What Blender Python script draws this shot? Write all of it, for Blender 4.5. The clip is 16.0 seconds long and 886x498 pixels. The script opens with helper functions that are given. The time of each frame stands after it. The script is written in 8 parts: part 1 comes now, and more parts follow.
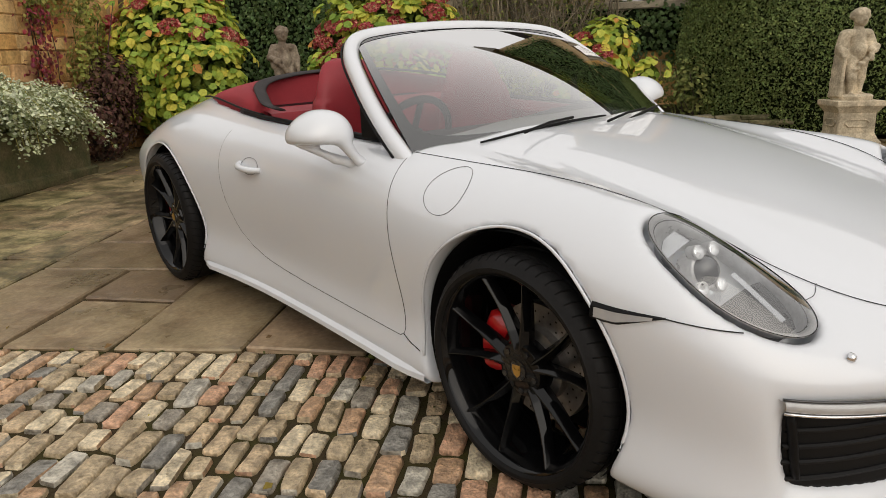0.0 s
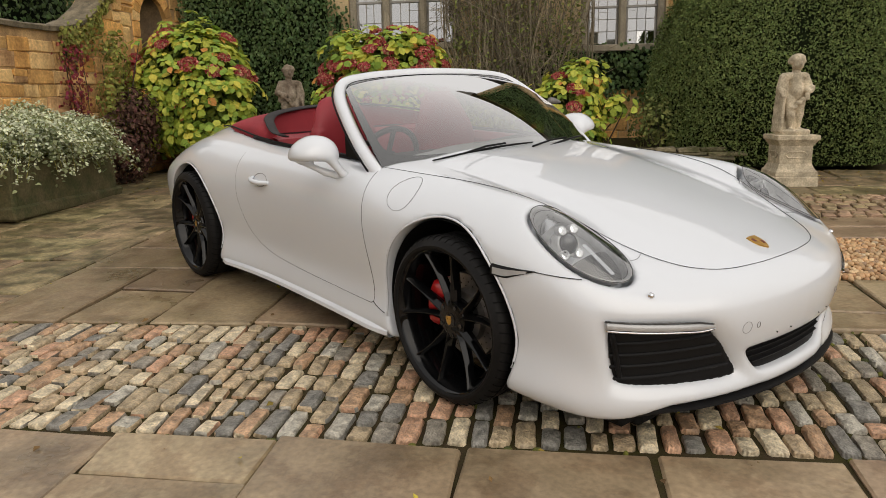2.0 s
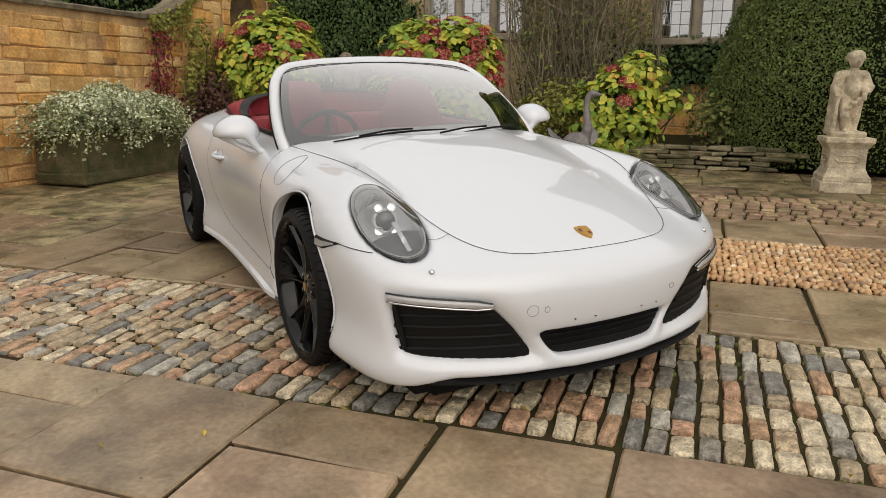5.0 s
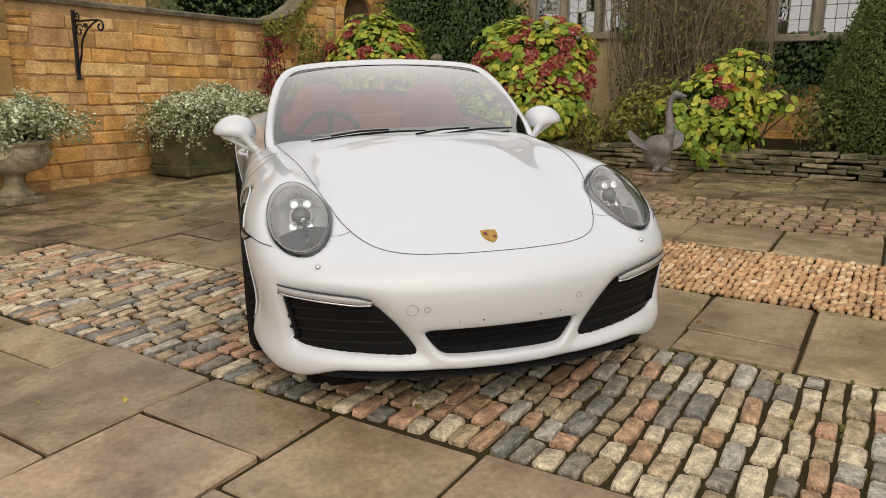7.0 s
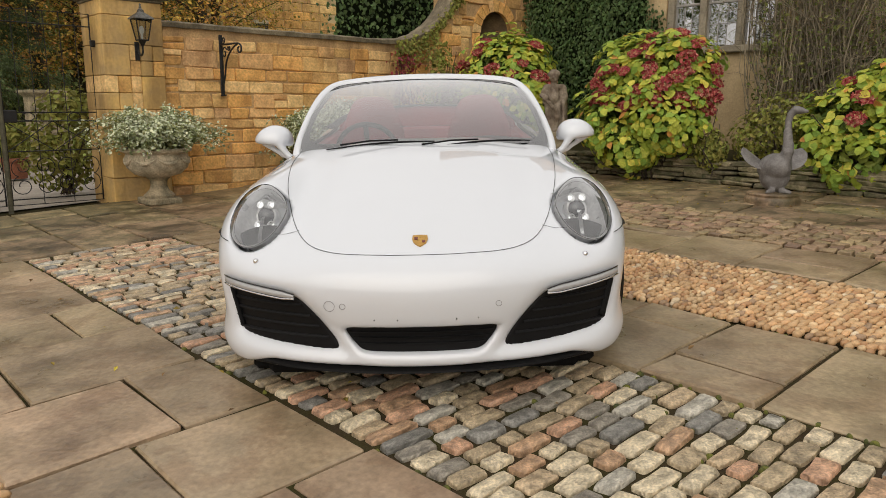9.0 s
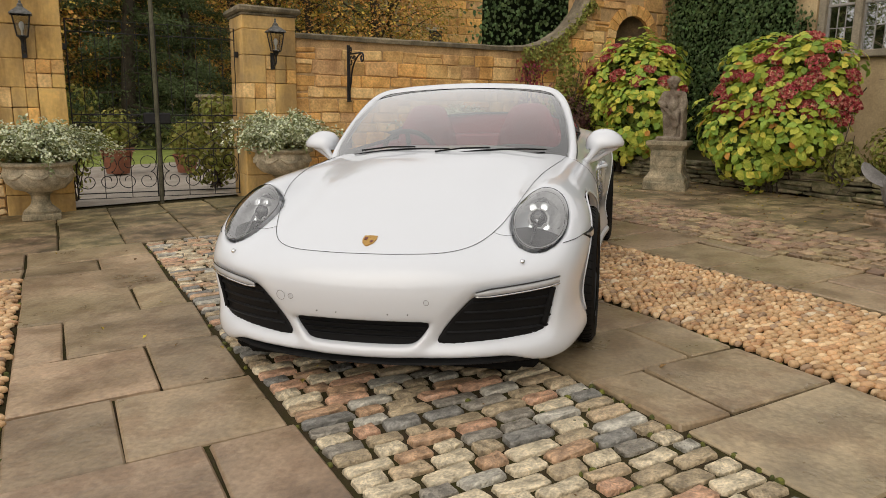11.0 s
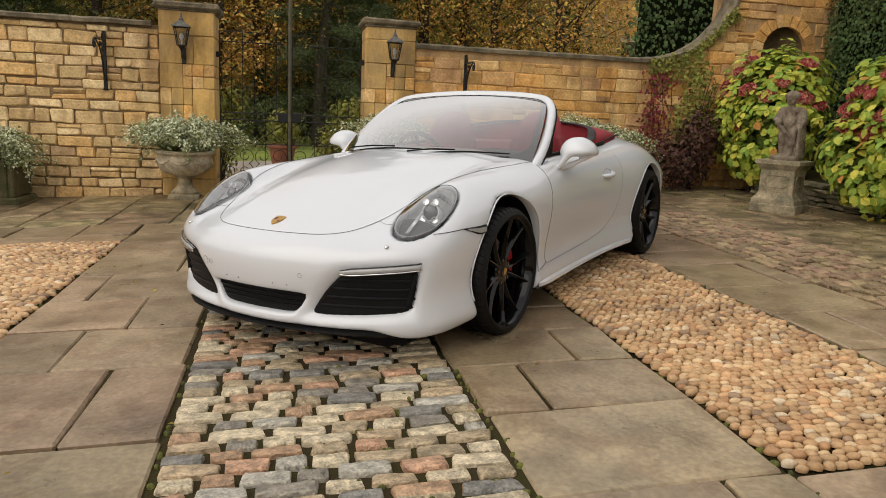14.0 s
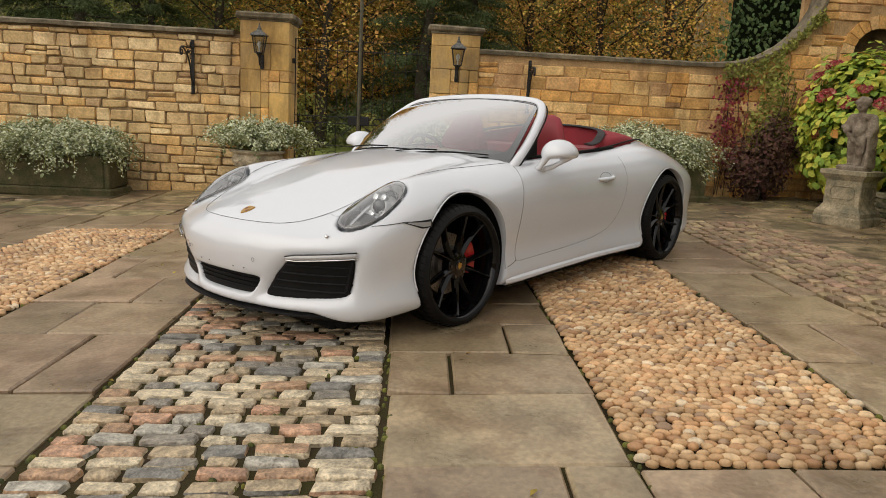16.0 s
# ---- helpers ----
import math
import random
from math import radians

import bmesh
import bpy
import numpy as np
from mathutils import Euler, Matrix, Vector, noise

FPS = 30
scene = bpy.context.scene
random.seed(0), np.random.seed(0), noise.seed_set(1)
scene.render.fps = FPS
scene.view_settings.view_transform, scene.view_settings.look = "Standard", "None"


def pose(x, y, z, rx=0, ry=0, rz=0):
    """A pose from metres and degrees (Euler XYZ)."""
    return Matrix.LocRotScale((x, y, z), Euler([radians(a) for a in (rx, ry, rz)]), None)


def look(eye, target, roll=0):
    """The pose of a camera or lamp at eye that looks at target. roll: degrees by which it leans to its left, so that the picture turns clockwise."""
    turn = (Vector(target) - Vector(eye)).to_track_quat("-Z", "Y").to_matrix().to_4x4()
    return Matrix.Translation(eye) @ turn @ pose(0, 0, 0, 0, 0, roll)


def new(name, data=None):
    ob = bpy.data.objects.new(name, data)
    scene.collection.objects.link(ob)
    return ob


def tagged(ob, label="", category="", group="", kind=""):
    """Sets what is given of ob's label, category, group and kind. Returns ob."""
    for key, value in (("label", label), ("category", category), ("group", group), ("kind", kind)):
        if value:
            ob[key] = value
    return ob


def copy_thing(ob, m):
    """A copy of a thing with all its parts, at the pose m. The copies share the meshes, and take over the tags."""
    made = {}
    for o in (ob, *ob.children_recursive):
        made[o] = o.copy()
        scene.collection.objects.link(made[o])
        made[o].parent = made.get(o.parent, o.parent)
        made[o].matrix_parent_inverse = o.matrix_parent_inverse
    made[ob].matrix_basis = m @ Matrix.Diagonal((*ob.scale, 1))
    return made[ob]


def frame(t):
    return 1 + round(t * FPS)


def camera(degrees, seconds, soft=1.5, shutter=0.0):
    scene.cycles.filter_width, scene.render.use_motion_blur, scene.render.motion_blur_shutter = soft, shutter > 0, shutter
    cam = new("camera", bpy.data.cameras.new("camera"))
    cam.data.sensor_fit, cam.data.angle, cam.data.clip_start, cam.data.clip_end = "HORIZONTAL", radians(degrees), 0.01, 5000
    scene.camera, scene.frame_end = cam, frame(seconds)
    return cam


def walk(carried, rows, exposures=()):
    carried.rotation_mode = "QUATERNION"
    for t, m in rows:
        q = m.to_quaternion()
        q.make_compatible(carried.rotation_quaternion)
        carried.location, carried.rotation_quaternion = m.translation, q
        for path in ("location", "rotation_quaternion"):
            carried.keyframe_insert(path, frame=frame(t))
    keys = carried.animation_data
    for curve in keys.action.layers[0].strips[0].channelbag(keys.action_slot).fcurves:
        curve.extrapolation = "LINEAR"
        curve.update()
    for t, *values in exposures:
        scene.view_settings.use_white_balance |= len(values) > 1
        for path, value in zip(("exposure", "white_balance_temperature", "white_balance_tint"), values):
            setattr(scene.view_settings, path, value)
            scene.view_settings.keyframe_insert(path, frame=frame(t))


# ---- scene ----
# ---- camera ----
# the courtyard's paving rises a little towards the house: SLOPE carries its level frame into the world
SLOPE = 2.3
G = pose(0, 0, 0, SLOPE, 0, 0)
cam = camera(63.3, 16.0, soft=0.9)
PATH = [
    (0, (0.798, 0.053, 1.209), (0.518, 1.949, 0.636), -2.0),
    (0.5, (0.833, -0.194, 1.232), (0.548, 1.711, 0.695), -1.6),
    (1, (0.889, -0.383, 1.253), (0.601, 1.528, 0.738), -1.5),
    (1.5, (0.987, -0.570, 1.254), (0.700, 1.346, 0.757), -1.5),
    (2, (1.099, -0.730, 1.258), (0.808, 1.187, 0.771), -1.5),
    (2.5, (1.219, -0.764, 1.249), (0.913, 1.153, 0.769), -1.4),
    (3, (1.409, -0.761, 1.248), (1.067, 1.150, 0.768), -1.2),
    (3.5, (1.599, -0.777, 1.264), (1.199, 1.123, 0.783), -0.9),
    (4, (1.855, -0.816, 1.265), (1.379, 1.065, 0.780), -0.5),
    (4.5, (2.034, -0.789, 1.248), (1.474, 1.065, 0.753), -0.3),
    (4.7, (2.105, -0.739, 1.233), (1.512, 1.105, 0.734), -0.3),
    (6.8, (3.006, -0.387, 1.245), (2.007, 1.270, 0.735), -0.8),
    (7, (3.082, -0.324, 1.238), (2.048, 1.313, 0.736), -0.8),
    (7.5, (3.245, -0.204, 1.243), (2.115, 1.373, 0.758), -0.9),
    (8, (3.502, -0.077, 1.215), (2.269, 1.426, 0.747), -1.2),
    (8.5, (3.730, 0.033, 1.207), (2.394, 1.450, 0.753), -1.3),
    (9, (3.876, 0.200, 1.195), (2.444, 1.521, 0.749), -1.3),
    (9.2, (3.920, 0.258, 1.214), (2.458, 1.545, 0.764), -1.2),
    (11.3, (4.635, 0.951, 1.204), (2.877, 1.810, 0.787), -1.1),
    (11.5, (4.680, 1.019, 1.197), (2.903, 1.839, 0.785), -1.0),
    (12, (4.870, 1.226, 1.188), (3.051, 1.952, 0.782), -0.8),
    (12.5, (5.016, 1.401, 1.176), (3.163, 2.041, 0.772), -0.5),
    (13, (5.085, 1.642, 1.172), (3.206, 2.199, 0.770), -0.2),
    (13.5, (5.167, 1.825, 1.170), (3.265, 2.299, 0.772), 0.1),
    (14, (5.346, 2.055, 1.164), (3.424, 2.442, 0.771), 0.4),
    (14.5, (5.467, 2.240, 1.158), (3.529, 2.542, 0.770), 0.6),
    (15, (5.494, 2.469, 1.151), (3.543, 2.687, 0.766), 0.6),
    (15.5, (5.525, 2.649, 1.155), (3.567, 2.786, 0.771), 0.7),
    (16, (5.645, 2.878, 1.149), (3.683, 2.934, 0.769), 0.8),
]
walk(cam, [(t, G @ look(eye, target, roll)) for t, eye, target, roll in PATH])

# ---- light: a bright overcast day ----
world = bpy.data.worlds.new("overcast_sky")
scene.world = world
world.use_nodes = True
wn = world.node_tree.nodes
sky = wn.new("ShaderNodeTexSky")
sky.sky_type = "NISHITA"
sky.sun_disc = False
sky.sun_elevation, sky.sun_rotation = radians(38), radians(149)
sky.air_density, sky.dust_density, sky.ozone_density = 1.0, 6.0, 1.0
# cloud cover: the sky's light is evened out towards a soft warm grey-white
cloud = wn.new("ShaderNodeMix")
cloud.data_type = "RGBA"
cloud.inputs["Factor"].default_value = 0.90
cloud.inputs["B"].default_value = (8.2, 7.9, 7.6, 1)
world.node_tree.links.new(sky.outputs["Color"], cloud.inputs["A"])
world.node_tree.links.new(cloud.outputs["Result"], wn["Background"].inputs["Color"])
wn["Background"].inputs["Strength"].default_value = 0.117
sun = new("sun", bpy.data.lights.new("sun", "SUN"))
sun.data.energy, sun.data.angle, sun.data.color = 0.95, radians(70), (1.0, 0.925, 0.82)
sun.matrix_world = look((6.5, -7.5, 9), (0, 3, 0))
scene.view_settings.exposure = 0.0

# ---- materials ----
def mat(name, col, rough=0.6, metal=0.0, var=0.25, scale=6.0, fine=70.0, bump=0.15, tint=None, stain=0.5,
        vary=0.0, hue=0.0, island=False, coat=0.0, spec=0.5, rvar=0.1, dist=0.004):
    """A surface with blotches (scale), grain (fine) and relief; tint: second colour of the blotches; vary, hue: spread from piece to piece."""
    m = bpy.data.materials.new(name)
    m.use_nodes = True
    n, k = m.node_tree.nodes, m.node_tree.links
    p = n["Principled BSDF"]
    co = n.new("ShaderNodeTexCoord")
    seed = None
    if vary or hue:
        if island:
            g = n.new("ShaderNodeNewGeometry")
            seed = g.outputs["Random Per Island"]
        else:
            g = n.new("ShaderNodeObjectInfo")
            seed = g.outputs["Random"]
    big = n.new("ShaderNodeTexNoise")
    big.noise_dimensions = "4D"
    big.inputs["Scale"].default_value, big.inputs["Detail"].default_value, big.inputs["Roughness"].default_value = scale, 4, 0.6
    small = n.new("ShaderNodeTexNoise")
    small.inputs["Scale"].default_value, small.inputs["Detail"].default_value = fine, 3
    for q in (big, small):
        k.new(co.outputs["Object"], q.inputs["Vector"])
    if seed is not None:
        w = n.new("ShaderNodeMath")
        w.operation = "MULTIPLY"
        w.inputs[1].default_value = 37.0
        k.new(seed, w.inputs[0])
        k.new(w.outputs[0], big.inputs["W"])
    ramp = n.new("ShaderNodeMapRange")
    ramp.inputs["From Min"].default_value, ramp.inputs["From Max"].default_value = 0.5 - 0.25 * stain, 0.5 + 0.3 * stain
    k.new(big.outputs["Fac"], ramp.inputs["Value"])
    mix = n.new("ShaderNodeMix")
    mix.data_type = "RGBA"
    dark = tint or tuple(c * (1 - var) for c in col)
    mix.inputs["A"].default_value, mix.inputs["B"].default_value = (*dark, 1), (*col, 1)
    k.new(ramp.outputs["Result"], mix.inputs["Factor"])
    grain = n.new("ShaderNodeMapRange")
    grain.inputs["From Min"].default_value, grain.inputs["From Max"].default_value = 0.3, 0.7
    grain.inputs["To Min"].default_value, grain.inputs["To Max"].default_value = 1 - var * 0.6, 1 + var * 0.35
    k.new(small.outputs["Fac"], grain.inputs["Value"])
    hsv = n.new("ShaderNodeHueSaturation")
    k.new(mix.outputs["Result"], hsv.inputs["Color"])
    value = grain.outputs["Result"]
    if seed is not None:
        r = n.new("ShaderNodeMapRange")
        r.inputs["To Min"].default_value, r.inputs["To Max"].default_value = 1 - vary, 1 + vary
        k.new(seed, r.inputs["Value"])
        mul = n.new("ShaderNodeMath")
        mul.operation = "MULTIPLY"
        k.new(r.outputs["Result"], mul.inputs[0])
        k.new(value, mul.inputs[1])
        value = mul.outputs[0]
        if hue:
            sh = n.new("ShaderNodeMath")
            sh.operation = "FRACT"
            tw = n.new("ShaderNodeMath")
            tw.operation = "MULTIPLY"
            tw.inputs[1].default_value = 7.31
            k.new(seed, tw.inputs[0])
            k.new(tw.outputs[0], sh.inputs[0])
            hr = n.new("ShaderNodeMapRange")
            hr.inputs["To Min"].default_value, hr.inputs["To Max"].default_value = 0.5 - hue, 0.5 + hue
            k.new(sh.outputs[0], hr.inputs["Value"])
            k.new(hr.outputs["Result"], hsv.inputs["Hue"])
    k.new(value, hsv.inputs["Value"])
    k.new(hsv.outputs["Color"], p.inputs["Base Color"])
    rr = n.new("ShaderNodeMapRange")
    rr.inputs["To Min"].default_value, rr.inputs["To Max"].default_value = max(0.02, rough - rvar), min(1, rough + rvar)
    k.new(big.outputs["Fac"], rr.inputs["Value"])
    k.new(rr.outputs["Result"], p.inputs["Roughness"])
    p.inputs["Metallic"].default_value = metal
    p.inputs["Specular IOR Level"].default_value = spec
    p.inputs["Coat Weight"].default_value = coat
    p.inputs["Coat Roughness"].default_value = 0.02
    p.inputs["Coat IOR"].default_value = 1.6
    if bump:
        b = n.new("ShaderNodeBump")
        b.inputs["Strength"].default_value, b.inputs["Distance"].default_value = bump, dist
        k.new(small.outputs["Fac"], b.inputs["Height"])
        b2 = n.new("ShaderNodeBump")
        b2.inputs["Strength"].default_value, b2.inputs["Distance"].default_value = bump, dist * 4
        k.new(big.outputs["Fac"], b2.inputs["Height"])
        k.new(b.outputs["Normal"], b2.inputs["Normal"])
        k.new(b2.outputs["Normal"], p.inputs["Normal"])
    return m


def ramped(m, stops, island=False):
    """Replaces the base colour's source by a palette picked piece by piece, with the blotches kept as a shade."""
    n, k = m.node_tree.nodes, m.node_tree.links
    g = n.new("ShaderNodeNewGeometry") if island else n.new("ShaderNodeObjectInfo")
    r = n.new("ShaderNodeValToRGB")
    r.color_ramp.interpolation = "CONSTANT"
    e = r.color_ramp.elements
    while len(e) > 1:
        e.remove(e[-1])
    e[0].position, e[0].color = 0, (*stops[0][1], 1)
    for at, c in stops[1:]:
        q = e.new(at)
        q.color = (*c, 1)
    k.new(g.outputs["Random Per Island" if island else "Random"], r.inputs["Fac"])
    hsv = [q for q in n if q.bl_idname == "ShaderNodeHueSaturation"][0]
    mul = n.new("ShaderNodeMix")
    mul.data_type, mul.blend_type = "RGBA", "MULTIPLY"
    mul.inputs["Factor"].default_value = 1.0
    k.new(hsv.outputs["Color"], mul.inputs["A"])
    k.new(r.outputs["Color"], mul.inputs["B"])
    k.new(mul.outputs["Result"], n["Principled BSDF"].inputs["Base Color"])
    return m


def leafy(m, amount=0.35):
    """Lets some light through thin leaves."""
    n, k = m.node_tree.nodes, m.node_tree.links
    p, out = n["Principled BSDF"], n["Material Output"]
    t = n.new("ShaderNodeBsdfTranslucent")
    k.new(p.inputs["Base Color"].links[0].from_socket, t.inputs["Color"])
    mix = n.new("ShaderNodeMixShader")
    mix.inputs["Fac"].default_value = amount
    k.new(p.outputs[0], mix.inputs[1])
    k.new(t.outputs[0], mix.inputs[2])
    k.new(mix.outputs[0], out.inputs["Surface"])
    return m


def glass(name, tint=(0.95, 0.97, 0.96), rough=0.0, share=0.9):
    """Thin clear glass: mirrors at a grazing angle, clear straight on."""
    m = bpy.data.materials.new(name)
    m.use_nodes = True
    n, k = m.node_tree.nodes, m.node_tree.links
    n.remove(n["Principled BSDF"])
    f = n.new("ShaderNodeFresnel")
    f.inputs["IOR"].default_value = 1.52
    amp = n.new("ShaderNodeMath")
    amp.operation, amp.use_clamp = "MULTIPLY", True
    amp.inputs[1].default_value = share
    a, b, mix = n.new("ShaderNodeBsdfTransparent"), n.new("ShaderNodeBsdfGlossy"), n.new("ShaderNodeMixShader")
    a.inputs["Color"].default_value = (*tint, 1)
    b.inputs["Roughness"].default_value = rough
    k.new(f.outputs[0], amp.inputs[0])
    k.new(amp.outputs[0], mix.inputs["Fac"])
    k.new(a.outputs[0], mix.inputs[1])
    k.new(b.outputs[0], mix.inputs[2])
    k.new(mix.outputs[0], n["Material Output"].inputs["Surface"])
    return m


def weathered(m, dark=0.45, sx=1.7, sz=0.45, lo=0.50, hi=0.68):
    """Rain streaks and lichen blotches that run on from stone to stone."""
    n, k = m.node_tree.nodes, m.node_tree.links
    p = n["Principled BSDF"]
    src = p.inputs["Base Color"].links[0].from_socket
    g, mp, tx, r = n.new("ShaderNodeNewGeometry"), n.new("ShaderNodeMapping"), n.new("ShaderNodeTexNoise"), n.new("ShaderNodeMapRange")
    mp.inputs["Scale"].default_value = (sx, sx, sz)
    tx.inputs["Scale"].default_value, tx.inputs["Detail"].default_value, tx.inputs["Roughness"].default_value = 1.0, 6, 0.65
    r.inputs["From Min"].default_value, r.inputs["From Max"].default_value = lo, hi
    k.new(g.outputs["Position"], mp.inputs["Vector"])
    k.new(mp.outputs["Vector"], tx.inputs["Vector"])
    k.new(tx.outputs["Fac"], r.inputs["Value"])
    mix = n.new("ShaderNodeMix")
    mix.data_type, mix.blend_type = "RGBA", "MULTIPLY"
    mix.inputs["B"].default_value = (dark, dark * 0.95, dark * 0.92, 1)
    k.new(r.outputs["Result"], mix.inputs["Factor"])
    k.new(src, mix.inputs["A"])
    k.new(mix.outputs["Result"], p.inputs["Base Color"])
    return m


# paving
M_SLAB = mat("york_stone_slab", (0.470, 0.344, 0.218), 0.34, var=0.36, scale=3.0, fine=42, bump=0.6, tint=(0.265, 0.203, 0.125), vary=0.24, hue=0.010, rvar=0.22, stain=0.7)
M_MOSSY = mat("mossy_stone_slab", (0.415, 0.308, 0.172), 0.5, var=0.5, scale=6.0, fine=40, bump=0.5, tint=(0.125, 0.105, 0.048), vary=0.25, hue=0.02, rvar=0.2)
SETT_COLOURS = [(0, (0.76, 0.61, 0.40)), (0.24, (0.46, 0.42, 0.35)), (0.34, (0.72, 0.47, 0.29)), (0.47, (0.92, 0.79, 0.56)), (0.66, (0.33, 0.32, 0.29)), (0.74, (0.66, 0.51, 0.33)), (0.84, (0.70, 0.43, 0.28)), (0.93, (0.58, 0.55, 0.47))]
M_SETT = ramped(mat("granite_sett", (1.0, 0.98, 0.95), 0.42, var=0.55, scale=22, fine=90, bump=0.9, vary=0.2, rvar=0.25, dist=0.006),
                SETT_COLOURS)
M_SETT_FAR = ramped(mat("granite_sett_far", (1.0, 0.98, 0.95), 0.42, var=0.55, scale=22, fine=90, bump=0.9, vary=0.2, island=True, rvar=0.25, dist=0.006),
                    SETT_COLOURS, island=True)
PEBBLES = [(0, (0.80, 0.53, 0.28)), (0.30, (0.68, 0.43, 0.215)), (0.50, (0.88, 0.64, 0.37)), (0.64, (0.56, 0.32, 0.155)), (0.78, (0.76, 0.47, 0.24)), (0.88, (0.40, 0.27, 0.165)), (0.96, (0.80, 0.66, 0.46))]
M_PEBBLE = ramped(mat("buff_pebble", (1.0, 0.98, 0.95), 0.5, var=0.25, scale=14, fine=90, bump=0.1, vary=0.15), PEBBLES)
M_PEBBLE_FAR = ramped(mat("buff_pebble_bed", (1.0, 0.98, 0.95), 0.5, var=0.25, scale=14, fine=90, bump=0.1, vary=0.15, island=True), PEBBLES, island=True)
M_BRICKPAVE = mat("worn_paving_brick", (0.42, 0.295, 0.17), 0.5, var=0.45, scale=9, fine=70, bump=0.5, tint=(0.24, 0.165, 0.095), vary=0.3, hue=0.02)
M_BRICKPAVE_FAR = mat("worn_paving_brick_rows", (0.42, 0.295, 0.17), 0.5, var=0.45, scale=9, fine=70, bump=0.5, tint=(0.24, 0.165, 0.095), vary=0.3, hue=0.02, island=True)
M_JOINT = mat("mossy_sand_joint", (0.058, 0.041, 0.026), 0.95, var=0.5, scale=9, fine=150, bump=0.9, tint=(0.050, 0.046, 0.016), spec=0.06)
M_BED = mat("earth_joint", (0.055, 0.042, 0.026), 0.9, var=0.5, scale=7, fine=120, bump=0.5, tint=(0.045, 0.045, 0.014), spec=0.08)
M_MOSS = mat("moss", (0.20, 0.20, 0.03), 0.95, var=0.5, scale=20, fine=160, bump=0.8, tint=(0.05, 0.06, 0.02))
M_GRASS = mat("lawn", (0.27, 0.33, 0.055), 0.9, var=0.4, scale=1.2, fine=60, bump=0.6)
M_GRAVEL = mat("pale_gravel_path", (0.40, 0.35, 0.29), 0.9, var=0.3, scale=3, fine=120, bump=0.6)
# stone
M_STONE = ramped(mat("honey_stone_block", (1.0, 0.94, 0.82), 0.88, var=0.42, scale=5.5, fine=38, bump=0.6, tint=(0.66, 0.56, 0.44), vary=0.2, hue=0.01, dist=0.009),
                 [(0, (0.90, 0.60, 0.265)), (0.26, (0.84, 0.52, 0.20)), (0.45, (0.95, 0.69, 0.35)), (0.66, (0.89, 0.54, 0.20)), (0.84, (0.74, 0.48, 0.235)), (0.95, (0.58, 0.39, 0.21))])
M_ASHLAR = mat("honey_ashlar", (0.84, 0.53, 0.16), 0.85, var=0.16, scale=2.2, fine=30, bump=0.3, tint=(0.50, 0.34, 0.15), stain=0.6, vary=0.08)
M_GROUT = mat("worn_earthy_mortar", (0.36, 0.255, 0.14), 0.95, var=0.4, scale=4, fine=60, bump=0.6, tint=(0.20, 0.14, 0.075))
M_MORTAR = mat("lime_mortar", (0.62, 0.40, 0.185), 0.95, var=0.4, scale=4, fine=60, bump=0.6, tint=(0.40, 0.255, 0.12))
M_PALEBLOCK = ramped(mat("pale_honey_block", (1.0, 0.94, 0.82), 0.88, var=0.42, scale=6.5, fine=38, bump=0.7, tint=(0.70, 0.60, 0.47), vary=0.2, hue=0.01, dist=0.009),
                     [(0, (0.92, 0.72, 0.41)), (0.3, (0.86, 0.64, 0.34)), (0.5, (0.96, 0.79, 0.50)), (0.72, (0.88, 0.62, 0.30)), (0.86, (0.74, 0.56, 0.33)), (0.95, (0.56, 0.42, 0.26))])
M_COPING = mat("lichened_coping", (0.27, 0.22, 0.14), 0.9, var=0.5, scale=7, fine=50, bump=0.6, tint=(0.11, 0.09, 0.055))
# wall stone darkened so that the niche's shade is in the colour
M_NICHE = mat("niche_stone_painted_shade", (0.25, 0.165, 0.085), 0.9, var=0.45, scale=5, fine=45, bump=0.6, tint=(0.12, 0.08, 0.045))
M_ZINC = mat("weathered_lantern_metal", (0.17, 0.165, 0.15), 0.5, metal=0.4, var=0.4, scale=20, fine=90, bump=0.2, tint=(0.07, 0.068, 0.06))
M_POLE = mat("lichened_pole", (0.13, 0.12, 0.075), 0.8, var=0.4, scale=12, fine=60, bump=0.3)
M_OLDSTONE = mat("weathered_limestone", (0.45, 0.365, 0.235), 0.9, var=0.45, scale=7, fine=55, bump=0.6, tint=(0.17, 0.15, 0.095))
M_PALESTONE = mat("pale_limestone", (0.66, 0.56, 0.40), 0.9, var=0.45, scale=9, fine=60, bump=0.6, tint=(0.34, 0.29, 0.205))
M_DARKSTONE = mat("mossy_trough_stone", (0.125, 0.10, 0.048), 0.95, var=0.5, scale=6, fine=50, bump=0.8, tint=(0.06, 0.062, 0.02))
M_HOUSE = mat("house_ashlar", (0.62, 0.47, 0.27), 0.88, var=0.25, scale=1.5, fine=40, bump=0.25, tint=(0.40, 0.29, 0.155))
M_MULLION = mat("window_stone", (0.36, 0.31, 0.225), 0.85, var=0.3, scale=5, fine=50, bump=0.3)
M_ROOF = mat("stone_roof_slate", (0.19, 0.165, 0.13), 0.85, var=0.4, scale=3, fine=30, bump=0.6)
M_IRON = mat("black_wrought_iron", (0.018, 0.017, 0.017), 0.5, metal=0.3, var=0.4, scale=20, fine=90, bump=0.2)
M_LEAD = mat("grey_lead", (0.25, 0.235, 0.225), 0.6, metal=0.15, var=0.35, scale=9, fine=60, bump=0.25, tint=(0.16, 0.148, 0.138))
M_WINLEAD = mat("pale_window_lead", (0.34, 0.32, 0.29), 0.7, var=0.2)
M_TERRA = mat("terracotta", (0.30, 0.115, 0.06), 0.85, var=0.3, scale=8)
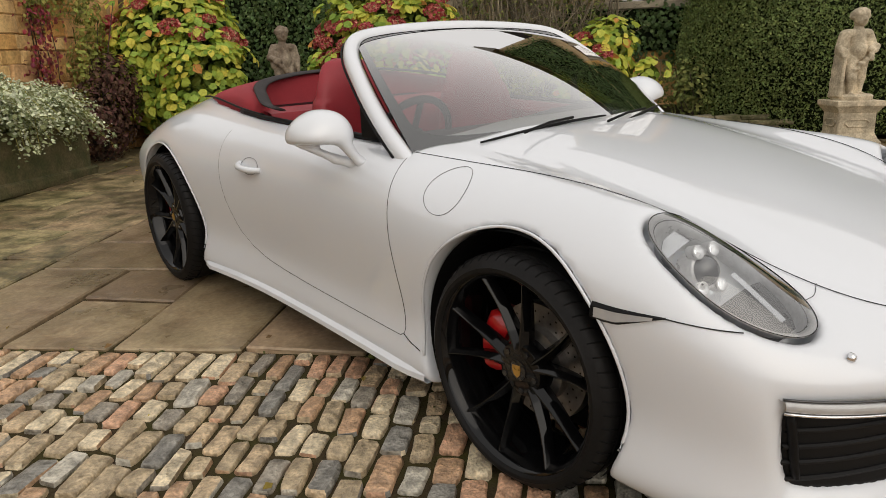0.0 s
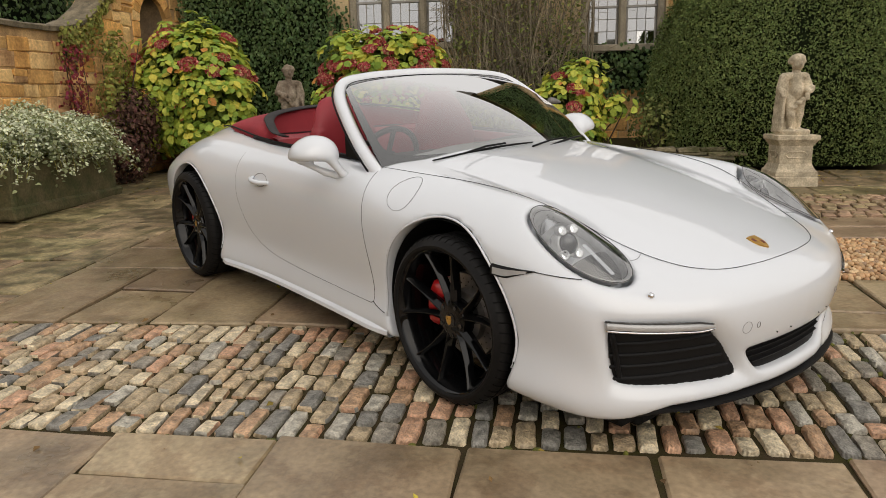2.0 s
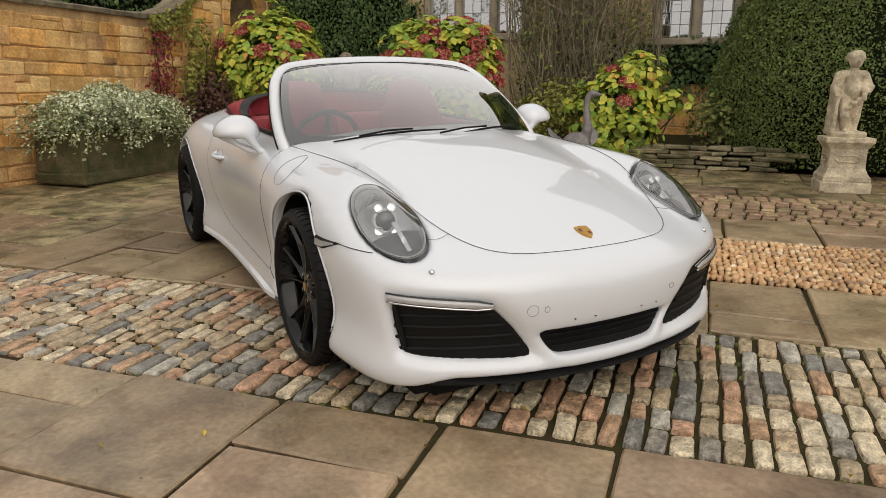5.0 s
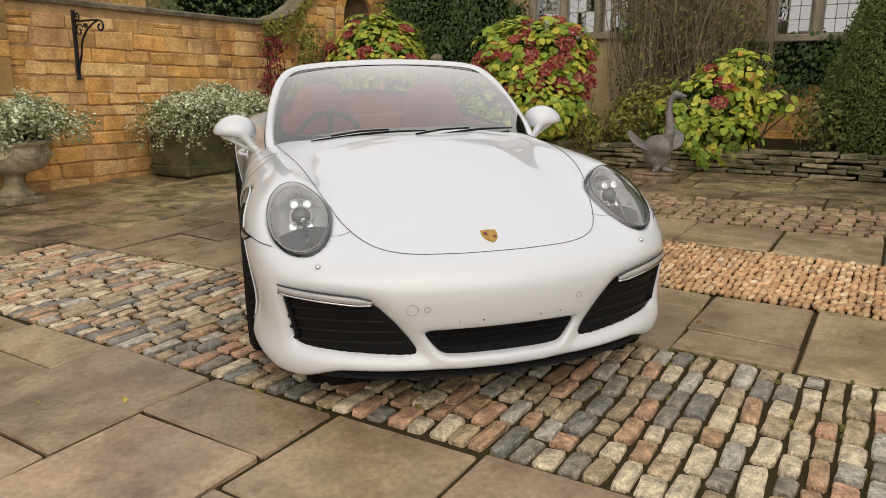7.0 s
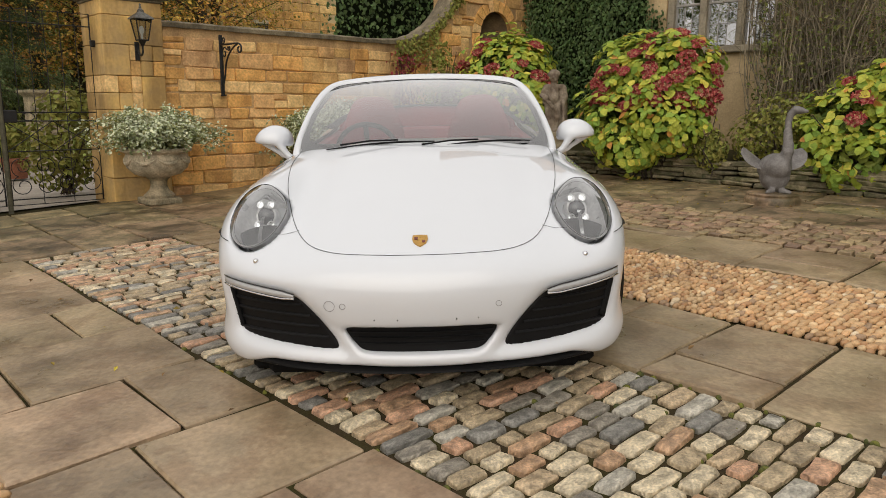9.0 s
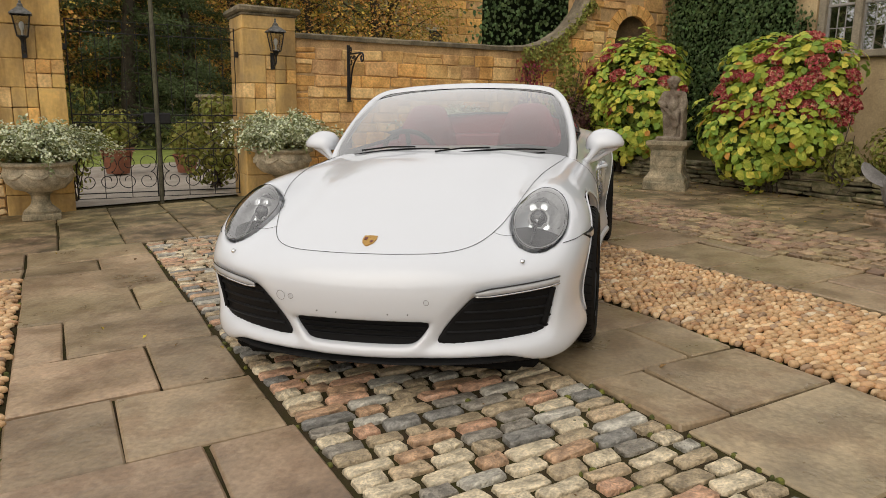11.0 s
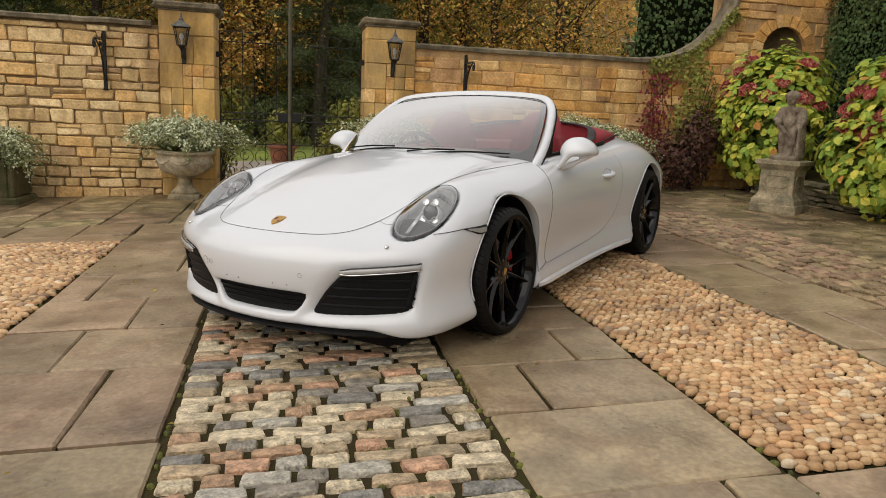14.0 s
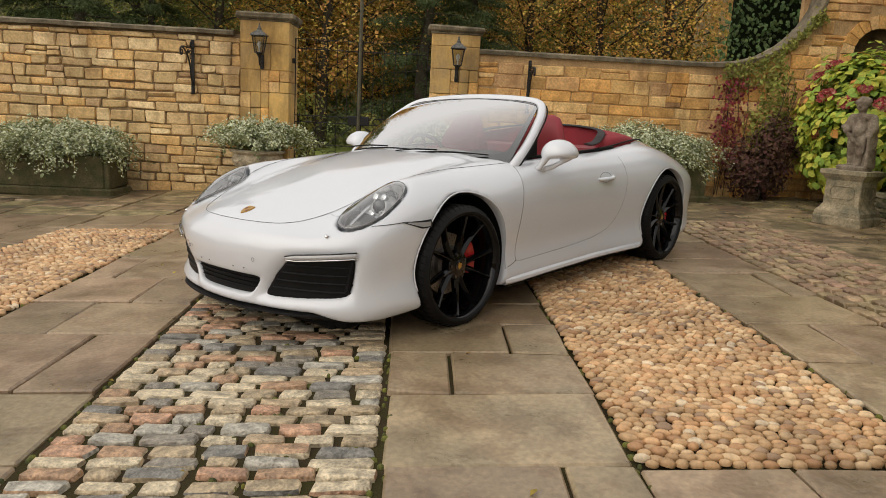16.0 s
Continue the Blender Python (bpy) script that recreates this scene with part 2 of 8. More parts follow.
M_LAMPGLASS = glass("lantern_glass", (0.75, 0.76, 0.74), 0.1, 0.9)
M_PANE = glass("old_window_pane", (0.45, 0.48, 0.48), 0.02, 14.0)
M_ROOM = mat("dim_room", (0.06, 0.05, 0.042), 0.9, var=0.3)
M_BULB = bpy.data.materials.new("bulb_glass")
M_BULB.use_nodes = True
M_BULB.node_tree.nodes["Principled BSDF"].inputs["Base Color"].default_value = (0.75, 0.74, 0.7, 1)
M_BULB.node_tree.nodes["Principled BSDF"].inputs["Roughness"].default_value = 0.2
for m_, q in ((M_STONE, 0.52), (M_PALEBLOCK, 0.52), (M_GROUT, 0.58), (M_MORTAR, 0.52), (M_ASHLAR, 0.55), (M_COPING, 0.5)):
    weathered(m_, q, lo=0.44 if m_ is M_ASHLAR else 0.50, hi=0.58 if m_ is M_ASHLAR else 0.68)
weathered(M_SLAB, 0.62, 0.9, 0.9, 0.46, 0.62)
weathered(M_SLAB, 0.80, 5.5, 5.5, 0.50, 0.58)
weathered(M_MOSSY, 0.50, 2.6, 2.6, 0.48, 0.60)
weathered(M_PEBBLE, 0.55, 1.6, 1.6, 0.50, 0.66)
weathered(M_PEBBLE_FAR, 0.55, 1.6, 1.6, 0.50, 0.66)
# plants
M_HYD = leafy(ramped(mat("hydrangea_leaf", (1, 1, 1), 0.5, var=0.2, scale=20, fine=60, bump=0.2, vary=0.2, island=True, spec=0.2),
                     [(0, (0.50, 0.60, 0.085)), (0.28, (0.68, 0.71, 0.12)), (0.54, (0.27, 0.41, 0.07)), (0.70, (0.78, 0.70, 0.12)), (0.82, (0.36, 0.50, 0.09)), (0.965, (0.68, 0.32, 0.09))], island=True))
# darker copy of the leaf, with the bush's inner shade put into its colour
M_HYDDARK = leafy(ramped(mat("hydrangea_leaf_painted_shade", (1, 1, 1), 0.5, var=0.2, scale=20, fine=60, bump=0.2, vary=0.2, island=True, spec=0.2),
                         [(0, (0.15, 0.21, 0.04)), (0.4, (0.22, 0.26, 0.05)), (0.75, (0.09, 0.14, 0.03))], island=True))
M_FLOWER = leafy(ramped(mat("hydrangea_bloom", (1, 1, 1), 0.7, var=0.3, scale=30, fine=90, bump=0.2, vary=0.25, island=True),
                        [(0, (0.62, 0.08, 0.10)), (0.3, (0.70, 0.17, 0.15)), (0.55, (0.46, 0.06, 0.075)), (0.7, (0.68, 0.30, 0.22)), (0.9, (0.5, 0.38, 0.18))], island=True), 0.2)
M_IVY = leafy(mat("ivy_leaf", (0.105, 0.165, 0.055), 0.42, var=0.3, scale=20, fine=60, bump=0.1, vary=0.5, hue=0.02, island=True, spec=0.2), 0.2)
M_HEDGE = leafy(mat("clipped_yew_hedge_leaf", (0.21, 0.27, 0.085), 0.5, var=0.3, scale=20, fine=60, bump=0.1, vary=0.65, hue=0.02, island=True, spec=0.2), 0.25)
# near-black green that stands for the shade deep inside foliage
M_HEDGECORE = mat("painted_foliage_shade", (0.012, 0.018, 0.006), 0.95, var=0.5, scale=10, spec=0.08)
M_SILVER = leafy(mat("silver_green_leaf", (0.82, 0.86, 0.62), 0.65, var=0.2, scale=20, fine=60, bump=0.1, vary=0.35, hue=0.02, island=True), 0.3)
M_CREEPER = leafy(mat("red_creeper_leaf", (0.30, 0.035, 0.035), 0.55, var=0.3, scale=20, fine=60, bump=0.1, vary=0.5, hue=0.03, island=True), 0.25)
M_TWIG = mat("bare_twig", (0.30, 0.25, 0.17), 0.85, var=0.4, scale=9, fine=50, bump=0.3, vary=0.45, island=True, spec=0.2)
M_DARKTWIG = mat("dark_stem", (0.075, 0.055, 0.04), 0.85, var=0.4, scale=9, fine=50, bump=0.3, vary=0.4, island=True, spec=0.2)
M_BARK = mat("tree_bark", (0.085, 0.07, 0.05), 0.9, var=0.4, scale=6, fine=30, bump=0.7, spec=0.2)
M_FIR = leafy(mat("fir_foliage", (0.115, 0.15, 0.06), 0.7, var=0.3, scale=6, fine=40, bump=0.1, vary=0.5, hue=0.015, island=True, spec=0.2), 0.15)
M_GREENWOOD = leafy(mat("green_foliage", (0.24, 0.265, 0.08), 0.7, var=0.3, scale=6, fine=40, bump=0.1, vary=0.5, hue=0.025, island=True, spec=0.2), 0.25)
M_AUTUMN = leafy(mat("autumn_foliage", (0.72, 0.44, 0.10), 0.7, var=0.3, scale=6, fine=40, bump=0.1, vary=0.5, hue=0.03, island=True), 0.3)
M_HILL = mat("far_woodland", (0.14, 0.115, 0.05), 0.95, var=0.6, scale=0.35, fine=1.6, bump=0.0, tint=(0.05, 0.06, 0.028), spec=0.05)
M_OLIVE = leafy(mat("olive_shrub_leaf", (0.33, 0.33, 0.075), 0.6, var=0.3, scale=15, fine=40, bump=0.1, vary=0.45, hue=0.03, island=True, spec=0.2), 0.25)
M_BROWNLEAF = leafy(mat("brown_purple_leaf", (0.13, 0.068, 0.048), 0.7, var=0.3, scale=15, fine=40, bump=0.1, vary=0.5, hue=0.03, island=True, spec=0.2), 0.2)
# car
M_PAINT = mat("white_car_paint", (0.69, 0.715, 0.755), 0.40, var=0.015, scale=1.0, fine=400, bump=0.0, coat=1.0, rvar=0.02)
M_GAP = mat("panel_gap", (0.03, 0.03, 0.03), 0.8, var=0.1, bump=0, spec=0.08)
M_TYRE = mat("tyre_rubber", (0.010, 0.0096, 0.0096), 0.55, var=0.3, scale=12, fine=90, bump=0.12, rvar=0.12, spec=0.16)
M_RIM = mat("gloss_black_alloy", (0.004, 0.004, 0.0044), 0.10, metal=0.0, var=0.2, bump=0, coat=0.28, rvar=0.02, spec=0.15)
M_DISC = mat("brake_disc_steel", (0.36, 0.34, 0.32), 0.35, metal=0.9, var=0.25, scale=20, bump=0.1)
M_CALIPER = mat("red_caliper", (0.52, 0.012, 0.014), 0.3, var=0.15, bump=0, coat=0.6)
M_PLASTIC = mat("black_trim_plastic", (0.010, 0.010, 0.0105), 0.5, var=0.2, fine=200, bump=0.05, spec=0.12)
M_GLOSSBLACK = mat("gloss_black_trim", (0.01, 0.01, 0.011), 0.15, var=0.1, bump=0, coat=0.5)
M_LINER = mat("wheel_arch_liner", (0.01, 0.01, 0.01), 0.85, var=0.3, spec=0.08)
M_LEATHER = mat("red_leather", (0.30, 0.018, 0.028), 0.48, var=0.2, scale=5, fine=260, bump=0.18, tint=(0.22, 0.012, 0.02))
M_CLOTH = mat("red_soft_top_cloth", (0.34, 0.028, 0.038), 0.8, var=0.2, scale=5, fine=420, bump=0.3, tint=(0.27, 0.02, 0.03))
M_DASH = mat("dark_dashboard", (0.035, 0.03, 0.03), 0.6, var=0.2, fine=220, bump=0.15, spec=0.2)
M_CHROME = mat("chrome", (0.75, 0.75, 0.76), 0.08, metal=1.0, var=0.05, bump=0, rvar=0.03)
M_LAMPBOWL = mat("satin_lamp_bowl", (0.80, 0.80, 0.81), 0.30, metal=0.35, var=0.2, scale=14, bump=0)
# dark grey standing for dark surroundings mirrored in the headlamp
M_LAMPDARK = mat("lamp_reflection_dark", (0.13, 0.13, 0.135), 0.3, var=0.3, scale=25, bump=0)
M_PROJECTOR = mat("projector_glass", (0.10, 0.10, 0.105), 0.06, var=0.2, bump=0, coat=1.0)
M_GOLD = mat("gold_enamel", (0.58, 0.33, 0.07), 0.3, metal=0.6, var=0.2, scale=60, bump=0.1)
M_BADGERED = mat("dark_red_enamel", (0.16, 0.03, 0.02), 0.35, var=0.2, bump=0)
M_SCREEN = glass("windscreen_glass", (0.70, 0.73, 0.72), 0.0, 4.7)
M_CLEAR = glass("headlamp_lens", (0.94, 0.95, 0.95), 0.0, 3.2)
M_LED = bpy.data.materials.new("lit_daytime_led")
M_LED.use_nodes = True
M_LED.node_tree.nodes["Principled BSDF"].inputs["Base Color"].default_value = (0.8, 0.8, 0.8, 1)
M_LED.node_tree.nodes["Principled BSDF"].inputs["Emission Color"].default_value = (1.0, 0.98, 0.93, 1)
M_LED.node_tree.nodes["Principled BSDF"].inputs["Emission Strength"].default_value = 1.6
M_LENSGREY = mat("clear_marker_lens", (0.42, 0.42, 0.42), 0.12, var=0.1, bump=0, coat=1.0)
M_BEZEL = mat("silver_grey_bezel", (0.50, 0.50, 0.51), 0.35, metal=0.2, var=0.1, bump=0)
M_SEALGREY = mat("grey_trim", (0.15, 0.15, 0.155), 0.4, var=0.1, bump=0)

# ---- mesh tools ----
class Geo:
    """Gathers vertices and faces for one mesh."""

    def __init__(self):
        self.v, self.f = [], []

    def add(self, verts, faces):
        o = len(self.v)
        self.v.extend([tuple(map(float, p)) for p in verts])
        self.f.extend([tuple(o + i for i in q) for q in faces])
        return self

    def box(self, c, s, b=0.0, m=None, jit=0.0, rng=random):
        """A box with centre c and size s, its edges chamfered by b; m: a turn; jit: how far corners wander."""
        v, f = chamfer(s, b)
        if jit:
            off = {}
            out = []
            for p in v:
                key = (p[0] > 0, p[1] > 0, p[2] > 0)
                if key not in off:
                    off[key] = [rng.uniform(-jit, jit) for _ in range(3)]
                out.append([p[i] + off[key][i] for i in range(3)])
            v = out
        if m is not None:
            v = [m @ Vector(p) for p in v]
        return self.add([(p[0] + c[0], p[1] + c[1], p[2] + c[2]) for p in v], f)

    def lathe(self, prof, n=24, c=(0, 0, 0), axis="z", cap=False):
        """Turns a profile of (radius, height) round an axis."""
        v, f = [], []
        for r, h in prof:
            for i in range(n):
                a = 2 * math.pi * i / n
                p = (r * math.cos(a), r * math.sin(a), h)
                if axis == "y":
                    p = (p[0], h, p[1])
                elif axis == "x":
                    p = (h, p[0], p[1])
                v.append((p[0] + c[0], p[1] + c[1], p[2] + c[2]))
        for j in range(len(prof) - 1):
            for i in range(n):
                k = (i + 1) % n
                f.append((j * n + i, j * n + k, (j + 1) * n + k, (j + 1) * n + i))
        if cap:
            f.append(tuple(range(n - 1, -1, -1)))
            f.append(tuple((len(prof) - 1) * n + i for i in range(n)))
        return self.add(v, f)

    def tube(self, pts, r, n=6, closed=False, flat=1.0, cap=True):
        """A round bar along points; r: one radius, or one a point; flat: squash along the second axis."""
        pts = [Vector(p) for p in pts]
        rs = r if isinstance(r, (list, tuple)) else [r] * len(pts)
        v, f, up = [], [], Vector((0.13, 0.21, 0.97))
        m = len(pts)
        for i, p in enumerate(pts):
            a = pts[(i - 1) % m] if closed or i else p
            b = pts[(i + 1) % m] if closed or i < m - 1 else p
            t = (b - a).normalized()
            x = t.cross(up)
            if x.length < 0.05:
                x = t.cross(Vector((1, 0.2, 0)))
            x.normalize()
            y = x.cross(t)
            for j in range(n):
                w = 2 * math.pi * j / n
                v.append(p + (x * math.cos(w) + y * math.sin(w) * flat) * rs[i])
        for i in range(m if closed else m - 1):
            for j in range(n):
                k, q = (j + 1) % n, (i + 1) % m
                f.append((i * n + j, i * n + k, q * n + k, q * n + j))
        if cap and not closed:
            f.append(tuple(range(n - 1, -1, -1)))
            f.append(tuple((m - 1) * n + j for j in range(n)))
        return self.add(v, f)

    def sheet(self, rows, closed=False, flip=False):
        """A surface through rows of points of one length."""
        w = len(rows[0])
        f = []
        for i in range(len(rows) - 1):
            for j in range(w if closed else w - 1):
                k = (j + 1) % w
                q = (i * w + j, i * w + k, (i + 1) * w + k, (i + 1) * w + j)
                f.append(q[::-1] if flip else q)
        return self.add([p for r in rows for p in r], f)

    def prism(self, outline, z0, z1, axis="z"):
        """An outline of 2D points pulled from z0 to z1."""
        n = len(outline)

        def put(p, h):
            return {"z": (p[0], p[1], h), "y": (p[0], h, p[1]), "x": (h, p[0], p[1])}[axis]

        v = [put(p, z0) for p in outline] + [put(p, z1) for p in outline]
        f = [tuple(range(n - 1, -1, -1)), tuple(range(n, 2 * n))]
        f += [(i, (i + 1) % n, n + (i + 1) % n, n + i) for i in range(n)]
        return self.add(v, f)

    def mesh(self, name, material, smooth=False, fix=True):
        me = bpy.data.meshes.new(name)
        me.from_pydata(self.v, [], self.f)
        if material is not None:
            me.materials.append(material)
        if fix and len(self.f) < 60000:
            b = bmesh.new()
            b.from_mesh(me)
            bmesh.ops.recalc_face_normals(b, faces=b.faces)
            b.to_mesh(me)
            b.free()
        if smooth:
            me.shade_smooth()
            if smooth is not True:
                me.set_sharp_from_angle(angle=radians(smooth))
        return me


def chamfer(s, b):
    hx, hy, hz = s[0] / 2, s[1] / 2, s[2] / 2
    if b <= 0:
        v = [(x, y, z) for x in (-hx, hx) for y in (-hy, hy) for z in (-hz, hz)]
        return v, [(0, 1, 3, 2), (4, 6, 7, 5), (0, 4, 5, 1), (2, 3, 7, 6), (0, 2, 6, 4), (1, 5, 7, 3)]
    b = min(b, hx * 0.9, hy * 0.9, hz * 0.9)
    v, ix = [], {}
    for sx in (-1, 1):
        for sy in (-1, 1):
            for sz in (-1, 1):
                for ax in range(3):
                    ix[sx, sy, sz, ax] = len(v)
                    v.append((sx * (hx - (b if ax != 0 else 0)), sy * (hy - (b if ax != 1 else 0)), sz * (hz - (b if ax != 2 else 0))))
    f = []
    for q in (-1, 1):
        f.append([ix[q, -1, -1, 0], ix[q, 1, -1, 0], ix[q, 1, 1, 0], ix[q, -1, 1, 0]][::q])
        f.append([ix[-1, q, -1, 1], ix[-1, q, 1, 1], ix[1, q, 1, 1], ix[1, q, -1, 1]][::q])
        f.append([ix[-1, -1, q, 2], ix[1, -1, q, 2], ix[1, 1, q, 2], ix[-1, 1, q, 2]][::q])
    for p in (-1, 1):
        for q in (-1, 1):
            f.append([ix[-1, p, q, 1], ix[1, p, q, 1], ix[1, p, q, 2], ix[-1, p, q, 2]][:: p * q])
            f.append([ix[p, -1, q, 2], ix[p, 1, q, 2], ix[p, 1, q, 0], ix[p, -1, q, 0]][:: p * q])
            f.append([ix[p, q, -1, 0], ix[p, q, 1, 0], ix[p, q, 1, 1], ix[p, q, -1, 1]][:: p * q])
            for r in (-1, 1):
                f.append([ix[p, q, r, 0], ix[p, q, r, 1], ix[p, q, r, 2]][:: p * q * r])
    return v, [tuple(q) for q in f]


def part(name, geo, material, parent=None, label="", m=None, smooth=False):
    """One mesh object, under a thing or a part if parent is given."""
    data = geo.mesh(name, material, smooth) if isinstance(geo, Geo) else geo
    ob = new(name, data)
    if parent is not None:
        ob.parent = parent
    if m is not None:
        ob.matrix_basis = m
    return tagged(ob, label)


def thing(name, label, category, group="", m=None, kind=""):
    ob = new(name)
    ob.empty_display_size = 0.1
    if m is not None:
        ob.matrix_basis = m
    return tagged(ob, label, category, group, kind)


def floor_z(y):
    return math.tan(radians(SLOPE)) * y


def stand(x, y, turn=0.0, up=0.0):
    """A pose upright on the paving."""
    return pose(x, y, floor_z(y) + up, 0, 0, turn)


def spline(xs, ys):
    """A natural cubic spline through (xs, ys), straight beyond its ends."""
    xs, ys = np.array(xs, float), np.array(ys, float)
    if xs[0] > xs[-1]:
        xs, ys = xs[::-1], ys[::-1]
    n, h = len(xs), np.diff(xs)
    a, b = np.eye(n), np.zeros(n)
    for i in range(1, n - 1):
        a[i, i - 1 : i + 2] = h[i - 1], 2 * (h[i - 1] + h[i]), h[i]
        b[i] = 6 * ((ys[i + 1] - ys[i]) / h[i] - (ys[i] - ys[i - 1]) / h[i - 1])
    c = np.linalg.solve(a, b)

    def at(x):
        x = np.clip(np.asarray(x, float), xs[0], xs[-1])
        i = np.clip(np.searchsorted(xs, x) - 1, 0, n - 2)
        t, u = x - xs[i], xs[i + 1] - x
        return (c[i] * u**3 + c[i + 1] * t**3) / (6 * h[i]) + (ys[i] / h[i] - c[i] * h[i] / 6) * u + (ys[i + 1] / h[i] - c[i + 1] * h[i] / 6) * t

    return at


def smax(a, b, k):
    return 0.5 * (a + b + np.sqrt((a - b) ** 2 + k * k))


def nets(field, lo, hi, h, steps=3):
    """The surface where field(x, y, z) is 0, as vertices and quads, drawn onto the field exactly."""
    ax = [np.arange(lo[i], hi[i] + h, h) for i in range(3)]
    x, y, z = np.meshgrid(*ax, indexing="ij")
    val = field(x, y, z).astype(np.float32)
    inside = val < 0
    sh = tuple(n - 1 for n in val.shape)
    total, count = np.zeros(sh + (3,), np.float32), np.zeros(sh, np.float32)
    corner = [(i, j, k) for i in (0, 1) for j in (0, 1) for k in (0, 1)]

    def cut(a, o):
        return a[o[0] : o[0] + sh[0], o[1] : o[1] + sh[1], o[2] : o[2] + sh[2]]

    for p in corner:
        for d in range(3):
            if p[d] == 0:
                q = tuple(p[i] + (i == d) for i in range(3))
                a, b = cut(val, p), cut(val, q)
                w = (a < 0) != (b < 0)
                t = np.where(w, a / np.where(w, a - b, 1), 0)
                for i in range(3):
                    total[..., i] += np.where(w, p[i] + (t if i == d else 0), 0)
                count += w
    cell = count > 0
    number = np.full(sh, -1)
    number[cell] = np.arange(cell.sum())
    at = np.argwhere(cell)
    verts = np.array(lo) + h * (at + total[cell] / count[cell][:, None])
    faces = []
    for d in range(3):
        e, g = [(1, 2), (2, 0), (0, 1)][d]
        s0 = [slice(1, -1)] * 3
        s0[d] = slice(0, -1)
        s1 = [slice(1, -1)] * 3
        s1[d] = slice(1, None)
        a, b = inside[tuple(s0)], inside[tuple(s1)]
        for sign in (True, False):
            c = np.argwhere((a != b) & (a == sign))
            if not len(c):
                continue
            c[:, [e, g]] += 1
            quad = []
            for de, dg in ((0, 0), (1, 0), (1, 1), (0, 1)):
                r = c.copy()
                r[:, e] -= 1 - de
                r[:, g] -= 1 - dg
                quad.append(number[r[:, 0], r[:, 1], r[:, 2]])
            quad = np.stack(quad, 1)
            faces.append(quad if sign else quad[:, ::-1])
    faces = np.concatenate(faces)
    for _ in range(steps):
        e = 0.002
        f0 = field(*verts.T)
        grad = np.stack([(field(*(verts + e * np.eye(3)[i]).T) - f0) / e for i in range(3)], 1)
        step = f0[:, None] * grad / np.maximum((grad**2).sum(1, keepdims=True), 0.05)
        size = np.linalg.norm(step, axis=1, keepdims=True)
        verts = verts - step * np.minimum(1, 0.4 * h / np.maximum(size, 1e-9))
    return verts, faces


def net_mesh(name, verts, faces, material):
    me = bpy.data.meshes.new(name)
    me.from_pydata(verts.tolist(), [], faces.tolist())
    me.materials.append(material)
    me.shade_smooth()
    return me

# ---- the car: x ahead from the front axle, y to its left, z up from the paving ----
CAR = G @ pose(1.288, 2.466, 0.0, 0, 0, -42.5)
WHEELBASE, HUB = 2.45, 0.345
car = thing("convertible_car", "white two-seat convertible sports car with open red cabin and black wheels", "car", m=CAR)

SX = [1.08, 0.98, 0.90, 0.80, 0.68, 0.55, 0.40, 0.20, 0.0, -0.3, -0.6, -0.9, -1.3, -1.7, -2.0, -2.25, -2.45, -2.7, -2.95, -3.2, -3.4, -3.6]
S_MID = spline(SX, [0.46, 0.530, 0.574, 0.613, 0.655, 0.698, 0.742, 0.794, 0.836, 0.883, 0.91, 0.92, 0.93, 0.95, 0.97, 0.985, 0.98, 0.94, 0.88, 0.80, 0.70, 0.56])
S_HALF = spline(SX, [0.45, 0.520, 0.562, 0.600, 0.642, 0.685, 0.729, 0.782, 0.826, 0.875, 0.905, 0.915, 0.925, 0.945, 0.965, 0.98, 0.975, 0.935, 0.875, 0.795, 0.695, 0.555])
S_DIP = spline(SX, [0.42, 0.478, 0.520, 0.566, 0.617, 0.668, 0.719, 0.766, 0.804, 0.848, 0.876, 0.89, 0.90, 0.915, 0.935, 0.955, 0.955, 0.915, 0.85, 0.765, 0.66, 0.53])
S_CREST = spline(SX, [0.36, 0.43, 0.482, 0.540, 0.614, 0.700, 0.776, 0.814, 0.826, 0.840, 0.856, 0.868, 0.878, 0.888, 0.905, 0.92, 0.912, 0.868, 0.80, 0.71, 0.61, 0.48])
S_OUT = spline(SX, [0.28, 0.35, 0.405, 0.47, 0.548, 0.632, 0.708, 0.748, 0.762, 0.77, 0.79, 0.80, 0.81, 0.82, 0.845, 0.865, 0.855, 0.80, 0.72, 0.62, 0.52, 0.40])
S_RIM = spline(SX, [0.15, 0.20, 0.25, 0.30, 0.37, 0.44, 0.50, 0.54, 0.56, 0.58, 0.60, 0.61, 0.62, 0.63, 0.66, 0.69, 0.67, 0.61, 0.53, 0.44, 0.35, 0.25])
KNOT = np.array([0.0, 0.34, 0.53, 0.665, 0.82, 1.0])


def top_z(x, y):
    """Height of the upper skin."""
    y = np.minimum(np.abs(y), 0.999)
    q = np.stack([s(x) for s in (S_MID, S_HALF, S_DIP, S_CREST, S_OUT, S_RIM)])
    h = np.diff(KNOT)
    d = np.diff(q, axis=0) / h.reshape(-1, *[1] * np.ndim(x))
    g = [np.zeros_like(d[0])] + [(d[i] * h[i + 1] + d[i + 1] * h[i]) / (h[i] + h[i + 1]) for i in range(4)] + [d[4]]
    g = np.stack(g)
    i = np.clip(np.searchsorted(KNOT, y) - 1, 0, 4)
    w = h[i]
    t = (y - KNOT[i]) / w

    def pick(a, j):
        return np.take_along_axis(a, j[None], 0)[0]

    a, b, ga, gb = pick(q, i), pick(q, i + 1), pick(g, i), pick(g, i + 1)
    return a * (2 * t**3 - 3 * t**2 + 1) + b * (3 * t**2 - 2 * t**3) + w * (ga * (t**3 - 2 * t**2 + t) + gb * (t**3 - t**2))


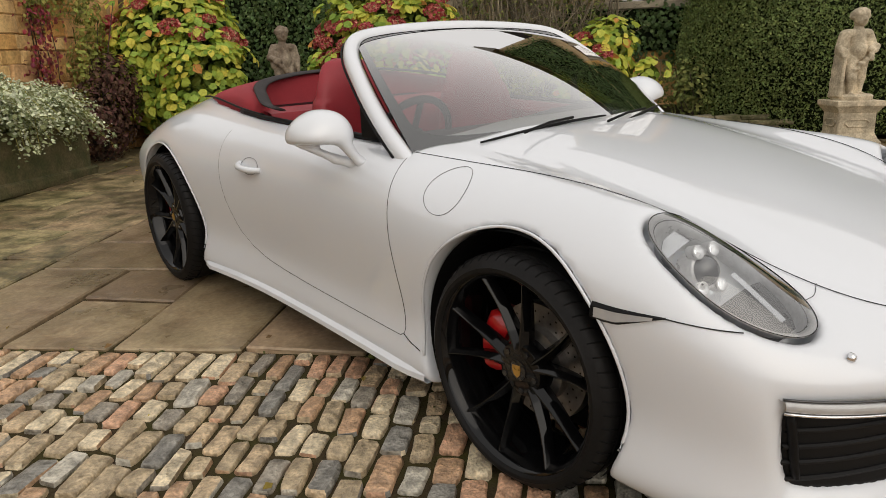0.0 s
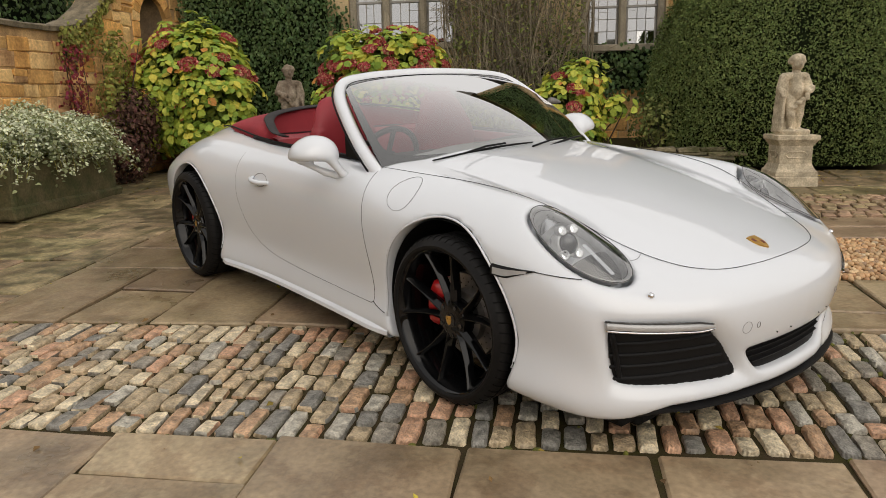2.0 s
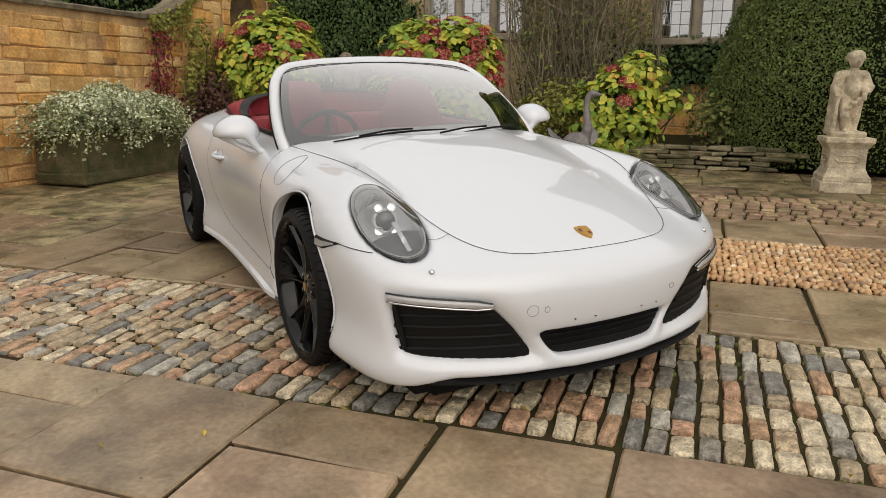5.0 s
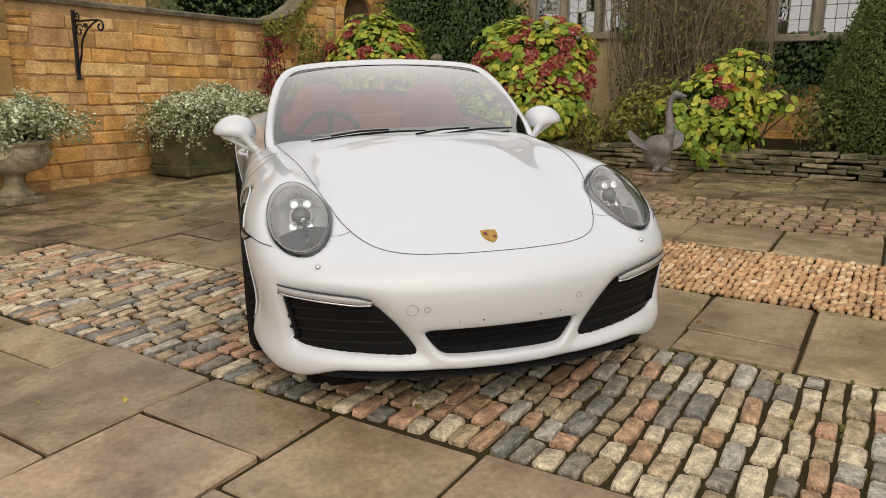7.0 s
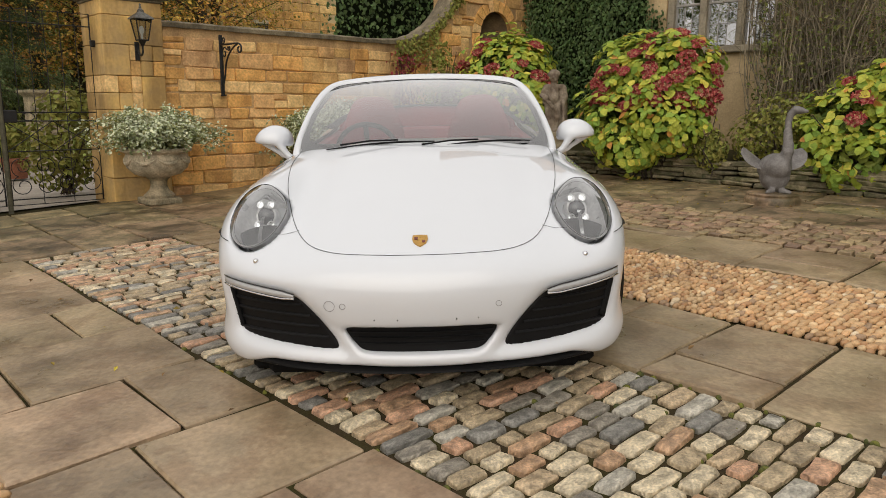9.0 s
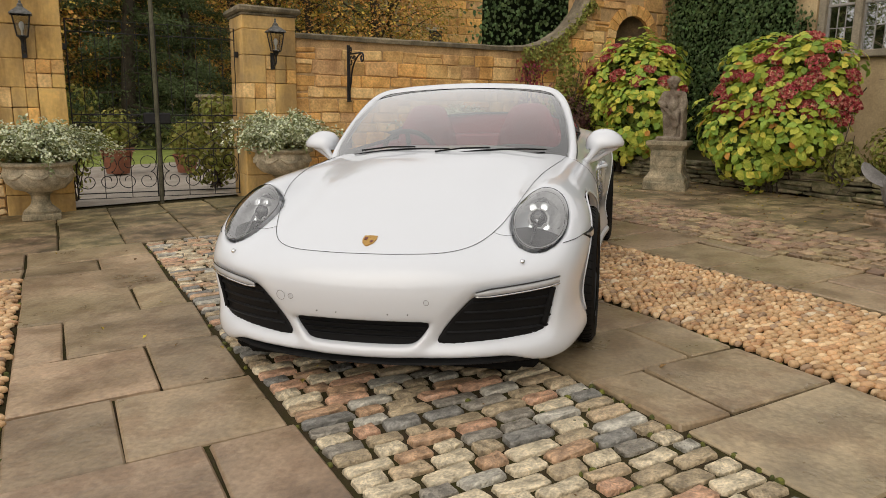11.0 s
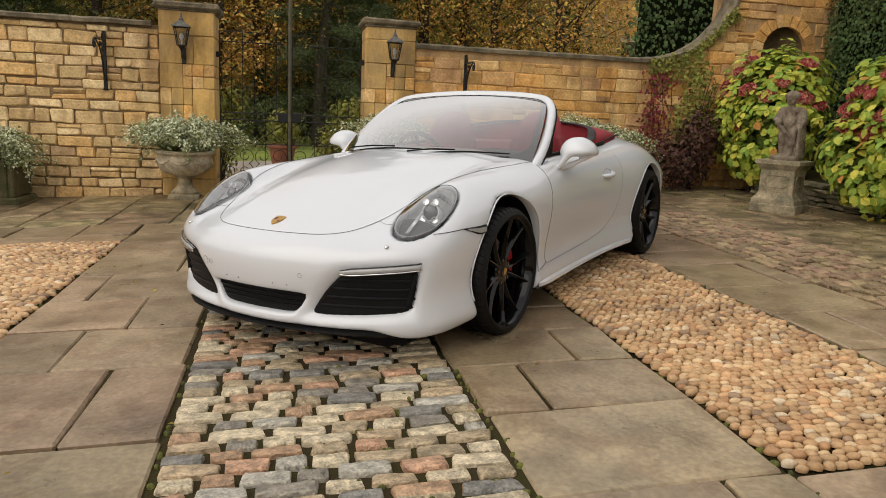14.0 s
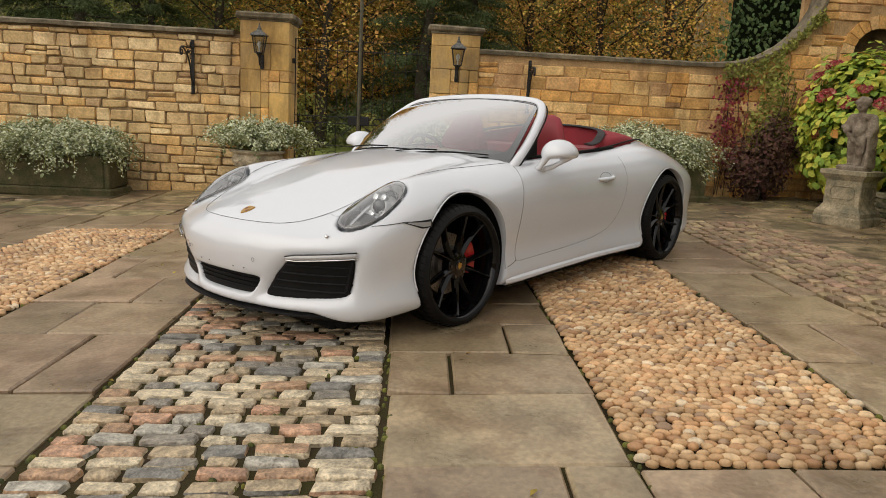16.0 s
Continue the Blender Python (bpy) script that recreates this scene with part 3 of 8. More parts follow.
WX = [1.1, 0.9, 0.75, 0.6, 0.45, 0.3, 0.0, -0.35, -0.7, -1.1, -1.5, -1.8, -2.05, -2.3, -2.5, -2.75, -3.0, -3.25, -3.45, -3.6]
S_WIDE = spline(WX, [0.80, 0.825, 0.842, 0.862, 0.882, 0.895, 0.905, 0.896, 0.880, 0.868, 0.866, 0.882, 0.908, 0.930, 0.935, 0.918, 0.885, 0.82, 0.74, 0.66])
S_SIDE = spline([0.0, 0.12, 0.18, 0.24, 0.32, 0.42, 0.55, 0.64, 0.75, 0.85, 0.95, 1.1], [0.075, 0.05, 0.012, 0.012, 0.028, 0.022, 0.004, 0.0, 0.016, 0.055, 0.12, 0.26])
S_NOSE = spline([0.05, 0.15, 0.2, 0.26, 0.33, 0.42, 0.50, 0.56, 0.62, 0.70, 0.8], [0.90, 0.952, 0.960, 0.950, 0.954, 0.970, 0.971, 0.950, 0.906, 0.830, 0.70])
S_BOW = spline([0.0, 0.15, 0.3, 0.45, 0.6, 0.7, 0.78, 0.85, 0.92, 1.0], [0.0, 0.007, 0.03, 0.072, 0.135, 0.195, 0.265, 0.36, 0.49, 0.68])
S_TAIL = spline([0.1, 0.2, 0.35, 0.5, 0.65, 0.8, 0.95], [-3.30, -3.40, -3.47, -3.48, -3.44, -3.36, -3.2])


def skin(x, y, z):
    """Signed depth of the whole, uncut body."""
    y = np.abs(y)
    top = (z - top_z(x, y)) * 0.9
    side = y - (S_WIDE(x) - S_SIDE(z))
    body = smax(top, side, 0.055)
    nose = (x - (S_NOSE(z) - S_BOW(np.minimum(y, 1.0)))) * 0.85
    body = smax(body, nose, 0.05)
    tail = (S_TAIL(z) + 0.9 * S_BOW(np.minimum(y, 1.0)) - x) * 0.85
    body = smax(body, tail, 0.08)
    # the front skirt is higher over the black chin and drops at its corners
    drop = np.clip((y - 0.56) / 0.17, 0, 1)
    skirt = 0.166 - 0.040 * drop * drop * (3 - 2 * drop)
    ahead = np.clip((x - 0.30) / 0.25, 0, 1)
    return smax(body, 0.150 * (1 - ahead) + skirt * ahead - z, 0.022)


def rounded(dx, dy, r):
    """Distance to a rounded rectangle from the overshoots along two axes."""
    return np.minimum(np.maximum(dx, dy), 0) + np.hypot(np.maximum(dx, 0), np.maximum(dy, 0)) - r


COCKPIT = (-1.585, 0.955, 0.63)


def cockpit(x, y, z):
    """The open cabin, from the windscreen's foot to the folded roof."""
    half = 0.665 - 0.05 * np.clip((-x - 1.6) / 0.9, 0, 1) ** 2
    hole = rounded(np.abs(x - COCKPIT[0]) - COCKPIT[1] + 0.3, np.abs(y) - half + 0.3, 0.3)
    return smax(hole, 0.42 - z, 0.02)


def lens_axes():
    """Middle, long axis, short axis and outward axis of the left headlamp."""
    a = Vector((0.33, -0.015, -0.205)).normalized()
    n = Vector((0.60, 0.40, 0.72)).normalized()
    n = (n - a * n.dot(a)).normalized()
    return Vector((0.513, 0.687, 0.704)), a, n.cross(a).normalized(), n


LC, LA, LB, LN = lens_axes()
LENS_A, LENS_B = 0.209, 0.108


def lamp_hole(x, y, z, grow=0.0):
    p = [x - LC[0], np.abs(y) - LC[1], z - LC[2]]
    u = sum(p[i] * LA[i] for i in range(3))
    v = sum(p[i] * LB[i] for i in range(3))
    w = sum(p[i] * LN[i] for i in range(3))
    v = v + 0.07 * u * np.abs(u) / LENS_A
    e = (np.sqrt((u / (LENS_A + grow)) ** 2 + (v / (LENS_B + grow)) ** 2 + 1e-9) - 1) * LENS_B
    return smax(e, -w - 0.13, 0.01)


def side_intake(x, y, z, grow=0.0):
    """Large outer air intake: a slanted four-sided hole seen from ahead."""
    y = np.abs(y)
    top = z - (0.440 + 0.07 * (y - 0.5))
    low = (0.234 + 0.06 * (y - 0.36)) - z
    out = (y + 0.75 * np.maximum(0.70 - x, 0)) - (0.765 + 0.22 * (z - 0.44))
    inn = (0.305 + 0.80 * (z - 0.245)) - y
    e = smax(smax(top, low, 0.03), smax(out, inn * 0.8, 0.03), 0.035) - grow
    return smax(e, 0.42 - x, 0.02)


def mid_intake(x, y, z, grow=0.0):
    y = np.abs(y)
    e = smax(smax(z - 0.324, 0.228 - z, 0.015), (y - (0.243 + 0.75 * (z - 0.25))) * 0.75, 0.02) - grow
    return smax(e, 0.78 - x, 0.02)


def arches(x, y, z):
    f = np.hypot(x, z - HUB) - 0.372
    r = np.hypot(x + WHEELBASE, z - HUB) - 0.378
    return np.maximum(np.minimum(f, r), 0.52 - np.abs(y))


def shell(x, y, z):
    f = skin(x, y, z)
    # the bumper swells into a soft ridge below and round the intakes
    f = f + 0.016 * np.exp(-(((np.abs(side_intake(x, y, z)) - 0.0) / 0.035) ** 2)) * (x > 0.4)
    for cut, k in ((cockpit, 0.014), (lamp_hole, 0.016), (side_intake, 0.020), (mid_intake, 0.018), (arches, 0.015)):
        f = smax(f, -cut(x, y, z), k)
    return f


CELL = 0.0135
verts, faces = nets(shell, (-3.56, -0.99 - CELL / 2, 0.08), (1.06, 0.99 + CELL / 2, 1.06), CELL)

part("body", net_mesh("body", verts, faces, M_PAINT), None, car, "glossy white painted body shell")


def onto(p, d, reach=0.5, f=skin):
    """The place where the way d from p meets the skin from outside."""
    p, d = np.array(p, float), np.array(d, float) / np.linalg.norm(d)
    t = np.linspace(0, reach, 120)
    q = p + t[:, None] * d
    v = f(q[:, 0], q[:, 1], q[:, 2])
    i = np.argmax(v < 0) if (v < 0).any() else len(t) - 1
    a, b = t[max(i - 1, 0)], t[i]
    for _ in range(18):
        m = (a + b) / 2
        s = p + m * d
        if f(*[np.array([c]) for c in s])[0] < 0:
            b = m
        else:
            a = m
    return Vector(p + a * d)


def seam(name, pts, label="", r=0.0015, material=M_GAP, parent=car, lift=0.0):
    return part(name, Geo().tube(pts, r, 5), material, parent, label, smooth=True)


def smooth_path(pts, n=40):
    """Points along a Catmull-Rom curve."""
    p = np.array(pts, float)
    p = np.vstack([2 * p[0] - p[1], p, 2 * p[-1] - p[-2]])
    out = []
    for i in range(1, len(p) - 2):
        k = max(2, n // (len(p) - 3))
        for t in np.linspace(0, 1, k, endpoint=False):
            a, b, c, d = p[i - 1 : i + 3]
            out.append(0.5 * (2 * b + (c - a) * t + (2 * a - 5 * b + 4 * c - d) * t**2 + (3 * b - a - 3 * c + d) * t**3))
    out.append(p[-2])
    return np.array(out)


# the bonnet's shut line
edge = smooth_path([(-0.60, 0.69), (-0.30, 0.665), (0.0, 0.63), (0.30, 0.585), (0.54, 0.52), (0.69, 0.455), (0.775, 0.38), (0.825, 0.28), (0.848, 0.14), (0.852, 0.0)], 60)
line = [onto((x, y, 1.2), (0, 0, -1), 0.9) for x, y in edge] + [onto((x, -y, 1.2), (0, 0, -1), 0.9) for x, y in edge[-2::-1]]
seam("bonnet_gap", line, r=0.0011)
for s in (1, -1):
    # bumper to wing, door front, door foot, door rear
    seam("bumper_gap", [onto((x, s * y, 1.2), (0, 0, -1), 0.9) for x, y in smooth_path([(0.612, 0.488), (0.630, 0.535), (0.634, 0.582)], 8)], r=0.0007)
    pts = [(-0.630, 0.865), (-0.575, 0.79), (-0.535, 0.70), (-0.510, 0.60), (-0.486, 0.45), (-0.475, 0.33), (-0.477, 0.297), (-0.492, 0.284), (-0.56, 0.279), (-1.1, 0.287), (-1.45, 0.308), (-1.62, 0.345)]
    seam("door_gap", [onto((x, s * 1.3, z), (0, -s, 0), 0.9) for x, z in smooth_path(pts, 60)], r=0.0009)
    pts = [(-1.62, 0.345), (-1.72, 0.41), (-1.79, 0.54), (-1.82, 0.70), (-1.825, 0.83)]
    seam("door_rear_gap", [onto((x, s * 1.3, z), (0, -s, 0), 0.9) for x, z in smooth_path(pts, 24)], r=0.0005)
    pts = [(-0.385, 0.262), (-0.44, 0.273), (-0.482, 0.288)]
    seam("sill_gap", [onto((x, s * 1.3, z), (0, -s, 0), 0.9) for x, z in smooth_path(pts, 10)])
    # bumper's side joint behind the marker lamp
    pts = [(0.60, 0.600), (0.54, 0.604), (0.46, 0.610)]
    seam("wing_gap", [onto((x, s * 1.3, z), (0, -s, 0), 0.9) for x, z in smooth_path(pts, 12)])
# round filler flap on the car's right wing
ring = [onto((-0.322 + 0.080 * math.cos(a), -1.3, 0.768 + 0.056 * math.sin(a) - 0.012 * math.cos(a)), (0, 1, 0), 0.9) for a in np.linspace(0, 2 * math.pi, 40, endpoint=False)]
part("filler_flap_gap", Geo().tube(ring, 0.0009, 5, closed=True), M_SEALGREY, car, smooth=True)

# black chin below the bumper and dark floor
g = Geo()
rows = []
for y in np.linspace(-0.665, 0.665, 45):
    b = float(S_BOW(np.array(abs(y))))
    k = min(1, (0.67 - abs(y)) / 0.16)
    x = 0.928 - b
    rows.append([(x - 0.10, y, 0.170), (x + 0.0, y, 0.170), (x + 0.022 * k, y, 0.163), (x + 0.024 * k, y, 0.155), (x - 0.010, y, 0.142), (x - 0.07, y, 0.120), (x - 0.22, y, 0.085)])
part("chin_spoiler", g.sheet(rows), M_PLASTIC, car, "black plastic chin spoiler", smooth=30)
g = Geo()
g.box((-1.22, 0, 0.122), (3.9, 1.25, 0.096), 0.02)
g.box((-1.22, 0, 0.145), (1.62, 1.66, 0.05), 0.02)
g.box((0.53, 0, 0.115), (0.36, 1.38, 0.06), 0.02)
part("floor_pan", g, M_LINER, car)

# wheel arch liners
for x, s in ((0, 1), (0, -1), (-WHEELBASE, 1), (-WHEELBASE, -1)):
    g = Geo()
    r = 0.366 if x == 0 else 0.372
    arc = np.linspace(math.radians(-35), math.radians(215), 40)
    rows = [[(x + r * math.cos(a), s * yy, HUB + r * math.sin(a)) for a in arc] for yy in (0.842 if x == 0 else 0.865, 0.56)]
    g.sheet(rows)
    g.sheet([[(x + r * math.cos(a), s * 0.56, HUB + r * math.sin(a)) for a in arc], [(x, s * 0.56, HUB)] * 40])
    part("arch_liner", g, M_LINER, car, "black wheel arch liner")
    rr, lip = (0.3785 if x == 0 else 0.3840), []
    for a in np.linspace(math.radians(-26), math.radians(206), 60):
        px, pz = x + rr * math.cos(a), HUB + rr * math.sin(a)
        if pz > 0.245:
            lip.append(onto((px, s * 1.3, pz), (0, -s, 0), 0.9) - Vector((0, s * 0.0046, 0)))
    part("arch_lip", Geo().tube(lip, 0.0044, 8), M_PAINT, car, "white rolled wheel arch edge", smooth=True)


# ---- wheels ----
def wheel_mesh(tw, out, ro=0.341):
    """Tyre, rim and spokes for a wheel whose outer face looks along +y; tw: tyre width; out: y of the tyre's outer side."""
    tyre = Geo()
    ri, y0, y1 = 0.279, out - tw, out
    prof = [(ri - 0.006, y1 - 0.020), (ri + 0.002, y1 - 0.007), (ri + 0.008, y1 - 0.001), (ri + 0.018, y1), (ri + 0.020, y1 - 0.003), (ro - 0.016, y1 - 0.011), (ro - 0.004, y1 - 0.026), (ro, y1 - 0.045)]
    n = 96
    tread = [y1 - 0.045, y1 - 0.060, y1 - 0.061, y1 - 0.070, y1 - 0.071]
    rad = [ro, ro, ro - 0.007, ro - 0.007, ro]
    full = prof + list(zip(rad[1:], tread[1:]))
    mid = (y0 + y1) / 2
    full += [(ro, mid + 0.012), (ro - 0.007, mid + 0.011), (ro - 0.007, mid - 0.011), (ro, mid - 0.012), (ro, y0 + 0.05), (ro - 0.02, y0 + 0.012), (ri, y0)]
    tyre.lathe(full, n, axis="y")
    # cuts across the tread's shoulder
    cuts = Geo()
    for i in range(56):
        a = 2 * math.pi * i / 56
        t = [(r * math.cos(a + d), y, r * math.sin(a + d)) for r, y, d in ((ro - 0.014, y1 - 0.0135, 0), (ro - 0.0015, y1 - 0.028, 0.012), (ro + 0.0006, y1 - 0.045, 0.028), (ro + 0.0006, y1 - 0.059, 0.045))]
        cuts.tube(t, 0.0022, 4)
    rim = Geo()
    rim.lathe([(0.2675, y0 + 0.02), (0.2675, y0 + 0.005), (0.262, y0 + 0.01), (0.242, y0 + 0.06), (0.246, y1 - 0.085), (0.257, y1 - 0.050), (0.258, y1 - 0.044), (0.268, y1 - 0.024), (0.270, y1 - 0.016), (0.278, y1 - 0.009), (0.2815, y1 - 0.010), (0.279, y1 - 0.022)], 80, axis="y")
    hub = Geo()
    hy = out - 0.052
    hub.lathe([(0.0, hy), (0.055, hy), (0.074, hy - 0.006), (0.082, hy - 0.02), (0.078, hy - 0.06), (0.04, hy - 0.09)], 40, axis="y")
    spokes = []
    for i in range(5):
        for sgn in (-1, 1):
            g = Geo()
            base = math.pi / 2 + 2 * math.pi * i / 5
            rows = []
            for t in np.linspace(0, 1, 9):
                rr = 0.055 + t * 0.212
                ang = base + sgn * (0.17 + 0.155 * t * (0.055 / rr + 0.55))
                c, q = math.cos(ang), math.sin(ang)
                w = 0.0185 - 0.0098 * t + 0.004 * max(0, t - 0.8) * 5
                yy = hy - 0.004 - 0.012 * math.sin(t * 2.6) + 0.034 * t
                dp = 0.038 - 0.012 * t
                tx, tz = -q, c
                prf = [(-w, -dp), (-w, -0.012), (-w * 0.15, 0.004), (w * 0.12, 0.004), (w, -0.014), (w, -dp)]
                rows.append([(rr * c + sgn * u * tx, yy + v, rr * q + sgn * u * tz) for u, v in prf])
            g.sheet(rows, closed=True)
            spokes.append(g.mesh("spoke", M_RIM, 35))
    cap = Geo()
    cap.lathe([(0.0, hy + 0.007), (0.022, hy + 0.006), (0.0285, hy + 0.003), (0.030, hy - 0.002)], 24, axis="y")
    crest = Geo()
    crest.prism([(-0.013, 0.017), (0.013, 0.017), (0.0145, 0.004), (0.010, -0.010), (0.0, -0.0185), (-0.010, -0.010), (-0.0145, 0.004)], hy + 0.0055, hy + 0.009, "y")
    bolts = []
    for i in range(5):
        a = math.pi / 2 + 2 * math.pi * (i + 0.5) / 5
        bolts.append(Geo().lathe([(0.0, hy + 0.002), (0.009, hy + 0.002), (0.0105, hy - 0.002), (0.0105, hy - 0.02)], 6, c=(0.059 * math.cos(a), 0, 0.059 * math.sin(a)), axis="y").mesh("wheel_bolt", M_GLOSSBLACK))
    disc = Geo()
    dy = out - 0.135
    disc.lathe([(0.075, dy + 0.03), (0.105, dy + 0.026), (0.108, dy), (0.168, dy), (0.170, dy - 0.03), (0.108, dy - 0.03)], 64, axis="y")
    holes = Geo()
    for i in range(60):
        a = 2 * math.pi * i / 60
        r = 0.120 + 0.036 * ((i * 2) % 5) / 4
        holes.lathe([(0.0, dy + 0.0012), (0.0033, dy + 0.001)], 6, c=(r * math.cos(a), 0, r * math.sin(a)), axis="y")
    return dict(tyre=tyre.mesh("tyre", M_TYRE, 32), tread_cuts=cuts.mesh("tread_cut", M_LINER), rim=rim.mesh("rim", M_RIM, 40), hub=hub.mesh("hub", M_RIM, 40), spokes=spokes,
                cap=cap.mesh("hub_cap", M_GLOSSBLACK, 40), crest=crest.mesh("hub_crest", M_GOLD), bolts=bolts, disc=disc.mesh("brake_disc", M_DISC, 40), holes=holes.mesh("disc_drilling", M_LINER))


def caliper(out):
    g = Geo()
    y = out - 0.135
    rows = []
    for a in np.linspace(math.radians(-34), math.radians(34), 15):
        e = min(1, (math.radians(36) - abs(a)) / 0.16)
        r0, r1 = 0.118, 0.118 + 0.085 * (0.55 + 0.45 * e)
        ring_ = [(r0, -0.045), (r0, 0.028 * (0.6 + 0.4 * e)), (r0 + 0.02, 0.042 * (0.5 + 0.5 * e)), (r1 - 0.02, 0.044 * (0.5 + 0.5 * e)), (r1, 0.02), (r1, -0.045)]
        rows.append([(r * math.cos(a), y + v, r * math.sin(a)) for r, v in ring_])
    g.sheet(rows, closed=True)
    g.f.append(tuple(range(6)))
    g.f.append(tuple(len(g.v) - 6 + i for i in range(6)))
    return g.mesh("brake_caliper", M_CALIPER, 30)


FRONT, REAR = wheel_mesh(0.245, 0.893, 0.329), wheel_mesh(0.30, 0.912, 0.337)
STANCE = {(0.0, 1): (0.028, 0.006, 0.329), (0.0, -1): (0.014, 0.0, 0.327), (-WHEELBASE, 1): (0.0, 0.004, 0.338), (-WHEELBASE, -1): (-0.018, -0.018, 0.336)}
for x, kit, out, steer in ((0.0, FRONT, 0.893, 0.0), (-WHEELBASE, REAR, 0.912, 0.0)):
    cal = caliper(out)
    for s in (1, -1):
        spin = {(0.0, 1): 24, (0.0, -1): 8, (-WHEELBASE, 1): 52, (-WHEELBASE, -1): 40}[x, s]
        dx, dy, hz = STANCE[x, s]
        turn = pose(x + dx, dy, hz, 0, spin * -s, 0 if s == 1 else 180)
        wheel = part("wheel", kit["rim"], None, car, "gloss black alloy wheel with ten slim spokes", m=turn)
        part("tyre", kit["tyre"], None, wheel, "black low-profile tyre")
        tagged(part("tread_cut", kit["tread_cuts"], None, wheel), kind="stuff")
        part("hub", kit["hub"], None, wheel)
        for sp in kit["spokes"]:
            part("spoke", sp, None, wheel)
        part("hub_cap", kit["cap"], None, wheel)
        part("hub_crest", kit["crest"], None, wheel, "small gold shield on the hub")
        for bolt in kit["bolts"]:
            part("wheel_bolt", bolt, None, wheel)
        fixed = pose(x + dx, dy, hz, 0, 0, 0 if s == 1 else 180)
        disc = part("brake_disc", kit["disc"], None, car, "drilled steel brake disc", m=fixed)
        tagged(part("disc_drilling", kit["holes"], None, disc), kind="stuff")
        back = 180 if s == 1 else 0
        part("brake_caliper", cal, None, car, "bright red brake caliper", m=fixed @ pose(0, 0, 0, 0, back + (8 if s == 1 else -8), 0))

# ---- nose: intakes, lamps, badge ----
for s in (1, -1):
    # dark hollow behind the outer intake, its slats and the light bar above
    g = Geo()
    v0, f0 = nets(lambda x, y, z: smax(smax(side_intake(x, y, z, 0.012), skin(x, y, z) + 0.028, 0.004), 0.45 - x, 0.004), (0.40, 0.28, 0.20), (1.0, 0.86, 0.50), 0.011, 2)
    v0[:, 1] *= s
    me = net_mesh("intake_back", v0, f0 if s == 1 else f0[:, ::-1], M_PLASTIC)
    grille = part("air_intake", me, None, car, "black plastic outer air intake with slats")
    for k in range(4):
        z = 0.278 + 0.041 * k
        rows = []
        for y in np.linspace(0.325 + 0.80 * (z - 0.245), 0.745, 24):
            p = onto((1.3, s * y, z), (-1, 0, 0), 1.0)
            rows.append([(p.x - 0.050, s * y, z - 0.006), (p.x - 0.030, s * y, z - 0.007), (p.x - 0.026, s * y, z), (p.x - 0.030, s * y, z + 0.005), (p.x - 0.052, s * y, z + 0.006)])
        part("slat", Geo().sheet(rows, closed=True), M_PLASTIC, grille, smooth=30)
    # black upright at the intake's outer end
    post = []
    for z in np.linspace(0.285, 0.438, 12):
        y = 0.74
        for _ in range(6):
            x = onto((1.3, s * y, z), (-1, 0, 0), 1.1).x
            y = 0.5 * y + 0.5 * (0.765 + 0.22 * (z - 0.44) - 0.75 * max(0.70 - x, 0))
        post.append((x - 0.012, s * (y - 0.018), z))
    part("intake_post", Geo().tube(post, 0.014, 8, flat=0.6), M_PLASTIC, grille, smooth=True)
    # light bar
    rows, rim_ = [], []
    for y in np.linspace(0.470, 0.775, 30):
        zt = 0.457 + 0.085 * (y - 0.5) - 0.007 * max(0, (0.52 - y) / 0.05)
        zb = zt - 0.026 + 0.014 * max(0, (0.52 - y) / 0.05)
        col = []
        for t in (0, 0.15, 0.5, 0.85, 1):
            z = zb + (zt - zb) * t
            p = onto((1.3, s * y, z), (-1, 0, 0), 1.1)
            col.append((p.x + (0.004 if 0 < t < 1 else -0.012), s * y, z))
        rows.append(col)
    bar = part("front_light_bar", Geo().sheet(rows), M_LENSGREY, car, "slim clear light bar over the intake", smooth=True)
    part("chrome_line", Geo().tube([(r[0][0] + 0.014, r[0][1], r[0][2] - 0.002) for r in rows], 0.0035, 6), M_CHROME, bar, smooth=True)
    loop = [(r[4][0] + 0.010, r[4][1], r[4][2] + 0.002) for r in rows]
    part("bar_frame", Geo().tube(loop, 0.003, 6), M_GLOSSBLACK, bar, smooth=True)
    # headlamp: bowl, ring, projector, lens
    n = 56
    lens_rows, ring_pts, bowl_rows = [], [], []
    for q, t in enumerate((0.0, 0.3, 0.55, 0.75, 0.9, 1.0)):
        row = []
        for i in range(n):
            a = 2 * math.pi * i / n
            u, v = LENS_A * 1.0 * t * math.cos(a), LENS_B * 1.0 * t * math.sin(a)
            v -= 0.07 * u * abs(u) / LENS_A
            p = LC + LA * u + LB * v + LN * 0.25
            p = onto((p.x, s * p.y, p.z), (-LN.x, -s * LN.y, -LN.z), 0.6)
            row.append(p + Vector((LN.x, s * LN.y, LN.z)) * (0.006 * (1 - t * t)))
        lens_rows.append(row)
    out_n = Vector((LN.x, s * LN.y, LN.z))
    rim_row = lens_rows[-1]
    mid = sum((Vector(p) for p in rim_row), Vector()) / n
    lamp = part("headlamp", Geo().sheet([[mid + (Vector(p) - mid) * k - out_n * d for p in rim_row] for k, d in ((0.925, 0.006), (0.90, 0.022), (0.86, 0.055), (0.72, 0.095), (0.4, 0.115), (0.02, 0.12))], closed=True), M_LAMPBOWL, car, "oval headlamp with clear lens over a grey bowl", smooth=True)
    lens = part("lens", Geo().sheet(lens_rows, closed=True), M_CLEAR, lamp, "clear headlamp lens", smooth=True)
    lens.visible_shadow = False
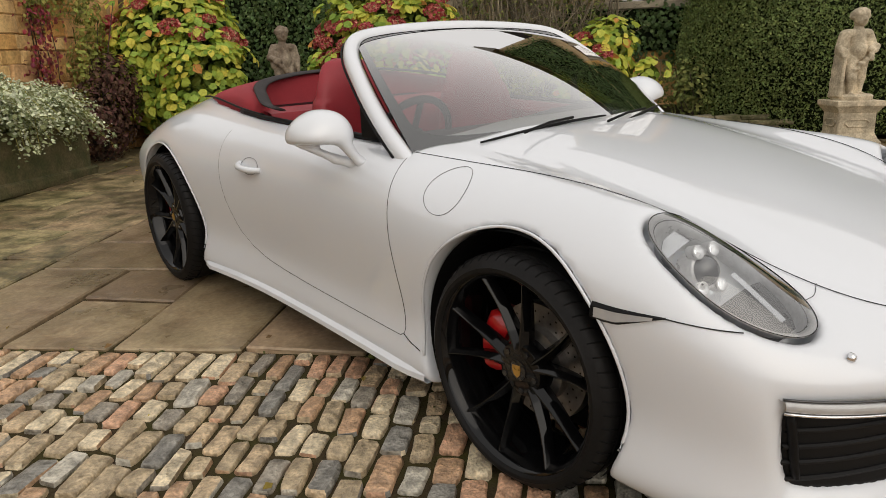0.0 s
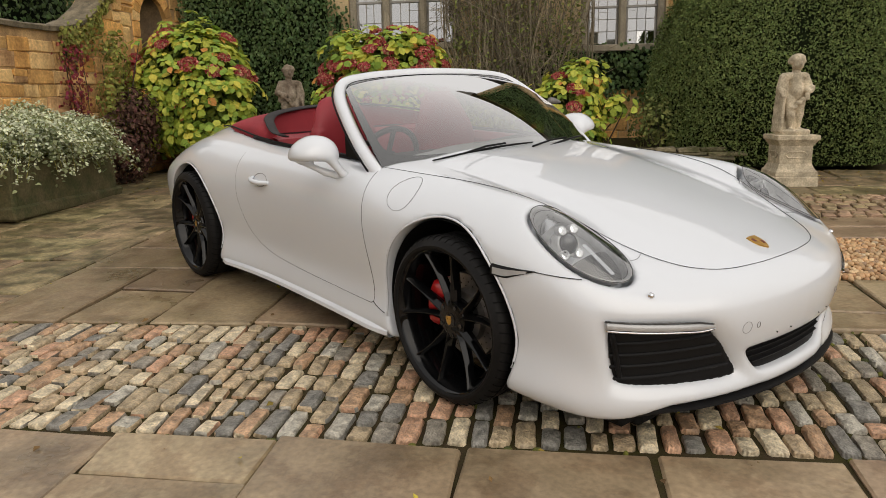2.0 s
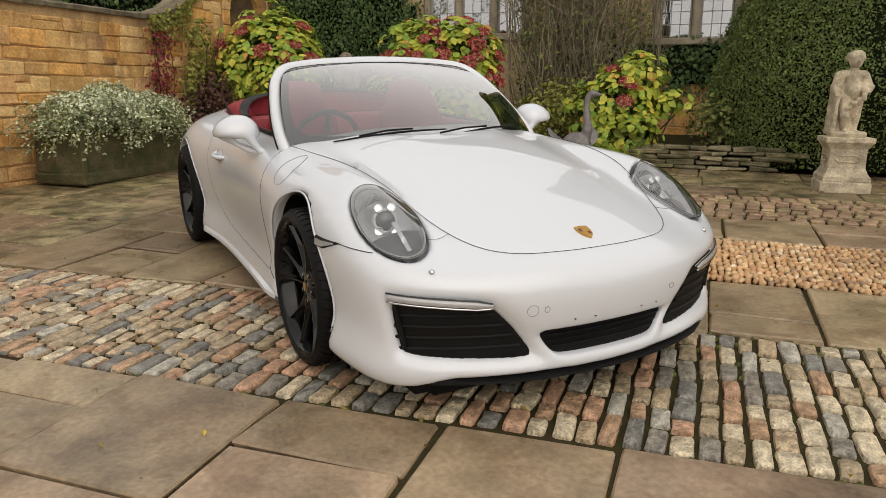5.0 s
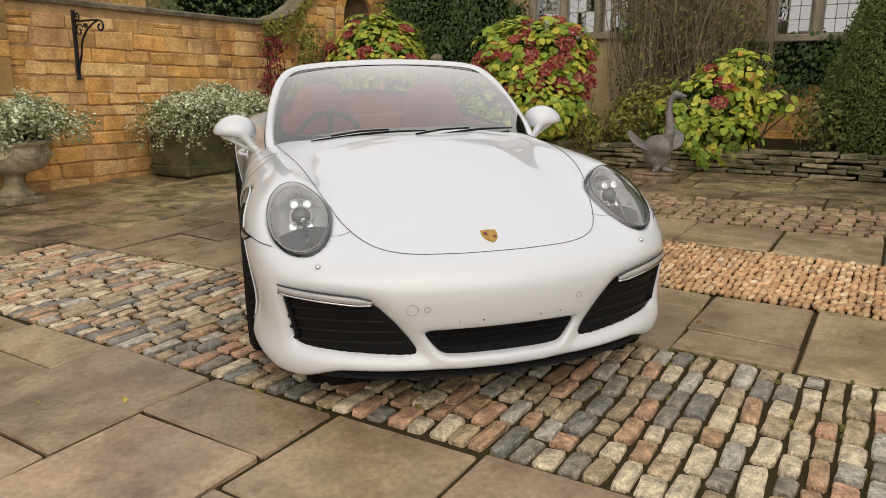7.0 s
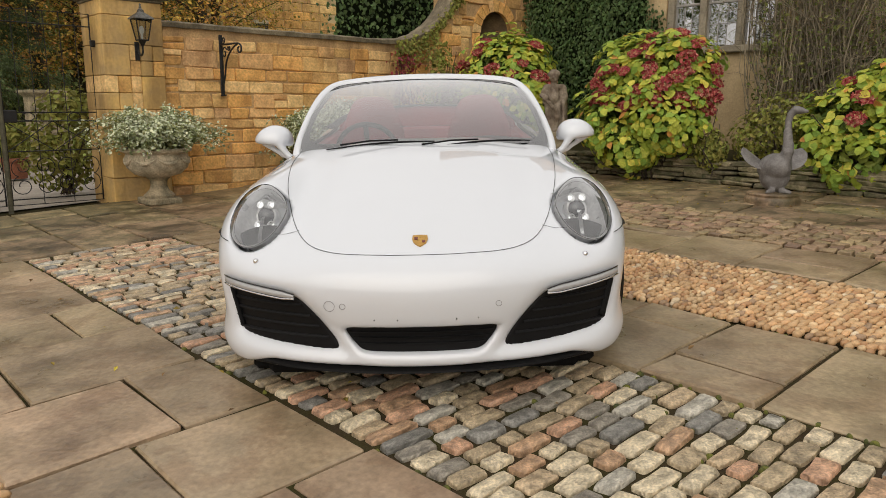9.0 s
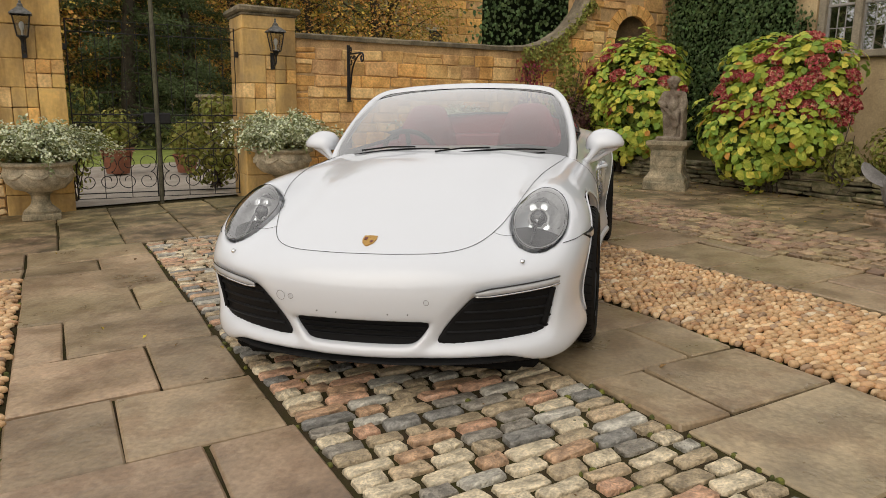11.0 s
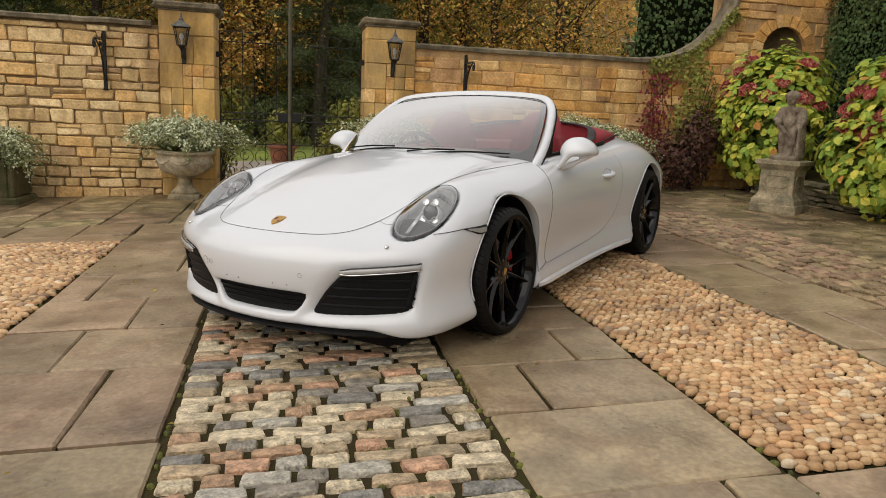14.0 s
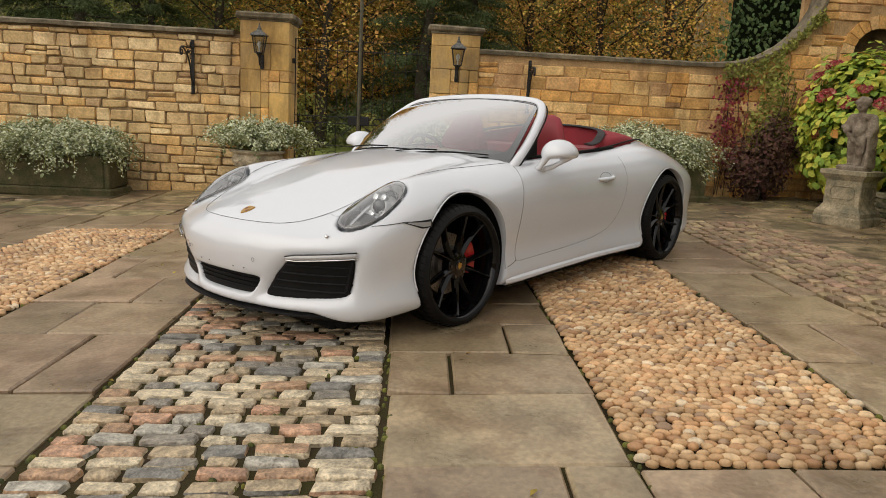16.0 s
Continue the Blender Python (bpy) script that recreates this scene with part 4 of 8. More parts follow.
    part("lamp_gap", Geo().tube([Vector(p) + out_n * 0.001 for p in rim_row], 0.0010, 6, closed=True), M_GAP, lamp, smooth=True)
    part("lamp_ring", Geo().sheet([[mid + (Vector(p) - mid) * k - out_n * d for p in rim_row] for k, d in ((1.0, 0.004), (0.985, 0.0015), (0.945, 0.0015), (0.925, 0.006))], closed=True), M_BEZEL, lamp, "satin grey headlamp surround", smooth=True)
    part("inner_ring", Geo().tube([mid + (Vector(p) - mid) * 0.915 - out_n * 0.010 for p in rim_row], 0.0011, 6, closed=True), M_PLASTIC, lamp, smooth=True)

    def inside(u, v, depth):
        """A place behind the lens, by its long and short axes."""
        q = LC + LA * u + LB * v + LN * 0.25
        return onto((q.x, s * q.y, q.z), tuple(-out_n), 0.6) - out_n * depth

    # projector in a ring, with four small running lights round it
    c = inside(-0.045, 0.0, 0.078)
    ahead = Vector((0.93, s * 0.18, 0.32)).normalized()
    pm = Matrix.Translation(c) @ ahead.to_track_quat("Z", "Y").to_matrix().to_4x4()
    part("projector", Geo().lathe([(0.046, -0.05), (0.047, -0.004), (0.043, 0.004), (0.037, 0.0)], 32), M_LAMPBOWL, lamp, "satin projector ring", m=pm, smooth=True)
    part("projector_glass", Geo().lathe([(0.037, 0.0), (0.033, 0.010), (0.024, 0.019), (0.011, 0.024), (0.0, 0.025)], 32), M_PROJECTOR, lamp, "smoky projector glass", m=pm, smooth=True)
    for du, dv in ((-0.024, 0.046), (0.024, 0.046), (-0.030, -0.038), (0.030, -0.038)):
        cup = part("light_cup", Geo().lathe([(0.0165, -0.016), (0.0175, 0.010), (0.0150, 0.012), (0.0125, -0.008)], 18), M_LAMPBOWL, lamp, "satin cup of a running light", m=pm @ pose(du, dv, 0.002), smooth=30)
        part("daytime_light", Geo().lathe([(0.0, -0.006), (0.008, -0.007), (0.0125, -0.010)], 18), M_LED, cup, "small lit daytime running light", smooth=30)
    # chrome shelf above the running lights, bright blade along the lamp, dark sheet in its fore part painting a
    # reflection
    part("lamp_shelf", Geo().sheet([[inside(u, v * k, 0.030 + 0.02 * abs(k)) for k in np.linspace(-1, 1, 9)] for u, v in ((-0.155, 0.045), (-0.135, 0.062), (-0.112, 0.074))]), M_CHROME, lamp, "chrome reflector shelf", smooth=True)
    part("lamp_trim", Geo().sheet([[inside(u, -0.016 + w, 0.040) for u in np.linspace(0.005, 0.150, 10)] for w in (-0.008, 0.008)]), M_CHROME, lamp, "bright blade along the headlamp", smooth=True)
    part("lamp_dark_reflection", Geo().sheet([[inside(u, LENS_B * 0.86 * math.sqrt(max(0.02, 1 - (u / (LENS_A * 0.9)) ** 2)) * k, 0.052) for k in np.linspace(-1, 1, 9)] for u in np.linspace(0.045, 0.175, 8)]), M_LAMPDARK, lamp, "dark grey sheet that paints a reflection into the headlamp", smooth=True)
    # washer nozzle, marker lamp, parking sensor
    p = onto((1.3, s * 0.632, 0.550), (-1, 0, 0), 1.1)
    part("washer_nozzle", Geo().lathe([(0.0, 0.009), (0.007, 0.008), (0.010, 0.003), (0.011, -0.004)], 14, c=tuple(p), axis="x"), M_CHROME, car, "tiny chrome headlamp washer", smooth=True)
    rows = []
    for x in np.linspace(0.286, 0.462, 16):
        zt = 0.612
        t = (0.462 - x) / 0.176
        zb = zt - 0.040 * min(1, t * 1.6) - 0.002
        col = []
        for q in (0, 0.2, 0.5, 0.8, 1):
            z = zb + (zt - zb) * q
            col.append(onto((x, s * 1.3, z), (0, -s, 0), 0.9) + Vector((0, s * (0.004 if 0 < q < 1 else -0.003), 0)))
        rows.append(col)
    marker = part("side_marker", Geo().sheet(rows), M_PLASTIC, car, "dark side marker ahead of the front wheel", smooth=30)
    inner = [[Vector(r[1]) * 0.95 + Vector(r[3]) * 0.05 + Vector((0, s * 0.003, 0)), Vector(r[1]) * 0.02 + Vector(r[3]) * 0.98 + Vector((0, s * 0.003, 0))] for r in rows[1:14]]
    part("marker_lens", Geo().sheet(inner), M_LENSGREY, marker, "clear marker lens")
    p = onto((1.3, s * 0.285, 0.415), (-1, 0, 0), 1.1)
    part("parking_sensor", Geo().tube([(p.x + 0.0005, p.y + 0.0105 * math.cos(a), p.z + 0.0105 * math.sin(a)) for a in np.linspace(0, 2 * math.pi, 20, endpoint=False)], 0.0009, 4, closed=True), M_SEALGREY, car)
ring = [onto((1.3, -0.335 + 0.020 * math.cos(a), 0.414 + 0.020 * math.sin(a)), (-1, 0, 0), 1.1) for a in np.linspace(0, 2 * math.pi, 26, endpoint=False)]
part("tow_eye_cover", Geo().tube(ring, 0.0008, 4, closed=True), M_SEALGREY, car, "round cover of the towing eye")
for y in (-0.17, -0.085, 0.13, 0.21):
    p = onto((1.3, y, 0.362 + 0.006 * abs(y)), (-1, 0, 0), 1.1)
    part("plate_screw_hole", Geo().lathe([(0.0, 0.001), (0.0024, 0.001), (0.0024, -0.003)], 8, c=tuple(p), axis="x"), M_GAP, car)
v0, f0 = nets(lambda x, y, z: smax(smax(mid_intake(x, y, z, 0.012), skin(x, y, z) + 0.03, 0.004), 0.80 - x, 0.004), (0.76, -0.40, 0.21), (1.0, 0.40, 0.36), 0.011, 2)
grille = part("lower_air_intake", net_mesh("intake_back", v0, f0, M_PLASTIC), None, car, "black central air intake with slats")
for z in (0.262, 0.284, 0.306):
    rows = []
    for y in np.linspace(-0.228 - 0.75 * (z - 0.25), 0.228 + 0.75 * (z - 0.25), 40):
        p = onto((1.3, y, z), (-1, 0, 0), 1.0)
        rows.append([(p.x - 0.045, y, z - 0.004), (p.x - 0.028, y, z - 0.005), (p.x - 0.025, y, z), (p.x - 0.046, y, z + 0.004)])
    part("slat", Geo().sheet(rows, closed=True), M_PLASTIC, grille, smooth=30)
# badge
p = onto((0.768, 0, 1.2), (0, 0, -1), 0.9)
q = onto((0.728, 0, 1.2), (0, 0, -1), 0.9)
along = (p - q).normalized()
nrm = along.cross(Vector((0, 1, 0))).normalized()
if nrm.z < 0:
    nrm = -nrm
frame_ = Matrix.Identity(4)
for i in range(3):
    frame_[i][0], frame_[i][1], frame_[i][2], frame_[i][3] = (0, 1, 0)[i], (-along)[i], nrm[i], p[i]
shield = [(-0.028, 0.036), (0.0, 0.039), (0.028, 0.036), (0.030, 0.010), (0.024, -0.014), (0.012, -0.030), (0.0, -0.040), (-0.012, -0.030), (-0.024, -0.014), (-0.030, 0.010)]
badge = part("bonnet_badge", Geo().prism(shield, -0.001, 0.004), M_GOLD, car, "small gold shield badge on the bonnet", m=frame_)
g = Geo()
g.box((-0.015, 0.013, 0.0045), (0.014, 0.018, 0.0015), 0)
g.box((0.014, -0.008, 0.0045), (0.012, 0.016, 0.0015), 0)
part("badge_field", g, M_BADGERED, badge)

# ---- windscreen, frame, mirrors ----
def screen_edge(u, grow=0.0):
    """A point on the frame's middle line: u from -1 (foot, right) over the header to 1 (foot, left)."""
    pts = [(-0.520, -0.700, 0.740), (-0.640, -0.714, 0.845), (-0.775, -0.702, 0.942), (-0.925, -0.668, 1.052), (-1.058, -0.620, 1.146), (-1.135, -0.545, 1.203), (-1.165, -0.40, 1.226), (-1.175, -0.2, 1.238), (-1.178, 0, 1.242)]
    return pts


fp = screen_edge(0)
path = smooth_path(fp + [(x, -y, z) for x, y, z in fp[-2::-1]], 84)
g = Geo()
rows = []
for i, p in enumerate(path):
    a, b = path[max(i - 1, 0)], path[min(i + 1, len(path) - 1)]
    t = Vector(b - a).normalized()
    n = Vector((0.55, 0, 0.83))
    out = t.cross(n).normalized()
    if Vector((0.0, p[1], p[2] - 0.95)).dot(out) < 0:
        out = -out
    n = out.cross(t).normalized()
    if n.z < 0:
        n = -n
    wide = 0.028 + 0.004 * max(0, 1 - abs(p[1]) / 0.6)
    rows.append([Vector(p) + out * u * wide + n * v for u, v in ((-1, -0.012), (-1, 0.004), (-0.55, 0.014), (0.1, 0.018), (0.7, 0.011), (1.0, -0.004), (0.95, -0.022), (0.0, -0.03))])
part("windscreen_frame", g.sheet(rows, closed=True), M_PAINT, car, "white windscreen frame", smooth=60)
# dark rubber edge inside the frame and along its rear
part("screen_seal", Geo().tube([r[1] + Vector((0.004, 0, 0.002)) for r in rows], 0.0018, 6), M_PLASTIC, car, smooth=True)
part("frame_seal", Geo().tube([(r[5] + r[6]) / 2 + Vector((-0.014, 0, -0.010)) for r in rows], 0.0045, 6), M_PLASTIC, car, "black rubber roof seal", smooth=True)
# glass, bulging ahead
nrow, ncol = 14, 25
foot = [(-0.605 + 0.225 * (1 - (y / 0.70) ** 2) ** 0.9 if abs(y) < 0.70 else -0.605, y, 0.838 + 0.022 * (1 - (y / 0.7) ** 2)) for y in np.linspace(-0.70, 0.70, ncol)]
edge_top = [(-1.146 - 0.028 * (1 - (y / 0.545) ** 2), y, 1.202 + 0.036 * (1 - (y / 0.545) ** 2)) for y in np.linspace(-0.545, 0.545, ncol)]
rows = []
for i in range(nrow + 1):
    t = i / nrow
    row = []
    for a, b in zip(foot, edge_top):
        # side edge follows the pillar
        q = Vector(a).lerp(Vector(b), t)
        q += Vector((0.05, 0, 0.055)) * (4 * t * (1 - t)) * 0.45
        side = 0.70 + (0.545 - 0.70) * t + 0.035 * 4 * t * (1 - t)
        q.y = q.y / (0.70 + (0.545 - 0.70) * t) * side
        row.append(tuple(q))
    rows.append(row)
screen = part("windscreen", Geo().sheet(rows), M_SCREEN, car, "clear curved windscreen mirroring the sky", smooth=True)
screen.visible_shadow = False
# black border printed on the glass
def on_glass(u, v):
    """A point just inside the glass; u across it, v up it, both from 0 to 1."""
    a_, b_ = min(int(u * (ncol - 1)), ncol - 2), min(int(v * nrow), nrow - 1)
    f_, g_ = u * (ncol - 1) - a_, v * nrow - b_
    lo_ = Vector(rows[b_][a_]).lerp(Vector(rows[b_][a_ + 1]), f_)
    hi_ = Vector(rows[b_ + 1][a_]).lerp(Vector(rows[b_ + 1][a_ + 1]), f_)
    return lo_.lerp(hi_, g_) + Vector((-0.003, 0, -0.004))


frit = []
for i in range(160):
    a = 2 * math.pi * i / 160
    c_, s_ = math.cos(a), math.sin(a)
    outer = ((0.5 + 0.5 * np.sign(c_) * abs(c_) ** 0.12), (0.5 + 0.5 * np.sign(s_) * abs(s_) ** 0.12))
    inner = (0.5 + 0.472 * np.sign(c_) * abs(c_) ** 0.22, 0.5 + (0.5 if s_ > 0 else 0.42) * np.sign(s_) * abs(s_) ** (0.12 if s_ > 0 else 0.22))
    frit.append([on_glass(*outer), on_glass(*inner)])
frit.append(frit[0])
part("glass_border", Geo().sheet(frit), M_PLASTIC, car, "black printed border of the windscreen", smooth=True)
# scuttle below the glass and the wipers
g = Geo()
g.sheet([[Vector(p) + Vector((0.055, 0, -0.012)) for p in rows[0]], [Vector(p) + Vector((0.0, 0, -0.004)) for p in rows[0]], [Vector(p) + Vector((-0.06, 0, 0.02)) for p in rows[0]]])
part("scuttle", g, M_PLASTIC, car, "black scuttle panel")
for y0, y1 in ((-0.50, 0.07), (0.08, 0.60)):
    a = np.array(rows[0][int((y0 + 0.70) / 1.4 * 24)]) + (0.03, 0, 0.018)
    b = np.array(rows[1][int((y1 + 0.70) / 1.4 * 24)]) + (0.012, 0, 0.008)
    pts = [a + (b - a) * t + np.array((0.03, 0, 0.014)) * math.sin(math.pi * t) for t in np.linspace(0, 1, 10)]
    wiper = part("wiper", Geo().tube(pts, [0.004 + 0.003 * math.sin(math.pi * t) for t in np.linspace(0, 1, 10)], 6, flat=0.8), M_PLASTIC, car, "black wiper at rest", smooth=True)
    k = pts[6 if y0 < 0 else 4]
    part("wiper_arm", Geo().tube([k + np.array((0, 0, 0.012)), k + np.array((0.03, -0.15, 0.012)), k + np.array((0.055, -0.30, -0.004))], 0.0048, 6), M_PLASTIC, wiper, smooth=True)
for s in (1, -1):
    # mirror housing: a domed pod, flat below and towards the rear, with a forked arm to the door
    def pod(x, y, z):
        u, v, w = (x + 0.868) / 0.112, (y - 0.893) / 0.116, (z - 0.880) / 0.103
        w = w * (1 + 0.30 * np.clip(v, 0, 1) ** 1.5)
        e = (np.sqrt(np.abs(u) ** 2.2 + np.abs(v) ** 2.4 + np.abs(w) ** 2.2 + 1e-9) - 1) * 0.09
        e = smax(e, -(x + 0.935 + 0.12 * (y - 0.905)), 0.012)
        e = smax(e, 0.864 + 0.10 * (y - 0.90) + 0.10 * (x + 0.868) - z, 0.020)
        for a_, b_, ra, rb in (((-0.885, 0.955, 0.872), (-0.852, 0.845, 0.812), 0.011, 0.012), ((-0.852, 0.845, 0.812), (-0.822, 0.795, 0.795), 0.012, 0.017),
                               ((-0.790, 0.862, 0.893), (-0.785, 0.797, 0.808), 0.022, 0.014), ((-0.780, 0.785, 0.804), (-0.840, 0.785, 0.792), 0.013, 0.015)):
            p_, q_ = np.array(a_), np.array(b_)
            d_ = q_ - p_
            t_ = np.clip(((x - p_[0]) * d_[0] + (y - p_[1]) * d_[1] + (z - p_[2]) * d_[2]) / (d_ @ d_), 0, 1)
            k_ = np.sqrt((x - p_[0] - t_ * d_[0]) ** 2 + (y - p_[1] - t_ * d_[1]) ** 2 + (z - p_[2] - t_ * d_[2]) ** 2 + 1e-9) - (ra + (rb - ra) * t_)
            e = -smax(-e, -k_, 0.009)
        return e

    v0, f0 = nets(pod, (-1.0, 0.74, 0.75), (-0.72, 1.06, 1.02), 0.0075, 3)
    v0[:, 1] *= s
    mirror = part("door_mirror", net_mesh("door_mirror", v0, f0 if s == 1 else f0[:, ::-1], M_PAINT), None, car, "white door mirror on a forked arm")
    rows_ = []
    for t in (0.0, 0.85, 1.0):
        rows_.append([(-0.947 - 0.002 * (1 - t), s * (0.893 + 0.074 * t * math.cos(a)), 0.906 + 0.036 * t * math.sin(a)) for a in np.linspace(0, 2 * math.pi, 28, endpoint=False)])
    part("mirror_glass", Geo().sheet(rows_, closed=True), M_CHROME, mirror, "mirror glass", smooth=True)
    # small fixed quarter glass and its black post
    q = [(-0.66, s * 0.715, 0.875), (-0.80, s * 0.695, 0.985), (-0.845, s * 0.71, 0.885)]
    part("mirror_triangle", Geo().prism([(-0.70, 0.872), (-0.86, 0.990), (-0.885, 0.986), (-0.885, 0.872)], s * 0.700, s * 0.712, "y"), M_PLASTIC, car, "black mirror triangle")
    # door handle: a grip over a shallow dish
    p = onto((-1.545, s * 1.3, 0.702), (0, -s, 0), 0.9)
    grip = [onto((-1.450, s * 1.3, 0.700), (0, -s, 0), 0.9) + Vector((0, -s * 0.004, 0)), p + Vector((0.05, s * 0.022, -0.002)), p + Vector((-0.01, s * 0.030, 0)), p + Vector((-0.06, s * 0.022, 0.004)), onto((-1.640, s * 1.3, 0.712), (0, -s, 0), 0.9) + Vector((0, -s * 0.004, 0))]
    handle = part("door_handle", Geo().tube(smooth_path(grip, 20), [0.014 + 0.004 * math.sin(math.pi * i / 20) for i in range(len(smooth_path(grip, 20)))], 8, flat=0.75), M_PAINT, car, "white door handle", smooth=True)
    ring = [onto((-1.545 + 0.072 * math.cos(a), s * 1.3, 0.708 + 0.034 * math.sin(a)), (0, -s, 0), 0.9) + Vector((0, s * 0.0005, 0)) for a in np.linspace(0, 2 * math.pi, 26, endpoint=False)]
    part("handle_dish", Geo().tube(ring, 0.0016, 4, closed=True), M_SEALGREY, handle)
    # black strip along the door's top edge and sill ledge
    pts = []
    for x in np.linspace(-0.66, -1.95, 30):
        z = float(top_z(np.array([x]), np.array([0.69]))[0])
        pts.append((x, s * 0.672, z + 0.002))
    part("belt_seal", Geo().tube(pts, 0.011, 6), M_PLASTIC, car, "black belt-line seal", smooth=True)
    rows = []
    for x in np.linspace(-0.36, -2.06, 26):
        y = float(S_WIDE(np.array(x)))
        k = min(1, (-0.34 - x) / 0.12, (x + 2.07) / 0.05)
        rows.append([(x, s * (y - 0.10), 0.158), (x, s * (y - 0.03 + 0.018 * k), 0.156), (x, s * (y - 0.02 + 0.026 * k), 0.168), (x, s * (y - 0.02 + 0.024 * k), 0.186), (x, s * (y - 0.03), 0.205)])
    part("sill_blade", Geo().sheet(rows), M_PAINT, car, "white flared sill", smooth=30)

# ---- cabin ----
g = Geo()
g.box((-1.55, 0, 0.40), (1.95, 1.30, 0.06), 0.02)
part("cabin_floor", g, M_LEATHER, car, "red carpeted cabin floor")
for s in (1, -1):
    rows = []
    for x in np.linspace(-0.70, -2.35, 18):
        z = float(top_z(np.array([x]), np.array([0.68]))[0])
        half = 0.665 - 0.05 * max(0, min(1, (-x - 1.6) / 0.9)) ** 2
        rows.append([(x, s * half, z - 0.012), (x, s * (half - 0.05), z - 0.012), (x, s * (half - 0.085), z - 0.05), (x, s * (half - 0.08), z - 0.20), (x, s * (half - 0.10), 0.42)])
    part("door_card", Geo().sheet(rows), M_LEATHER, car, "red leather door lining", smooth=40)
rows = []
for y in np.linspace(-0.66, 0.66, 21):
    f = 0.16 * (1 - (y / 0.7) ** 2)
    hump = 0.03 * math.exp(-(((y - 0.36) / 0.2) ** 2))
    rows.append([(-0.52 + f, y, 0.83), (-0.70 + f * 0.6, y, 0.862 + hump * 0.5), (-0.86 + f * 0.3, y, 0.868 + hump), (-0.93, y, 0.845 + hump), (-0.93, y, 0.70), (-0.80, y, 0.45)])
dash = part("dashboard", Geo().sheet(rows), M_DASH, car, "dark dashboard", smooth=40)
wheel_pose = Matrix.Translation((-1.06, -0.36, 0.80)) @ Matrix.Rotation(radians(-66), 4, "Y")
steer = part("steering_wheel", Geo().tube([(0.185 * math.cos(a), 0.185 * math.sin(a), 0) for a in np.linspace(0, 2 * math.pi, 40, endpoint=False)], 0.015, 8, closed=True), M_DASH, car, "dark three-spoke steering wheel", m=wheel_pose, smooth=True)
g = Geo()
g.lathe([(0.0, 0.02), (0.05, 0.018), (0.062, 0.0), (0.05, -0.03)], 20)
for a in (0, math.pi, -math.pi / 2):
    g.box((0.11 * math.cos(a), 0.11 * math.sin(a), 0), (0.13, 0.03, 0.012), 0.004, m=Matrix.Rotation(a, 3, "Z"))
part("wheel_boss", g, M_DASH, steer, smooth=30)


def seat(y, m_):
    """Red bucket seat with a built-in headrest."""
    def back(x, yy, z):
        t = np.clip((z - 0.45) / 0.72, 0, 1)
        cx = -1.36 - 0.20 * t - 0.03 * np.sin(t * 6)
        half = 0.235 - 0.02 * t - 0.085 * np.clip((t - 0.60) / 0.4, 0, 1) ** 1.2
        thick = 0.075 - 0.025 * t + 0.035 * np.clip((np.abs(yy) - 0.14) / 0.1, 0, 1) * (t < 0.7)
        e = smax(np.abs(x - cx) - thick, np.abs(yy) - half, 0.05)
        return smax(e, np.abs(z - 0.79) - 0.355, 0.06)

    def cushion(x, yy, z):
        dip = 0.03 * np.clip((np.abs(yy) - 0.13) / 0.1, 0, 1)
        e = smax(np.abs(x + 1.14) - 0.25, np.abs(yy) - 0.25, 0.05)
        return smax(e, np.abs(z - 0.53 - 0.08 * (x + 1.2) - dip) - 0.08, 0.05)

    base = part("seat", net_mesh("seat", *nets(back, (-1.75, -0.3, 0.40), (-1.2, 0.3, 1.19), 0.016, 2), M_LEATHER), None, car, "red leather sports seat with built-in headrest", m=pose(0, y, 0))
    part("seat_cushion", net_mesh("seat_cushion", *nets(cushion, (-1.45, -0.3, 0.40), (-0.85, 0.3, 0.70), 0.016, 2), M_LEATHER), None, base)
    return base


seat(0.36, None)
seat(-0.36, None)


# folded red roof behind the seats
def folded(x, y, z):
    t = np.clip((-x - 1.75) / 1.0, 0, 1)
    top = 1.005 + 0.055 * np.sin(np.pi * np.clip(t * 0.8 + 0.05, 0, 1)) - 0.07 * (np.abs(y) / 0.66) ** 2.2 - 0.078 * t * t
    e = smax((z - top) * 0.9, np.abs(y) - (0.668 - 0.07 * t * t), 0.05)
    e = smax(e, smax(-x - 2.70 + 0.30 * (np.abs(y) / 0.7) ** 3, x + 1.86 + 0.0 * y, 0.05), 0.04)
    well = rounded(np.abs(x + 1.84) - 0.335 + 0.2, np.abs(y) - 0.565 + 0.2, 0.2)
    return smax(smax(e, 0.80 - z, 0.02), -smax(well, 0.86 - z, 0.02), 0.01)


roof = part("folded_roof", net_mesh("folded_roof", *nets(folded, (-2.82, -0.72, 0.75), (-1.80, 0.72, 1.08), 0.0145, 3), M_CLOTH), None, car, "folded red cloth roof behind the seats")
rim_pts = []
for cx, cy in smooth_path([(-1.58, -0.668), (-1.70, -0.655), (-1.84, -0.615), (-1.99, -0.55), (-2.12, -0.44), (-2.175, -0.25), (-2.185, 0.0), (-2.175, 0.25), (-2.12, 0.44), (-1.99, 0.55), (-1.84, 0.615), (-1.70, 0.655), (-1.58, 0.668)], 60):
    t_ = min(1, max(0, -cx - 1.75))
    rim_pts.append((cx, cy, 1.005 + 0.055 * math.sin(math.pi * min(1, t_ * 0.8 + 0.05)) - 0.07 * (abs(cy) / 0.66) ** 2.2 - 0.078 * t_ * t_ + 0.002 - 0.5 * max(0, abs(cy) - 0.60) ** 1.2))
part("well_surround", Geo().tube(rim_pts, 0.030, 10, flat=0.22), M_DASH, roof, "dark grey plastic surround of the roof well", smooth=True)
